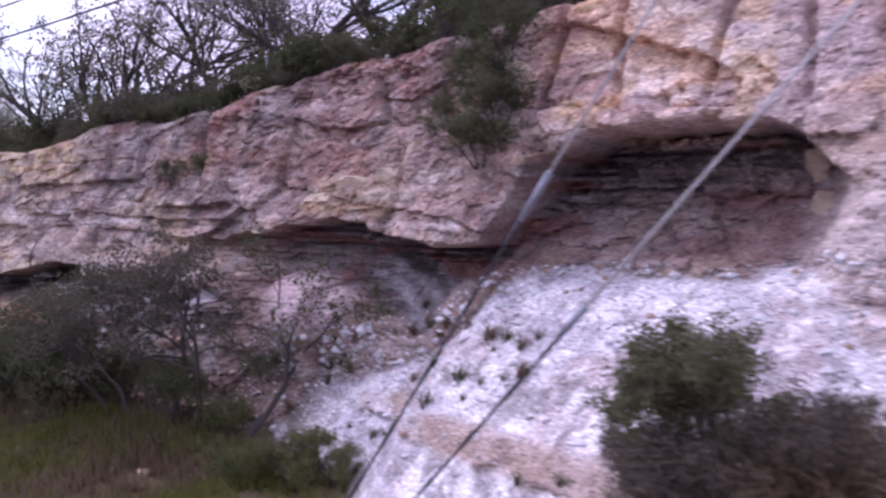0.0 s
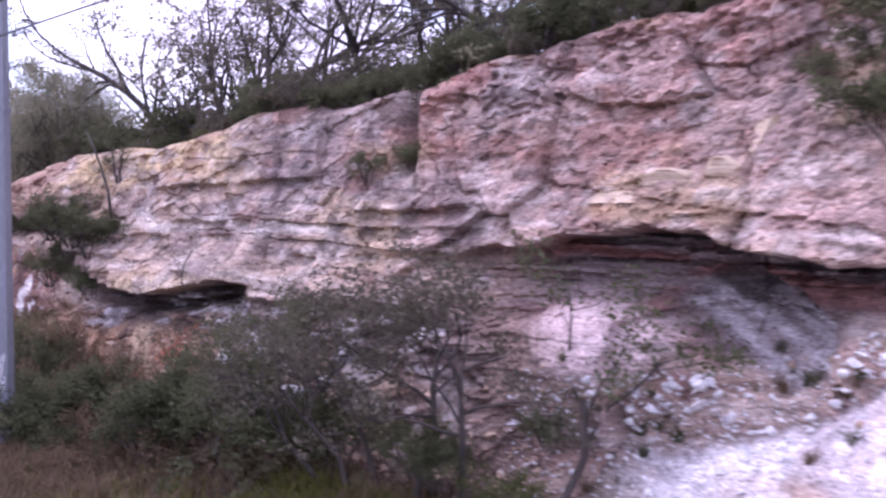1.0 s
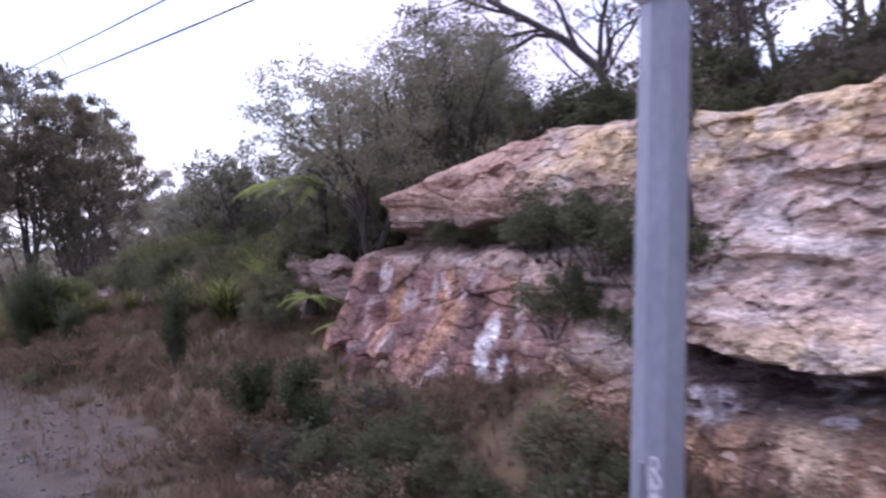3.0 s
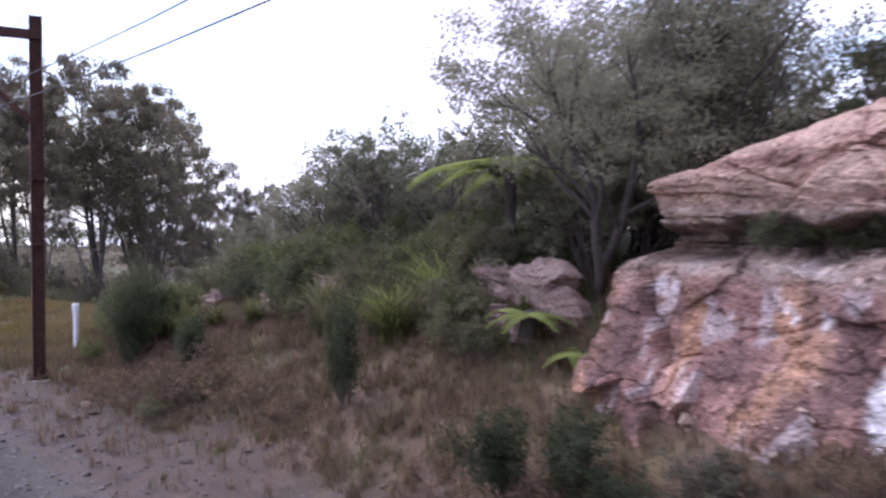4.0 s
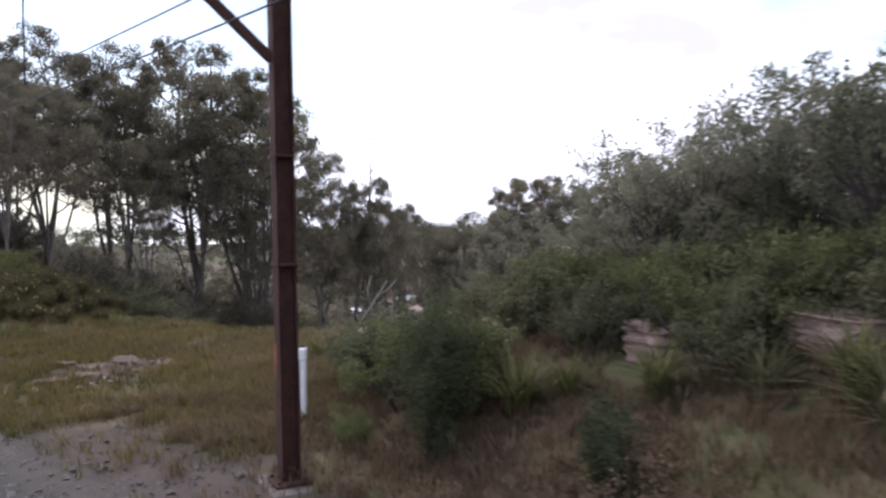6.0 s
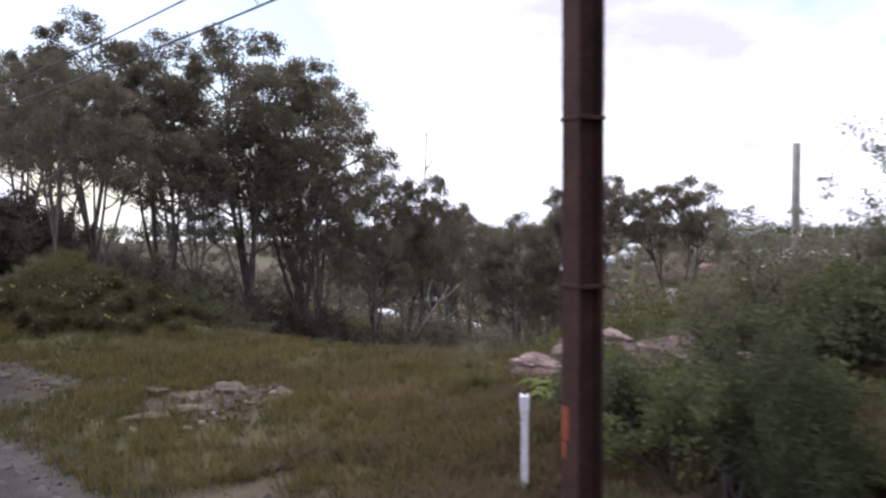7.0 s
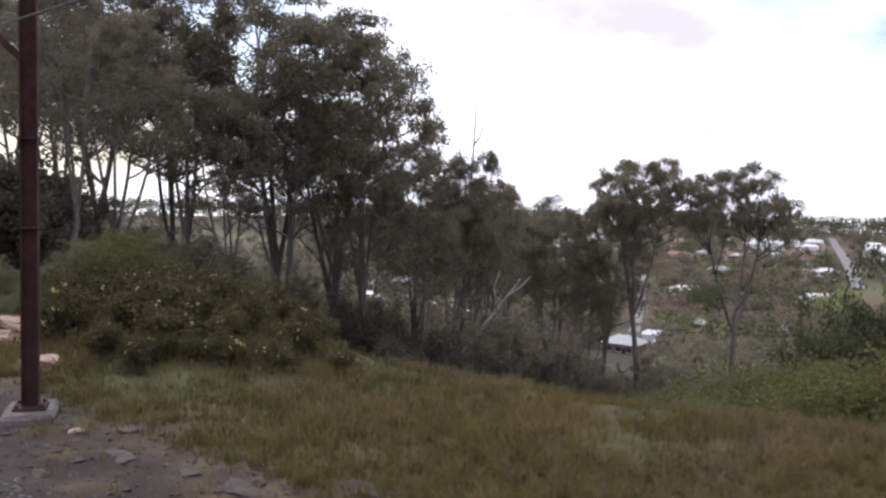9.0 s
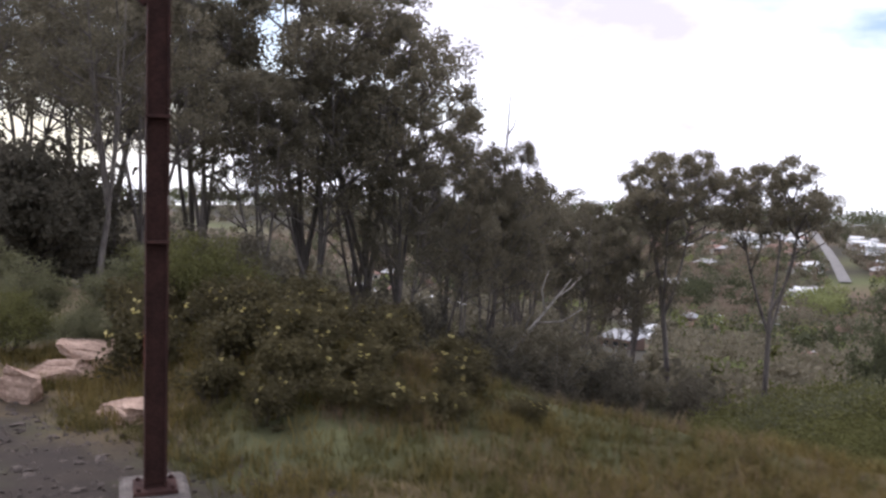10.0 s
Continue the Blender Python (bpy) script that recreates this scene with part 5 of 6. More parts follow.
# the tree fern
def make_fern(seed, fronds, length, trunk):
    r_ = np.random.default_rng(seed)
    ob = thing("tree_fern", "tree fern with bright green arching fronds", "tree fern")
    g = Geo()
    tube(g, [(0, 0, -0.2), (0.03, 0.02, trunk * 0.5), (0, 0, trunk)], [0.11, 0.09, 0.1], 8)
    put("trunk", g, BARK, ob)
    for k in range(fronds):
        fg = Geo()
        a = 2 * math.pi * (k + r_.uniform(-0.2, 0.2)) / fronds
        L, rise = length * r_.uniform(0.85, 1.1), r_.uniform(0.3, 0.5)
        o = np.array([math.cos(a), math.sin(a), 0.0])
        ts = np.linspace(0, 1, 12)
        spine = np.array([o * L * t_ + np.array([0, 0, trunk + L * (rise * t_ - 0.62 * t_ * t_)]) for t_ in ts])
        tube(fg, spine, np.linspace(0.014, 0.004, 12), 4)
        side = np.array([-o[1], o[0], 0])
        for t_ in np.linspace(0.1, 0.99, 46):
            i = min(int(t_ * 11), 10)
            p = spine[i] + (spine[i + 1] - spine[i]) * (t_ * 11 - i)
            w = 0.42 * L * 0.5 * math.sin(math.pi * min(1, 0.12 + 0.88 * t_) ** 0.8) + 0.03
            for sgn in (-1, 1):
                d = unit(side * sgn + o * 0.35 + np.array([0, 0, -0.15]))
                c = unit(np.cross(d, np.array([0, 0, 1.0]))) * (0.055 if L > 1 else 0.03)
                fg.add([p, p + d * w * 0.4 + c, p + d * w, p + d * w * 0.4 - c], None, [(0, 1, 2, 3)])
        put("frond", fg, LEAF_FERN, ob)
    return ob


fern = make_fern(250, 14, 2.0, 2.0)
fern.matrix_basis = pose(-33.0, 11.3, 2.4, 0, 0, 12)
low_fern = make_fern(251, 7, 0.55, 0.06)
low_fern.matrix_basis = pose(-29.9, 9.75, 1.8, 0, 0, 0)
low_fern = copy_thing(low_fern, pose(-30.9, 9.75, 2.2, 0, 0, 40))
low_fern.scale = (1.25, 1.25, 1.25)
for x, y, turn in ((-47.7, 9.7, 10), (-48.1, 10.2, 100), (-47.2, 10.3, 220), (-48.7, 10.4, 300)):
    more = copy_thing(low_fern, pose(x, y, ground_z(x, y) + 0.12, 0, 0, turn))
    more.scale = (0.85, 0.85, 0.85)

# ---- grass ----
def scatter(n, x0, x1, y0, y1, rng, keep=None):
    x, y = rng.uniform(x0, x1, n), rng.uniform(y0, y1, n)
    if keep is not None:
        k = keep(x, y)
        x, y = x[k], y[k]
    return np.stack([x, y, terrain(x, y) - 0.01], 1)


def lawn(name, label, mat, roots, height, per, rng, width=0.008, spread=0.06):
    g = Geo()
    r_ = np.repeat(roots, per, 0)
    r_[:, :2] += rng.normal(size=(len(r_), 2)) * spread
    blades(g, r_, height, rng, width, 0.75, segs=2)
    return tagged(put(name, g, mat), label, "grass", kind="stuff")


def patchy(k, lo, hi):
    return lambda x, y: fbm(x * 0.7, y * 0.7, k) + np.random.default_rng(k).uniform(-0.15, 0.15, len(x)) > np.random.default_rng(k + 1).uniform(lo, hi, len(x))


def off(x, y, lo):
    bare = np.hypot((x + 53.1) / 1.5, (y - 5.9) / 1.7) + 0.7 * (fbm(x * 1.4, y * 1.4, 22) - 0.5) < 0.85
    strip = (y - track_y(x) + 2.2 * (fbm(x * 1.4, y * 1.4, 22) - 0.5) < 5.6) & (x > -48) & (x < -29)
    return (y - track_y(x) > lo) & ~((bare | strip) & (hash2(np.floor(x * 97), np.floor(y * 97), 8) > 0.12))


lawn("dry_grass", "matted dry brown grass on the bank", BLADE_DRY, scatter(17000, -49, -12, 4.6, 11.6, rng, lambda x, y: patchy(61, 0.3, 0.6)(x, y) & off(x, y, 3.4)), 0.34, 8, rng, 0.009)
lawn("brown_grass", "short brown grass round the shrubs", BLADE_DRY, scatter(1500, -43, -38.5, 7.0, 9.6, rng, lambda x, y: x < 0), 0.22, 7, rng, 0.009)
lawn("green_grass", "tufts of green grass along the line", BLADE_GREEN, scatter(8000, -72, -8, 3.5, 12, rng, lambda x, y: patchy(63, 0.42, 0.66)(x, y) & off(x, y, 3.4)), 0.3, 7, rng, 0.008)
lawn("lush_grass", "yellow-green grass at the foot of the bank", BLADE_LUSH, scatter(8500, -18, -9.5, 5.0, 8.2, rng, lambda x, y: patchy(69, 0.3, 0.6)(x, y)), 0.28, 8, rng, 0.008)
lawn("golden_grass", "long golden seeding grass on the open bank", BLADE_GOLD, scatter(22000, -72, -44, 1.5, 14, rng, lambda x, y: patchy(65, 0.34, 0.6)(x, y) & off(x, y, 3.4) & (off(x, y, 6.1) | (x > -56) | (np.random.default_rng(9).uniform(0, 1, len(x)) < 0.12))), 0.34, 7, rng, 0.007)
lawn("seed_heads", "pale gold seeding grass along the crest", BLADE_DRY, scatter(9000, -68, -48, 4.5, 14, rng, lambda x, y: patchy(71, 0.4, 0.62)(x, y) & off(x, y, 8.0)), 0.42, 4, rng, 0.005)
lawn("olive_grass", "soft olive green grass between the golden stems", BLADE_OLIVE, scatter(19000, -72, -44, 1.5, 14, rng, lambda x, y: patchy(67, 0.34, 0.58)(x, y) & off(x, y, 3.4) & (off(x, y, 6.0) | (x > -56))), 0.26, 7, rng, 0.007)

# ---- gums ----
def make_gum(seed, umbrella=False, label="tall gum tree with dark billowing crown"):
    """A gum 20 m tall: a forked trunk, curved limbs, and a leaf billow at the end of each, with gaps between."""
    r_ = np.random.default_rng(seed)
    ob = thing("gum_tree", label, "gum tree", "gum trees")
    mid, rad = (np.array([0, 0, 15.2]), np.array([4.3, 4.3, 3.6])) if umbrella else (np.array([0, 0, 13.0]), np.array([4.0, 4.0, 5.8]))
    low = -0.25 if umbrella else -0.6
    spots = []
    for _ in range(1500):
        d = unit(r_.normal(size=3))
        if d[2] < low:
            continue
        p = mid + d * rad * r_.uniform(0.12 if umbrella else 0.5, 1.0) ** 0.5
        size = r_.uniform(0.6, 1.0) if umbrella else r_.uniform(0.9, 1.7)
        if all(np.linalg.norm((p - q) * np.array([1, 1, 1.1])) > 0.8 * (size + w) for q, w in spots):
            spots.append((p, size))
        if len(spots) >= (44 if umbrella else 30):
            break
    top = max(p[2] + 0.75 * w for p, w in spots)
    g = Geo()
    fork = 9.5 if umbrella else 5.0
    bend = r_.normal(size=2) * 0.25
    trunk = [np.array([bend[0] * t_ * t_ * 2, bend[1] * t_ * t_ * 2, -0.4 + (fork + 0.4) * t_]) for t_ in np.linspace(0, 1, 8)]
    tube(g, trunk, np.linspace(0.25, 0.17, 8), 7, cap=False)
    nodes = [trunk[-1], trunk[-2]]
    order = sorted(range(len(spots)), key=lambda i: -spots[i][0][2] - 0.5 * np.hypot(*spots[i][0][:2]))
    for k, i in enumerate(order):
        p, w = spots[i]
        foot = p - np.array([0, 0, 0.35 * w])
        if k < 4:
            q, r0 = nodes[k % 2], 0.13
        else:
            q = min(nodes, key=lambda n_: np.linalg.norm(foot - n_) + 5.0 * max(0, n_[2] - foot[2] + 1.0))
            r0 = 0.075
        L = np.linalg.norm(foot - q)
        side = r_.normal(size=3) * 0.07 * L
        c = (q + foot) / 2 + np.array([0, 0, 0.02 * L]) + side
        c[:2] = c[:2] + (foot[:2] - q[:2]) * 0.12
        pts = [(1 - t_) ** 2 * q + 2 * t_ * (1 - t_) * c + t_ * t_ * foot for t_ in np.linspace(0, 1, 8)]
        tube(g, pts, np.linspace(r0, 0.03, 8), 5, cap=False)
        nodes += pts[2:7]
    lg = Geo()
    for p, w in spots:
        for q in range(10):
            d = unit(r_.normal(size=3))
            if d[2] < -0.4:
                d[2] *= -0.8
            puff = p + d * np.array([1.05 * w, 1.05 * w, 0.9 * w]) * r_.uniform(0.35, 1.0) ** 0.5
            tube(g, [p - np.array([0, 0, 0.35 * w]), (p + puff) / 2 + np.array([0, 0, -0.2 * w]), puff], [0.028, 0.018, 0.008], 3, cap=False)
            n = int(r_.uniform(55, 100) * w * (1.25 if umbrella else 0.35 + 0.95 * np.clip((p[2] - mid[2] + 0.6 * rad[2]) / (1.5 * rad[2]), 0, 1)))
            ball = r_.normal(size=(n, 3)); ball /= np.linalg.norm(ball, axis=1)[:, None]
            at = puff + ball * (r_.uniform(0, 1, n)[:, None] ** 0.4) * np.array([0.48, 0.48, 0.40]) * w * r_.uniform(0.7, 1.15)
            leaves(lg, at, 0.15 if umbrella else 0.18, r_, 0.27, 0.35)
    k_ = 20.0 / top
    g.v, lg.v = [v * k_ for v in g.v], [v * k_ for v in lg.v]
    put("trunk", g, GUM_BARK, ob)
    put("crown", lg, LEAF_CROWN, ob)
    return Stock(ob)


gums = [make_gum(300 + i) for i in range(5)]
flat = [make_gum(310 + i, True, "slender gum with a flat umbrella crown") for i in range(2)]
back_gums = ((-101, 7.5, 15.0, 1.0), (-100.7, 11.3, 17.9, 1.1), (-99.8, 15.6, 16.9, 1.0), (-98.1, 21.3, 17.1, 1.15), (-96.5, 24.6, 15.2, 1.0), (-93.5, 26.2, 13.2, 0.9), (-94.5, 20.5, 11.0, 1.0),
                                       (-97.3, 32.6, 9.0, 0.8), (-95.8, 36.4, 6.8, 0.65), (-100.8, 41.0, 4.9, 0.8), (-104.7, 46, 3.6, 0.9), (-112, 58, 3.6, 1.0), (-101, 50, 2.6, 0.9), (-100, 55, 4.2, 0.8), (-99.5, 52.0, -1.0, 0.7))
front_gums = ((-92, 16.0, 9.0, 0.9), (-91.5, 25.0, 5.6, 0.8), (-93.0, 30.0, 5.2, 0.8), (-95.5, 34.5, 3.6, 0.9), (-90, 10, 12, 1.0), (-84, 6.5, 11.5, 0.9), (-97, 9, 14.4, 1.0), (-106, 18, 16.0, 1.1), (-104, 29, 9.5, 1.0), (-91, 3, 13, 1.0))
for i, (x, y, top, wide) in enumerate(back_gums + front_gums):
    z = ground_z(x, y) - 0.3
    gums[i % 5].set(x, y, z, 83 * i, wide * min(1.2, (top - z) / 20.0), (top - z) / 20.0)
for i, (x, y, top, wide) in enumerate(((-97.3, 56.2, 7.3, 1.12), (-91.9, 61.9, 7.3, 1.1))):
    z = ground_z(x, y) - 0.3
    flat[i % 2].set(x, y, z, 140 * i, wide, (top - z) / 20.0)

# dark spreading trees on the valley side
valley_tree = Stock(make_plant("dark_valley_tree", "broad dark evergreen tree on the valley side", "tree", 330, BARK, LEAF_DARK, height=10.0, stems=2, r=0.2, last=3, kids=(8, 4, 3), per_tip=34, leaf_len=0.24, clump=(0.6, 0.6, 0.4),
                               lean=0.2, up=0.06, wig=0.13, spread=(30, 65), start=0.2, trunk_share=0.75, group="valley trees"))
for x, y, top, wide in ((-71.6, 44.0, 1.4, 0.75), (-69.4, 45.6, 1.9, 0.75), (-73.6, 42.8, -0.6, 0.6), (-67.5, 47.5, 0.6, 0.7)):
    z = ground_z(x, y) - 0.3
    valley_tree.set(x, y, z, 60 * x, wide, (top - z) / 10.0)

# a dead stag and a leaning pale trunk among them
for x, y, z1, label, lean in ((-98.5, 37.0, 10.6, "bare grey dead tree standing above the gums", 2), (-91, 28.6, 1.0, "pale leaning dead trunk", 33)):
    ob = thing("dead_tree", label, "dead tree")
    g = Geo()
    z0 = ground_z(x, y) - 0.3
    H = z1 - z0
    tube(g, [(0, 0, 0), (0.1, 0, H * 0.5), (0.05, 0.1, H)], [0.2, 0.13, 0.03], 6)
    for k, (h, a, L) in enumerate(((0.7, 0.5, 2.2), (0.78, 3.6, 1.8), (0.86, 1.8, 1.6), (0.62, 4.8, 1.4))):
        tube(g, [(0.07, 0, H * h), (0.07 + L * 0.5 * math.cos(a), L * 0.5 * math.sin(a), H * h + L * 0.5), (0.07 + L * 0.7 * math.cos(a), L * 0.7 * math.sin(a), H * h + L * 1.1)], [0.07, 0.045, 0.02], 5)
    put("trunk", g, PALE_BARK if lean > 9 else GUM_BARK, ob)
    ob.matrix_basis = pose(x, y, z0, -lean * 0.5, lean, 0)

# small pale-stemmed trees under the gums
pale_tree = [Stock(make_plant("pale_stemmed_tree", "thin pale-stemmed young gum", "tree", 320 + i, PALE_BARK, LEAF_CROWN, height=9.0, stems=2, r=0.11, last=2, kids=(6, 4), per_tip=50, leaf_len=0.22, clump=(0.42, 0.42, 0.28),
                              lean=0.35, up=0.08, wig=0.13, spread=(20, 50), start=0.4, trunk_share=0.7, width=0.3, group="young gums")) for i in range(3)]
for i in range(34):
    x, y = rng.uniform(-106, -86), rng.uniform(18, 62)
    if y > 40 and rng.uniform() < 0.3:
        continue
    pale_tree[i % 3].set(x, y, ground_z(x, y) - 0.2, rng.uniform(0, 360), rng.uniform(0.45, 0.85) * (1.0 if y < 42 else 0.7))

# ---- line-side steelwork ----
def octagon_mast():
    ob = thing("octagonal_mast", "grey galvanised octagonal steel mast with white tag scrawls", "overhead mast")
    g = Geo()
    tube(g, [(0, 0, -0.1), (0, 0, 4.0), (0, 0, 8.6)], [0.205, 0.19, 0.17], 8)
    put("shaft", g, GALV, ob, shade=False)
    g = Geo()
    tube(g, [(0, 0, 5.2), (0, 0, 5.27)], [0.205, 0.205], 8)
    put("clamp_band", g, GALV, ob, "steel clamp band", shade=False)
    part("footing", box(0.95, 0.95, 0.3, (0, 0, -0.22), 0.03), CONCRETE, ob, "weathered concrete footing")
    part("weld_plate", box(0.02, 0.09, 1.0, (0.0, -0.2, 0.9), 0.004), GALV, ob)
    # insulators, strut and curved steady arm towards the line
    g = Geo()
    tube(g, [(0, -0.18, 5.23), (0, -0.8, 5.19), (0, -1.75, 5.08)], [0.016, 0.014, 0.012], 6)
    arm = put("strut", g, GALV, ob)
    for y in (-0.36, -0.6):
        g = Geo()
        tube(g, [(0, y - 0.09, 5.21), (0, y - 0.06, 5.21), (0, y, 5.205), (0, y + 0.06, 5.21), (0, y + 0.09, 5.21)], [0.03, 0.062, 0.072, 0.062, 0.03], 12)
        put("insulator", g, PORCELAIN, arm, "white porcelain insulator")
    g = Geo()
    tube(g, [(0, -1.75, 5.08), (0, -1.85, 5.2), (0, -2.1, 5.24), (0, -2.5, 5.12), (0, -2.9, 4.98)], [0.02, 0.022, 0.022, 0.02, 0.018], 8)
    put("steady_arm", g, GALV, ob, "curved tubular steady arm")
    # scrawls: bars and loops of white paint
    r_ = np.random.default_rng(9)
    for k in range(26):
        g = Geo()
        wide = k < 16
        az = -1.178 if wide else -0.393
        zc = 1.08 + 0.052 * k + 0.02 * r_.normal() if wide else 1.02 + 0.05 * (k - 16)
        off_, ra, rz, lean_, turns = r_.uniform(-0.16, 0.16), r_.uniform(0.08, 0.2), r_.uniform(0.025, 0.075), r_.uniform(-0.06, 0.06), r_.uniform(0.55, 1.5)
        pts = []
        for s_ in range(11):
            ph = k * 1.9 + s_ / 10 * turns * 2 * math.pi
            a = az + max(-0.36, min(0.36, off_ + ra * math.cos(ph)))
            reach = 0.1865 / math.cos(a - az)
            pts.append((reach * math.cos(a), reach * math.sin(a), zc + rz * math.sin(ph) + lean_ * math.cos(ph)))
        tube(g, pts, r_.uniform(0.005, 0.011), 4)
        put("scrawl", g, WHITE_PAINT, ob, "white paint scrawl")
    g = Geo()
    tube(g, [(0.165 * math.cos(-1.178), 0.165 * math.sin(-1.178), z_) for z_ in (0.9, 1.0, 1.08)], [0.026, 0.03, 0.025], 8)
    put("paint_patch", g, ORANGE_PAINT, ob, "faded orange paint patch")
    for k in range(4):
        part("footing_bolt", box(0.06, 0.06, 0.12, (0.3 * (1 if k % 2 else -1), 0.3 * (1 if k > 1 else -1), 0.05), 0.008), RUST, ob)
    return ob


mast = octagon_mast()
mast.matrix_basis = pose(-21.37, 6.9, 0, 0, 0, 4)


def steel_mast(x, y, arm=True, foot=0.0, paint_mark=True, tall=8.3):
    ob = thing("rusted_steel_mast", "rust-brown steel section mast on a concrete footing", "overhead mast", "steel masts")
    bm = bmesh.new()
    w, f_, e = 0.13, 0.108, 0.012
    outline = ((-w, -w), (w, -w), (w, -f_), (e, -f_), (e, f_), (w, f_), (w, w), (-w, w), (-w, f_), (-e, f_), (-e, -f_), (-w, -f_))
    face = bm.faces.new([bm.verts.new((a, c, -0.1)) for a, c in outline])
    grown = bmesh.ops.extrude_face_region(bm, geom=[face])
    bmesh.ops.translate(bm, vec=(0, 0, tall), verts=[v for v in grown["geom"] if isinstance(v, bmesh.types.BMVert)])
    bmesh.ops.recalc_face_normals(bm, faces=bm.faces)
    part("column", bm, RUST, ob)
    plate = part("base_plate", box(0.5, 0.5, 0.05, (0, 0, 0.2), 0.006), RUST, ob)
    for k in range(4):
        part("bolt", box(0.05, 0.05, 0.09, (0.19 * (1 if k % 2 else -1), 0.19 * (1 if k > 1 else -1), 0.2), 0.006), RUST, plate)
    part("footing", box(1.15, 0.8, 0.42, (0, 0, -0.22), 0.06), CONCRETE, ob, "stained concrete footing")
    for z in (3.15, 4.6):
        part("cross_clip", box(0.3, 0.28, 0.035, (0, 0, z), 0.004), RUST, ob)
    if arm:
        part("cross_arm", box(0.2, 5.2, 0.2, (0, -2.5, 7.68), 0.006), RUST, ob)
        L = math.hypot(1.9, 1.75)
        part("knee_brace", box(0.12, 0.12, L, (0, -0.12, 5.9), 0.004, turn=Matrix.Rotation(math.atan2(1.9, 1.75), 4, "X")), RUST, ob)
        g = Geo()
        tube(g, [(0, -3.0, 7.7), (0, -3.05, 6.2), (0, -3.05, 5.4)], 0.012, 5)
        hang = put("hanger", g, WIRE, ob)
        g = Geo()
        tube(g, [(0, -3.03, 6.9), (0, -3.03, 6.86), (0, -3.03, 6.7), (0, -3.03, 6.54), (0, -3.03, 6.5)], [0.03, 0.07, 0.075, 0.07, 0.03], 10)
        put("insulator", g, PORCELAIN, hang, "white porcelain insulator")
    if paint_mark:
        bm = box(0.11, 0.004, 0.3, (-0.07, -0.133, 1.8), 0)
        box(0.06, 0.004, 0.14, (-0.09, -0.133, 1.64), 0, bm)
        part("paint_patch", bm, FADED_ORANGE, ob, "orange spray-paint patch")
    ob.matrix_basis = Matrix.LocRotScale((x, y, foot), Euler((0, 0, math.atan2(-(x + 22.5) / 149.0, 1.0) * -1)), None)
    return ob


steel_mast(-42.56, 5.88, True, -0.17)
steel_mast(-62.3, 1.87, True, -0.22)
steel_mast(-2.0, 4.75, True, 0.0, False, 9.8)

# wires over the neighbouring line
def wire(name, label, pts, r, mat, n=5):
    g = Geo()
    tube(g, pts, r, n)
    return tagged(put(name, g, mat), label, "overhead wire")


wx = np.linspace(-2, -150, 75)
sag = 0.12 * np.sin((wx + 21.4) / 20.5 * np.pi) ** 2
wire("contact_wire", "dark contact wire hung over the line", np.stack([wx, track_y(wx) + 2.75, 5.18 - 0.3 * sag], 1), 0.009, WIRE)
wire("catenary_wire", "dark catenary wire above the contact wire", np.stack([wx, track_y(wx) + 2.62, 5.42 - 0.6 * sag], 1), 0.008, WIRE)
for x in np.arange(-6, -70, -5.3):
    y = float(track_y(x))
    s_ = 0.12 * math.sin((x + 21.4) / 20.5 * math.pi) ** 2
    wire("dropper", "thin dropper between catenary and contact wire", [(x, y + 2.62, 5.42 - 0.6 * s_), (x, y + 2.75, 5.18 - 0.3 * s_)], 0.006, WIRE, 4)

# stay wires from the mast down to the bank
def guy(a, b):
    a, b = np.array(a, float), np.array(b, float)
    ob = thing("stay_wire", "taut grey stay wire with clamp, anchored in the bank", "stay wire", "stay wires")
    g = Geo()
    mid = a + (b - a) * 0.60
    tube(g, [a, mid], 0.012, 6)
    put("strand", g, GUY, ob)
    g = Geo()
    tube(g, [mid, a + (b - a) * 0.64], [0.028, 0.022], 6)
    put("clamp", g, GALV, ob, "bright clamp")
    g = Geo()
    pts = [a + (b - a) * t_ for t_ in np.linspace(0.64, 1.0, 16)]
    tube(g, pts, [0.012 + 0.008 * (i % 3 == 0) for i in range(16)], 6)
    put("anchor_rod", g, WIRE, ob, "dark twisted lower strand")
    return ob


guy((-2.03, 4.91, 9.3), (-9.1, 6.28, 0.28))
guy((-2.05, 4.85, 6.9), (-8.6, 6.35, 0.25))

# the white distance post
post = thing("distance_post", "white-painted post with dark marks down one edge", "marker post")
part("upright", box(0.17, 0.09, 1.55, (0, 0, -0.17), 0.01), WHITE_PAINT, post)
part("cap", box(0.215, 0.11, 0.2, (0, 0, 1.19), 0.012), WHITE_PAINT, post)
part("cap_bolt", box(0.07, 0.05, 0.05, (-0.03, 0, 1.385), 0.012), BLACK_PAINT, post, "dark bolt head")
for k in range(9):
    part("mark", box(0.035 + 0.02 * (k % 3 == 1), 0.004, 0.055, (0.068 - 0.01 * (k % 3 == 1), -0.048, 0.22 + 0.105 * k), 0), BLACK_PAINT, post, "dark mark")
post.matrix_basis = pose(-45.22, 7.3, 0.0, 0, 1, -35)

pole = thing("timber_pole", "plain grey timber pole beyond the bushes", "pole")
g = Geo()
tube(g, [(0, 0, -0.5), (0, 0, 3), (0, 0, 6.6)], [0.13, 0.12, 0.1], 10)
put("shaft", g, PALE_BARK, pole)
pole.matrix_basis = pose(-51.7, 22, ground_z(-51.7, 22) - 0.2 if ground_z(-51.7, 22) > -1 else -1.0)

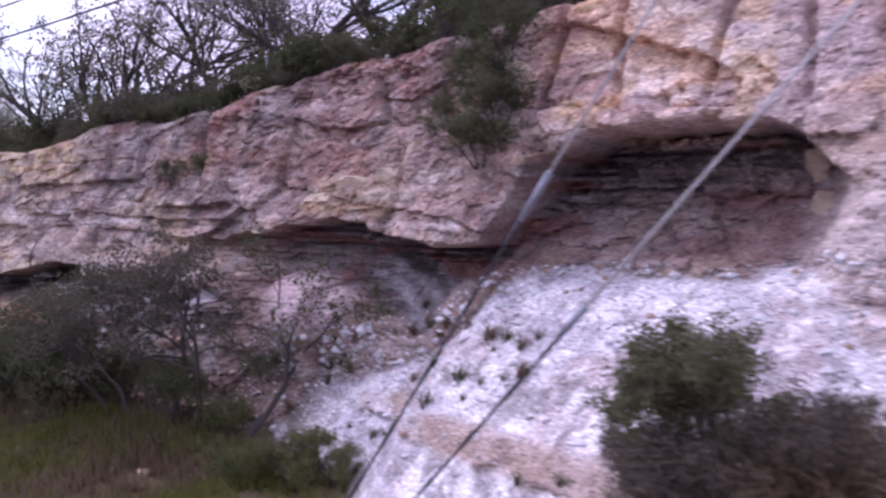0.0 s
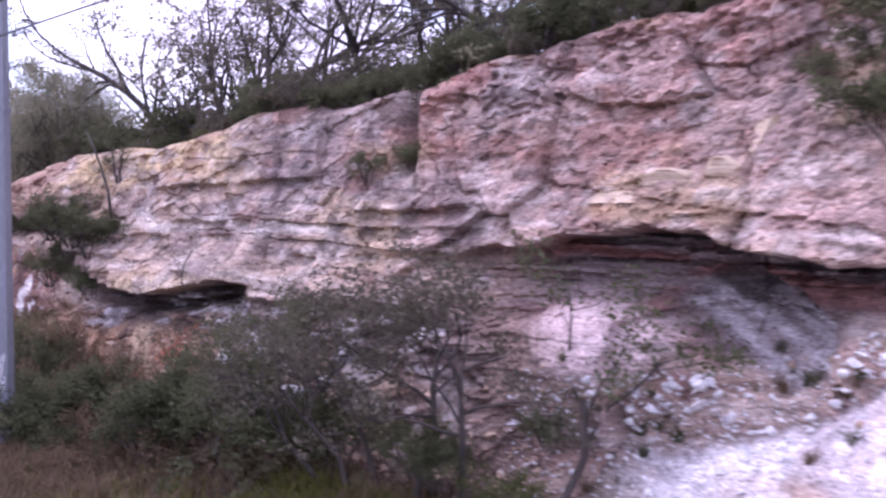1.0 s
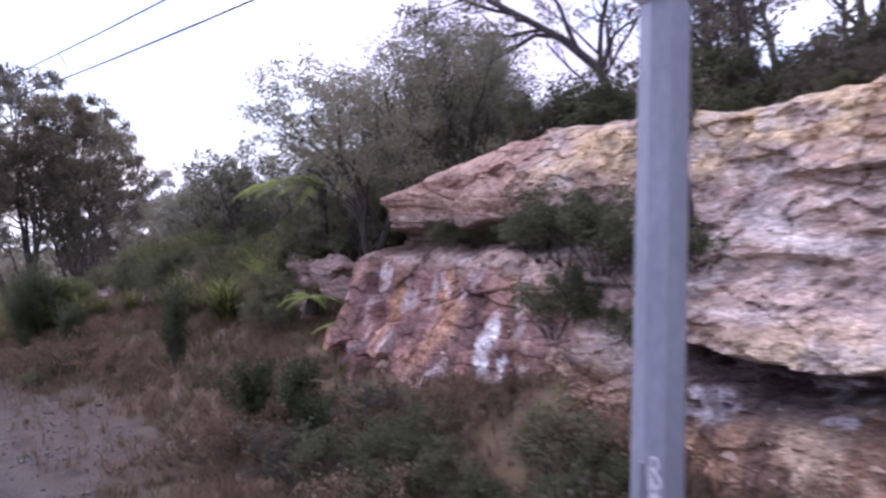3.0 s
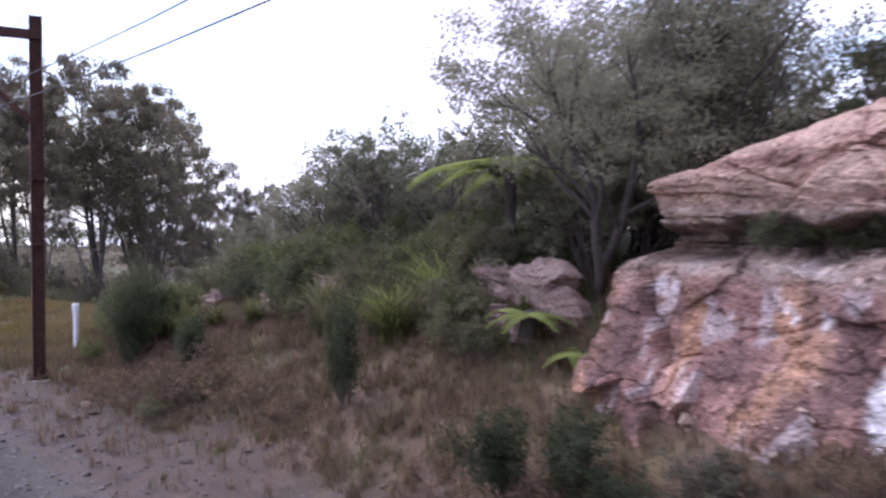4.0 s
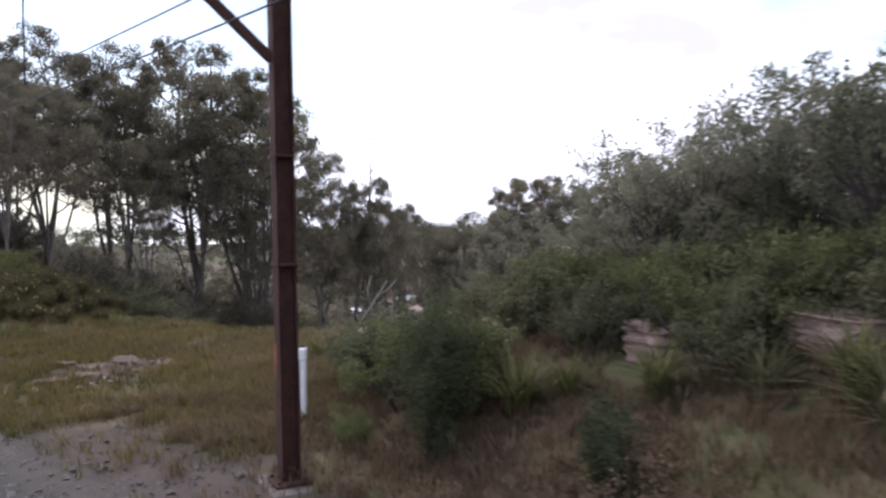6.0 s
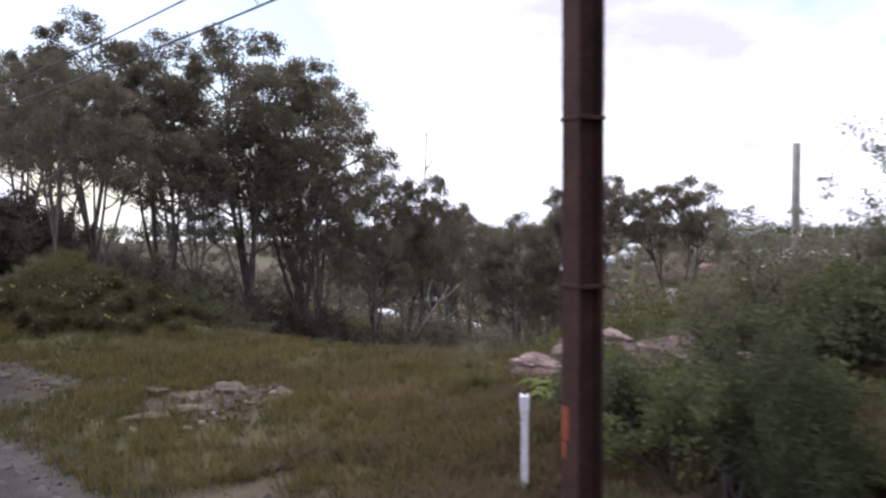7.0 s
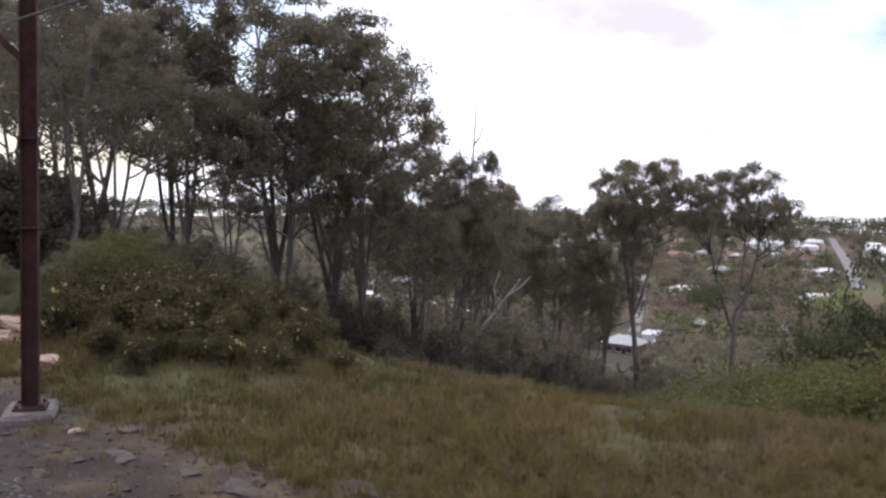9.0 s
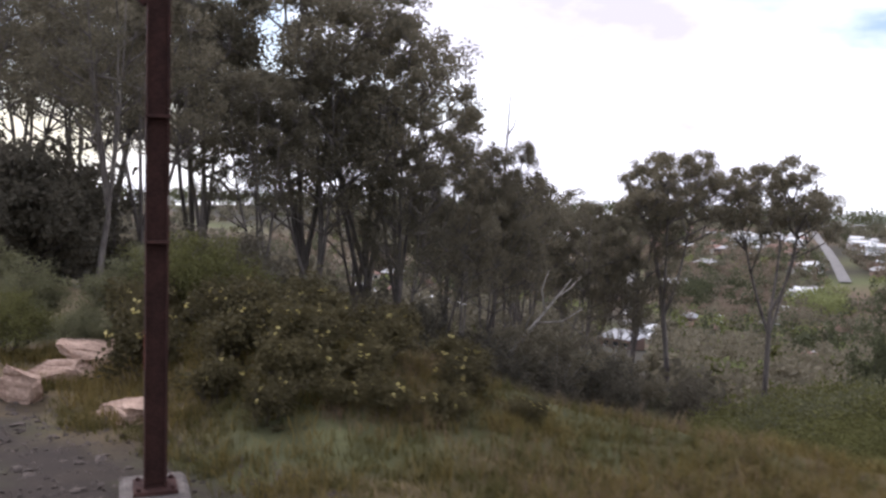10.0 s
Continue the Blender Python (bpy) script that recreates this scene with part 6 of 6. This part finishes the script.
# ---- rocks ----
def outcrop(name, label, seed, size, mat):
    r_ = np.random.default_rng(seed)
    b = bmesh.new()
    bmesh.ops.create_icosphere(b, subdivisions=5, radius=1.0)
    co = np.array([v.co[:] for v in b.verts])
    u, w = co[:, 0] * 2.2 + seed, co[:, 2] * 2.6 + co[:, 1] * 1.3
    for k in range(15):
        nrm = r_.normal(size=3)
        if k < 6:
            nrm = np.eye(3)[k % 3] * (1 if k < 3 else -1) + r_.normal(size=3) * 0.22
        nrm /= np.linalg.norm(nrm)
        over = np.clip(co @ nrm - r_.uniform(0.36, 0.66), 0, None)
        co = co - over[:, None] * nrm
    co = co * (1.75 + 0.16 * (fbm(u * 1.6, w * 1.6, seed + 1) - 0.5) + 0.12 * (fbm(u * 6, w * 7, seed + 2) - 0.5) - 0.08 * smooth(fbm(u * 0.8, w * 3.5, seed + 4), 0.55, 0.6))[:, None]
    layer = np.floor(co[:, 2] * 4.2 + 0.5 * fbm(u * 0.5, w * 0.2, seed + 5))
    co[:, :2] *= (1 + 0.22 * (hash2(layer, layer * 0, seed) - 0.5))[:, None]
    co = co * np.array(size)
    for v, c in zip(b.verts, co):
        v.co = c
    me = bpy.data.meshes.new(name)
    b.to_mesh(me); b.free()
    me.materials.append(mat)
    return tagged(new(name, me), label, "rock")


LEDGE = surface("brown_ledge_stone", (0.06, 0.045, 0.037), (0.25, 0.18, 0.14), scale=6, fine=40, rough=0.95, bump=0.5, rand=0.2)
BOULDER = surface("pinkish_boulder", (0.20, 0.125, 0.09), (0.52, 0.37, 0.28), scale=3, fine=24, rough=0.95, bump=0.5)
WEATHERED = surface("weathered_outcrop", (0.10, 0.06, 0.05), (0.46, 0.34, 0.29), scale=2.2, fine=18, rough=0.95, bump=0.6, stretch=(1, 1, 2.5), dist=0.05)
for i, (x, y, sx, sy, sz, turn) in enumerate(((-32.4, 10.75, 0.42, 0.34, 0.44, 10), (-31.6, 10.6, 0.54, 0.4, 0.52, -15), (-32.0, 10.3, 0.36, 0.3, 0.24, 40), (-30.8, 10.35, 0.4, 0.34, 0.34, 5), (-31.2, 10.0, 0.36, 0.28, 0.2, 25), (-35.4, 11.0, 0.4, 0.28, 0.22, -20), (-37.6, 10.9, 0.6, 0.3, 0.24, 15), (-36.7, 10.8, 0.34, 0.25, 0.18, 0), (-40.1, 10.9, 0.4, 0.28, 0.2, 0), (-44.3, 10.9, 0.42, 0.3, 0.24, 20),
                                              (-49.5, 11.0, 0.6, 0.26, 0.36, 20), (-48.7, 11.4, 0.66, 0.28, 0.42, 10), (-47.7, 11.5, 0.62, 0.28, 0.46, -4), (-46.8, 11.4, 0.6, 0.28, 0.46, 6), (-45.9, 11.2, 0.55, 0.28, 0.42, -8), (-67.9, 1.35, 0.5, 0.42, 0.42, 30), (-69.6, 3.0, 0.6, 0.45, 0.36, -10), (-68.8, 2.2, 0.4, 0.35, 0.3, 50),
                                              (-65.7, 2.6, 0.5, 0.4, 0.24, 0), (-43.75, 10.45, 0.5, 0.3, 0.34, 12), (-40.1, 10.5, 0.42, 0.3, 0.34, -10), (-37.5, 10.6, 0.75, 0.35, 0.4, 5))):
    ob = outcrop("rock_outcrop", "weathered sandstone outcrop half buried in the bank" if x > -60 else "pale sandstone boulder beside the line", 400 + i, (sx, sy, sz), WEATHERED if x > -60 else BOULDER)
    ob.matrix_basis = pose(x, y, ground_z(x, y) + sz * 0.35, 0, 0, turn)

# cap stones and the pale block at the cave's mouth
stones_pale = [stone_mesh("stone", np.random.default_rng(500 + i), PALE_STONE, (1, 0.8, 0.55), 2, 0.12) for i in range(6)]
stones_warm = [stone_mesh("stone", np.random.default_rng(510 + i), WARM_STONE, (1, 0.8, 0.6), 2, 0.12) for i in range(4)]
stones_dark = [stone_mesh("stone", np.random.default_rng(520 + i), CESS_STONE, (1, 0.8, 0.6), 2, 0.12) for i in range(4)]


def chips(name, label, mat, at, size, rng):
    """Many small angular fragments in one mesh."""
    base = np.array([(1, 0, 0), (-1, 0, 0), (0, 1, 0), (0, -1, 0), (0, 0, 0.6), (0, 0, -0.6)], float)
    tri = np.array([(0, 2, 4), (2, 1, 4), (1, 3, 4), (3, 0, 4), (2, 0, 5), (1, 2, 5), (3, 1, 5), (0, 3, 5)])
    n = len(at)
    v = base[None] * rng.uniform(0.5, 1.3, (n, 6, 1)) * np.array([1, 0.75, 0.8])
    a = rng.uniform(0, 6.28, n); c, s_ = np.cos(a), np.sin(a)
    tilt = rng.normal(0, 0.4, n)
    vx, vy, vz = v[..., 0] * c[:, None] - v[..., 1] * s_[:, None], v[..., 0] * s_[:, None] + v[..., 1] * c[:, None], v[..., 2]
    vz = vz + vx * tilt[:, None]
    sz = (size * rng.lognormal(0, 0.5, n))[:, None]
    v = np.stack([vx * sz, vy * sz, vz * sz], -1) + np.asarray(at)[:, None]
    g = Geo()
    g.add(v.reshape(-1, 3), (tri[None] + (np.arange(n) * 6)[:, None, None]).reshape(-1, 3))
    return tagged(put(name, g, mat, shade=False), label, "stone chips", kind="stuff")


def lay(mesh, label, x, y, z, s_, turn, tip=(0, 0), group=""):
    ob = tagged(new("stone", mesh), label, "stone", group)
    ob.matrix_basis = Matrix.LocRotScale((x, y, z), Euler((radians(tip[0]), radians(tip[1]), radians(turn))), (s_, s_, s_))
    return ob


for i in range(44):
    t_ = i / 43
    x, y = -51.2 - 2.6 * t_ + rng.normal(0, 0.12), 4.6 + 3.2 * t_ + rng.normal(0, 0.2)
    lay((stones_dark if i % 3 else stones_warm)[i % 4], "flat weathered stone sunk in the grass", x, y, ground_z(x, y) + 0.02, rng.uniform(0.07, 0.24), rng.uniform(0, 360), (rng.uniform(-12, 12), rng.uniform(-10, 10)), "ledge stones")
for i, (x, y, sx, sy, sz, turn) in enumerate(((-57.1, 3.5, 0.8, 0.35, 0.07, 20), (-56.2, 4.6, 0.7, 0.3, 0.06, 35), (-59.4, 2.6, 0.6, 0.3, 0.07, 10), (-58.2, 3.2, 0.5, 0.25, 0.06, -10), (-60.6, 3.0, 0.5, 0.3, 0.06, 40), (-53.5, 6.3, 1.0, 0.5, 0.10, 15), (-52.7, 7.1, 0.8, 0.4, 0.09, 0), (-52.5, 5.2, 0.9, 0.45, 0.09, 60), (-52.4, 4.4, 0.7, 0.4, 0.08, 80), (-53.7, 5.5, 0.7, 0.45, 0.09, 30), (-54.6, 5.0, 0.7, 0.4, 0.08, 20))):
    # off the ledge, pale brown rocks get a dark colour that holds their shade
    ledge = x > -55
    ob = outcrop("flat_rock", "flat brown sandstone slab at the grass edge" if ledge else "flat brown rock, coloured dark for shade, flush with the bare soil", 470 + i, (sx * 0.6, sy * 0.6, sz), LEDGE if ledge else CESS_STONE)
    ob.matrix_basis = pose(x, y, ground_z(x, y) + (0.02 if ledge else -0.015), 0, 0, turn)
n = 1500
px, py = rng.normal(-53.1, 0.9, n), rng.normal(6.6, 0.8, n)
chips("ledge_chips", "broken weathered stone around the ledge", LEDGE, np.stack([px, py, terrain(px, py)], 1), 0.04, rng)
CREAM = surface("cream_sandstone", (0.40, 0.29, 0.20), (0.64, 0.52, 0.40), scale=4, fine=30, rough=0.92, bump=0.5)
for i, (x, z, sx, sy, sz, turn) in enumerate(((-11.35, 4.12, 0.26, 0.22, 0.2, 0), (-11.05, 4.42, 0.16, 0.2, 0.26, 30), (-11.95, 4.0, 0.42, 0.25, 0.16, 10), (-12.5, 3.78, 0.3, 0.22, 0.14, -10), (-5.5, 4.05, 0.24, 0.22, 0.45, 20), (-5.35, 3.6, 0.2, 0.2, 0.3, 0), (-9.4, 5.5, 0.3, 0.2, 0.2, 0))):
    x, y, z = face_spot(x, z + 0.05, 0.0)
    outcrop("lodged_block", "cream sandstone block wedged in the rock face", 440 + i, (sx * 0.85, sy * 0.85, sz * 0.85), CREAM).matrix_basis = pose(x, y + 0.12, z, 0, 0, turn)
for x, z, s_, warm in ((-11.4, 1.85, 0.22, 0), (-18.7, 1.4, 0.4, 0), (-17.2, 1.1, 0.45, 0), (-18.0, 1.6, 0.3, 0), (-16.7, 1.3, 0.3, 0),
                       (-16.3, 1.7, 0.5, 0), (-15.3, 1.4, 0.45, 1)):
    x, y, z = face_spot(x, z, 0.05)
    lay((stones_warm if warm else stones_pale)[int(s_ * 100) % 4], "pale sandstone block lodged in the rock face", x, y, z, s_, 40 * x, group="lodged blocks")
for i in range(170):
    x = rng.uniform(-12.8, -3.6)
    fl = float(np.interp(x, FLOOR_X, FLOOR_Z))
    z = fl - abs(rng.normal(0, 0.45)) if i % 3 else rng.uniform(0.2, 2.4)
    z = max(0.1, min(z, fl - 0.05))
    x, y, z = face_spot(x, z, 0.0)
    mesh = stones_pale[i % 6] if i % 5 else stones_warm[i % 4]
    lay(mesh, "pale broken stone lying on scree", x, y, z, rng.uniform(0.05, 0.2) * (1.4 if i % 17 == 0 else 1), rng.uniform(0, 360), (rng.uniform(-25, 25), rng.uniform(-25, 25)), "scree stones")
for i in range(70):
    x = rng.uniform(-70, -10)
    y = float(track_y(x)) + rng.uniform(4.2, 5.9)
    lay((stones_warm if i % 5 == 0 else stones_dark)[i % 4], "loose weathered stone beside the line", x, y, ground_z(x, y), rng.uniform(0.08, 0.34), rng.uniform(0, 360), (rng.uniform(-15, 15), 0), "line-side stones")


n = 5200
px = rng.uniform(-13.6, 3, n)
pz = np.minimum(np.interp(px, FLOOR_X, FLOOR_Z) - np.abs(rng.normal(0, 1.0, n)), 3.1)
pz = np.clip(pz, -0.1, None)
py = cliff_face(px, pz)[0]
chips("scree_chips", "pale angular stone chips on the scree slope", PALE_STONE, np.stack([px, py - 0.01, pz], 1), 0.026, rng)
n = 3000
px = rng.uniform(-28, -13, n)
pz = np.abs(rng.normal(0.3, 0.7, n))
py = cliff_face(px, pz)[0]
chips("rubble_chips", "broken rubble at the foot of the rock face", WARM_STONE, np.stack([px, py - 0.02, pz], 1), 0.035, rng)
n = 6500
px = rng.uniform(-76, -54, n)
py = track_y(px) + rng.uniform(3.6, 6.9, n)
chips("cess_rubble", "dark broken stone on bare soil beside the line", CESS_STONE, np.stack([px, py, terrain(px, py)], 1), 0.032, rng)
n = 2600
px = rng.uniform(-48, -29, n)
py = track_y(px) + rng.uniform(3.8, 6.4, n)
chips("bank_rubble", "brown broken stone on dark soil below the bank", CESS_STONE, np.stack([px, py, terrain(px, py)], 1), 0.03, rng)
n = 14000
px = rng.uniform(-75, 0, n)
py = track_y(px) + rng.uniform(1.6, 3.9, n)
chips("ballast", "grey crushed stone ballast beside the line", DARK_STONE, np.stack([px, py, terrain(px, py)], 1), 0.03, rng)

# ---- the valley and the town ----
def polar(az, d):
    """A place d metres off, az degrees round from +y towards -x."""
    return -45 - d * math.sin(radians(az)), d * math.cos(radians(az))


ASPHALT = surface("worn_asphalt", (0.17, 0.158, 0.145), (0.27, 0.25, 0.23), scale=0.3, fine=3, rough=0.9, bump=0.05)
WALLS = [surface("house_wall_" + n_, a, b, scale=0.6, fine=5, rough=0.9, bump=0.05) for n_, a, b in (("cream", (0.5, 0.46, 0.38), (0.62, 0.58, 0.5)), ("brick", (0.20, 0.13, 0.10), (0.30, 0.20, 0.16)), ("white", (0.66, 0.66, 0.66), (0.8, 0.8, 0.8)))]
ROOFS = [surface("house_roof_" + n_, a, b, scale=0.8, fine=6, rough=0.8, bump=0.1) for n_, a, b in (("tile", (0.20, 0.11, 0.085), (0.30, 0.18, 0.14)), ("iron", (0.34, 0.335, 0.33), (0.5, 0.49, 0.48)), ("white", (0.62, 0.61, 0.59), (0.78, 0.77, 0.74)))]
PANE = surface("dark_window", (0.02, 0.025, 0.03), (0.05, 0.055, 0.06), scale=1, fine=4, rough=0.15, bump=0, spec=0.5)


def make_house(kind):
    w, d, h = ((13, 8.5, 3.0), (10.5, 9.5, 3.2), (15, 8, 5.4))[kind]
    ob = thing("house", ("cream weatherboard house with a red tiled roof", "brick house with a pale iron roof", "two-storey white house with a pale roof")[kind], "house", "houses in the valley")
    part("wall", box(w, d, h + 2.5, (0, 0, -2.5), 0), WALLS[kind], ob)
    b = bmesh.new()
    e, r = 0.6, 2.1
    v = [b.verts.new(c) for c in ((-w / 2 - e, -d / 2 - e, h), (w / 2 + e, -d / 2 - e, h), (w / 2 + e, d / 2 + e, h), (-w / 2 - e, d / 2 + e, h), (-w / 2 + d * 0.3, 0, h + r), (w / 2 - d * 0.3, 0, h + r))]
    for f_ in ((0, 1, 5, 4), (1, 2, 5), (2, 3, 4, 5), (3, 0, 4), (3, 2, 1, 0)):
        b.faces.new([v[i] for i in f_])
    roof = part("roof", b, ROOFS[kind], ob)
    for k in range(3):
        win = part("window", box(1.6, 0.1, 1.2, ((k - 1) * w * 0.3, -d / 2 - 0.03, 1.0), 0.01), PANE, ob)
        part("sill", box(1.9, 0.2, 0.12, ((k - 1) * w * 0.3, -d / 2 - 0.06, 0.86), 0.01), WALLS[2], win)
    part("door", box(1.0, 0.1, 2.1, (w * 0.15, -d / 2 - 0.03, 0.0), 0.01), PANE, ob)
    part("chimney", box(0.8, 0.8, 1.6, (w * 0.2, 0.8, h + 1.0), 0.02), WALLS[1], roof)
    return Stock(ob)


ra, rb = np.array([-222.0, 193.0]), np.array([-372.0, 369.0])
rd = (rb - ra) / np.linalg.norm(rb - ra)
rn = np.array([-rd[1], rd[0]])
fa, fb = np.array(polar(28.6, 470)), np.array(polar(30.2, 840))
fn = np.array([-(fb - fa)[1], (fb - fa)[0]]) / np.linalg.norm(fb - fa)


def off_roads(x, y):
    return abs((x - ra[0]) * rn[0] + (y - ra[1]) * rn[1]) > 13 and abs((x - fa[0]) * fn[0] + (y - fa[1]) * fn[1]) > 14


houses = [make_house(k) for k in range(3)]
hr = np.random.default_rng(77)
for i in range(120):
    if i < 40:
        az, d = hr.uniform(25, 62), hr.uniform(190, 470)
    else:
        az, d = hr.uniform(24, 52), hr.uniform(480, 760)
    x, y = polar(az, d)
    if off_roads(x, y):
        houses[(0, 1, 2, 0, 1)[i % 5]].set(x, y, ground_z(x, y), hr.uniform(-40, 40) + 45, hr.uniform(0.75, 1.1))
for i in range(24):
    x, y = polar(hr.uniform(26.5, 36.5), hr.uniform(560, 720))
    if off_roads(x, y):
        houses[(2, 2, 1, 0)[i % 4]].set(x, y, ground_z(x, y) + 0.8, hr.uniform(-20, 20) + 30, hr.uniform(0.6, 0.9))
houses[2].set(-217.5, 200.5, ground_z(-217.5, 200.5), 38, 0.62)

# the tiny houses at x -172 and -180 stand in for white cars
for x, y, k, turn, size in ((-184, 149, 1, 20, 0.8), (-226.7, 243, 1, 30, 0.6), (-172, 218, 2, 15, 0.42), (-180, 226, 0, 60, 0.4), (-206, 190, 2, 60, 0.4), (-240, 262, 2, 20, 0.5), (-250, 250, 0, 50, 0.5), (-233, 300, 2, 40, 0.6)):
    houses[k].set(x, y, ground_z(x, y), turn, size)

ts = np.linspace(0, 1, 60)
RX = (ra[0] + (rb - ra)[0] * ts)[:, None] + rn[0] * np.linspace(-2.0, 2.0, 5)[None]
RY = (ra[1] + (rb - ra)[1] * ts)[:, None] + rn[1] * np.linspace(-2.0, 2.0, 5)[None]
g = sheet(RX, RY, terrain(RX, RY) + 0.35)
tagged(put("road", g, ASPHALT), "straight pale suburban street down the far slope", "road", kind="structure")
FX = (fa[0] + (fb - fa)[0] * ts)[:, None] + fn[0] * np.linspace(-3, 3, 5)[None]
FY = (fa[1] + (fb - fa)[1] * ts)[:, None] + fn[1] * np.linspace(-3, 3, 5)[None]
tagged(put("road", sheet(FX, FY, terrain(FX, FY) + 0.6), ASPHALT), "pale road climbing the far hillside between houses", "road", kind="structure")


def woods(name, label, n, az0, az1, d0, d1, mat, seed, quads=56, tall=(5, 11), tight=None, leaf=0.7, wide=0.42, clear=True):
    """Far trees in one mesh: each a lumpy crown of many leaf sprays over a short trunk."""
    r_ = np.random.default_rng(seed)
    az, d = np.radians(r_.uniform(az0, az1, n)), d0 + (d1 - d0) * r_.uniform(0, 1, n) ** 0.8
    x, y = -45 - d * np.sin(az), d * np.cos(az)
    keep = (np.abs((x - ra[0]) * rn[0] + (y - ra[1]) * rn[1]) > 7) | ((x - ra[0]) * rd[0] + (y - ra[1]) * rd[1] > 235)
    keep &= (np.abs((x - fa[0]) * fn[0] + (y - fa[1]) * fn[1]) > 8) | (d < 400) | (d > 850)
    if clear:
        keep &= ~((np.degrees(az) > 40.6) & (np.degrees(az) < 43.8) & (d > 150) & (d < 300))
    keep &= ~((np.degrees(az) > 26) & (np.degrees(az) < 37) & (d > 560) & (d < 800) & (hash2(np.floor(x), np.floor(y), 5) > 0.5))
    keep &= fbm(x / 45, y / 45, seed) > (0.38 if tight is None else tight)
    x, y = x[keep], y[keep]
    m = len(x)
    h = r_.uniform(*tall, m)
    z = terrain(x, y)
    g = Geo()
    puffs = 9
    dirs = r_.normal(size=(m, puffs, 3)); dirs /= np.linalg.norm(dirs, axis=2)[..., None]
    c = dirs * np.array([wide, wide, 0.36]) * 0.62 * h[:, None, None] + np.stack([x, y, z + h * 0.6], 1)[:, None]
    k = quads // puffs
    off_ = r_.normal(size=(m, puffs, k, 3)); off_ /= np.linalg.norm(off_, axis=3)[..., None]
    p = c[:, :, None] + off_ * r_.uniform(0.55, 1.0, (m, puffs, k, 1)) * np.array([wide, wide, 0.34]) * 0.5 * h[:, None, None, None]
    leaves(g, p.reshape(-1, 3), leaf, r_, 0.42, 0.1)
    return tagged(put(name, g, mat), label, "woods", kind="stuff")


# far woods: the valley's haze is put into a paler leaf colour
LEAF_FAR_HAZE = foliage("hazed_far_grey_green_leaves", (0.10, 0.094, 0.064), (0.27, 0.242, 0.17), 0.5)
BARE_TWIGS = foliage("bare_brown_twigs", (0.14, 0.108, 0.08), (0.34, 0.265, 0.195), 0.4)
PALE_GREEN = foliage("pale_green_leaves", (0.11, 0.13, 0.05), (0.30, 0.31, 0.13), 0.4)
woods("valley_woods", "dark bushland filling the valley below the line", 1100, 40, 84, 70, 250, LEAF_CROWN, 601, quads=180, tall=(4, 9), tight=0.33, leaf=0.8)
woods("valley_thicket", "olive thickets between the gums in the valley", 900, 22, 80, 75, 300, LEAF_SLOPE, 605, quads=120, tall=(2.5, 6), tight=0.40, leaf=0.9)
woods("valley_scrub", "low brown-green scrub on the valley floor", 900, 36, 70, 70, 260, LEAF_CROWN, 610, quads=72, tall=(1.0, 2.4), tight=0.3, leaf=0.45, wide=0.6, clear=False)
woods("slope_trees", "mixed light green trees on the near valley side", 260, 20, 42, 100, 330, PALE_GREEN, 608, quads=150, tall=(3.5, 8), tight=0.46, leaf=0.8)
woods("slope_dark_trees", "dark trees on the near valley side", 340, 18, 44, 90, 330, LEAF_CROWN, 609, quads=150, tall=(5, 10), tight=0.40, leaf=0.8)
woods("far_woods", "distant dark woods among the houses", 3600, 20, 88, 240, 950, LEAF_FAR_HAZE, 602, quads=54, tall=(4, 9), tight=0.40, leaf=1.5)
woods("bare_trees", "leafless brown deciduous trees on the far slope", 900, 22, 66, 260, 620, BARE_TWIGS, 606, quads=90, tall=(5, 10), tight=0.5, leaf=0.95)
woods("bare_grove", "brown leafless grove across the valley", 520, 32, 44, 330, 560, BARE_TWIGS, 611, quads=90, tall=(5, 9), tight=0.40, leaf=0.95)
woods("far_evergreens", "broad dark evergreen trees among the far houses", 420, 24, 66, 250, 640, LEAF_CROWN, 615, quads=108, tall=(7, 14), tight=0.44, leaf=1.1)
woods("garden_trees", "bright green garden trees in the suburb", 420, 24, 62, 200, 560, PALE_GREEN, 603, quads=90, tall=(4, 8), tight=0.44, leaf=1.0)
woods("willow_clump", "pale green willows on the valley floor", 26, 29.2, 32, 330, 390, PALE_GREEN, 612, quads=260, tall=(8, 13), tight=0.0, leaf=0.9, wide=0.5)
woods("dark_clump", "dark evergreen clump on the valley floor", 34, 35, 38.5, 340, 420, LEAF_DARK, 613, quads=220, tall=(8, 14), tight=0.0, leaf=0.9)
woods("far_conifers", "tall dark conifers among far gardens", 520, 22, 66, 200, 800, LEAF_DARK, 607, quads=90, tall=(9, 16), tight=0.40, leaf=0.9, wide=0.2)
woods("ridge_woods", "dark wooded skyline of the far ridge", 1800, 18, 90, 850, 1010, LEAF_DARK, 604, quads=36, tall=(14, 24), tight=0.2, leaf=1.6)
woods("ridge_slope", "dark woods below the far skyline", 700, 18, 60, 730, 880, LEAF_FAR_HAZE, 614, quads=54, tall=(7, 14), tight=0.3, leaf=1.6)
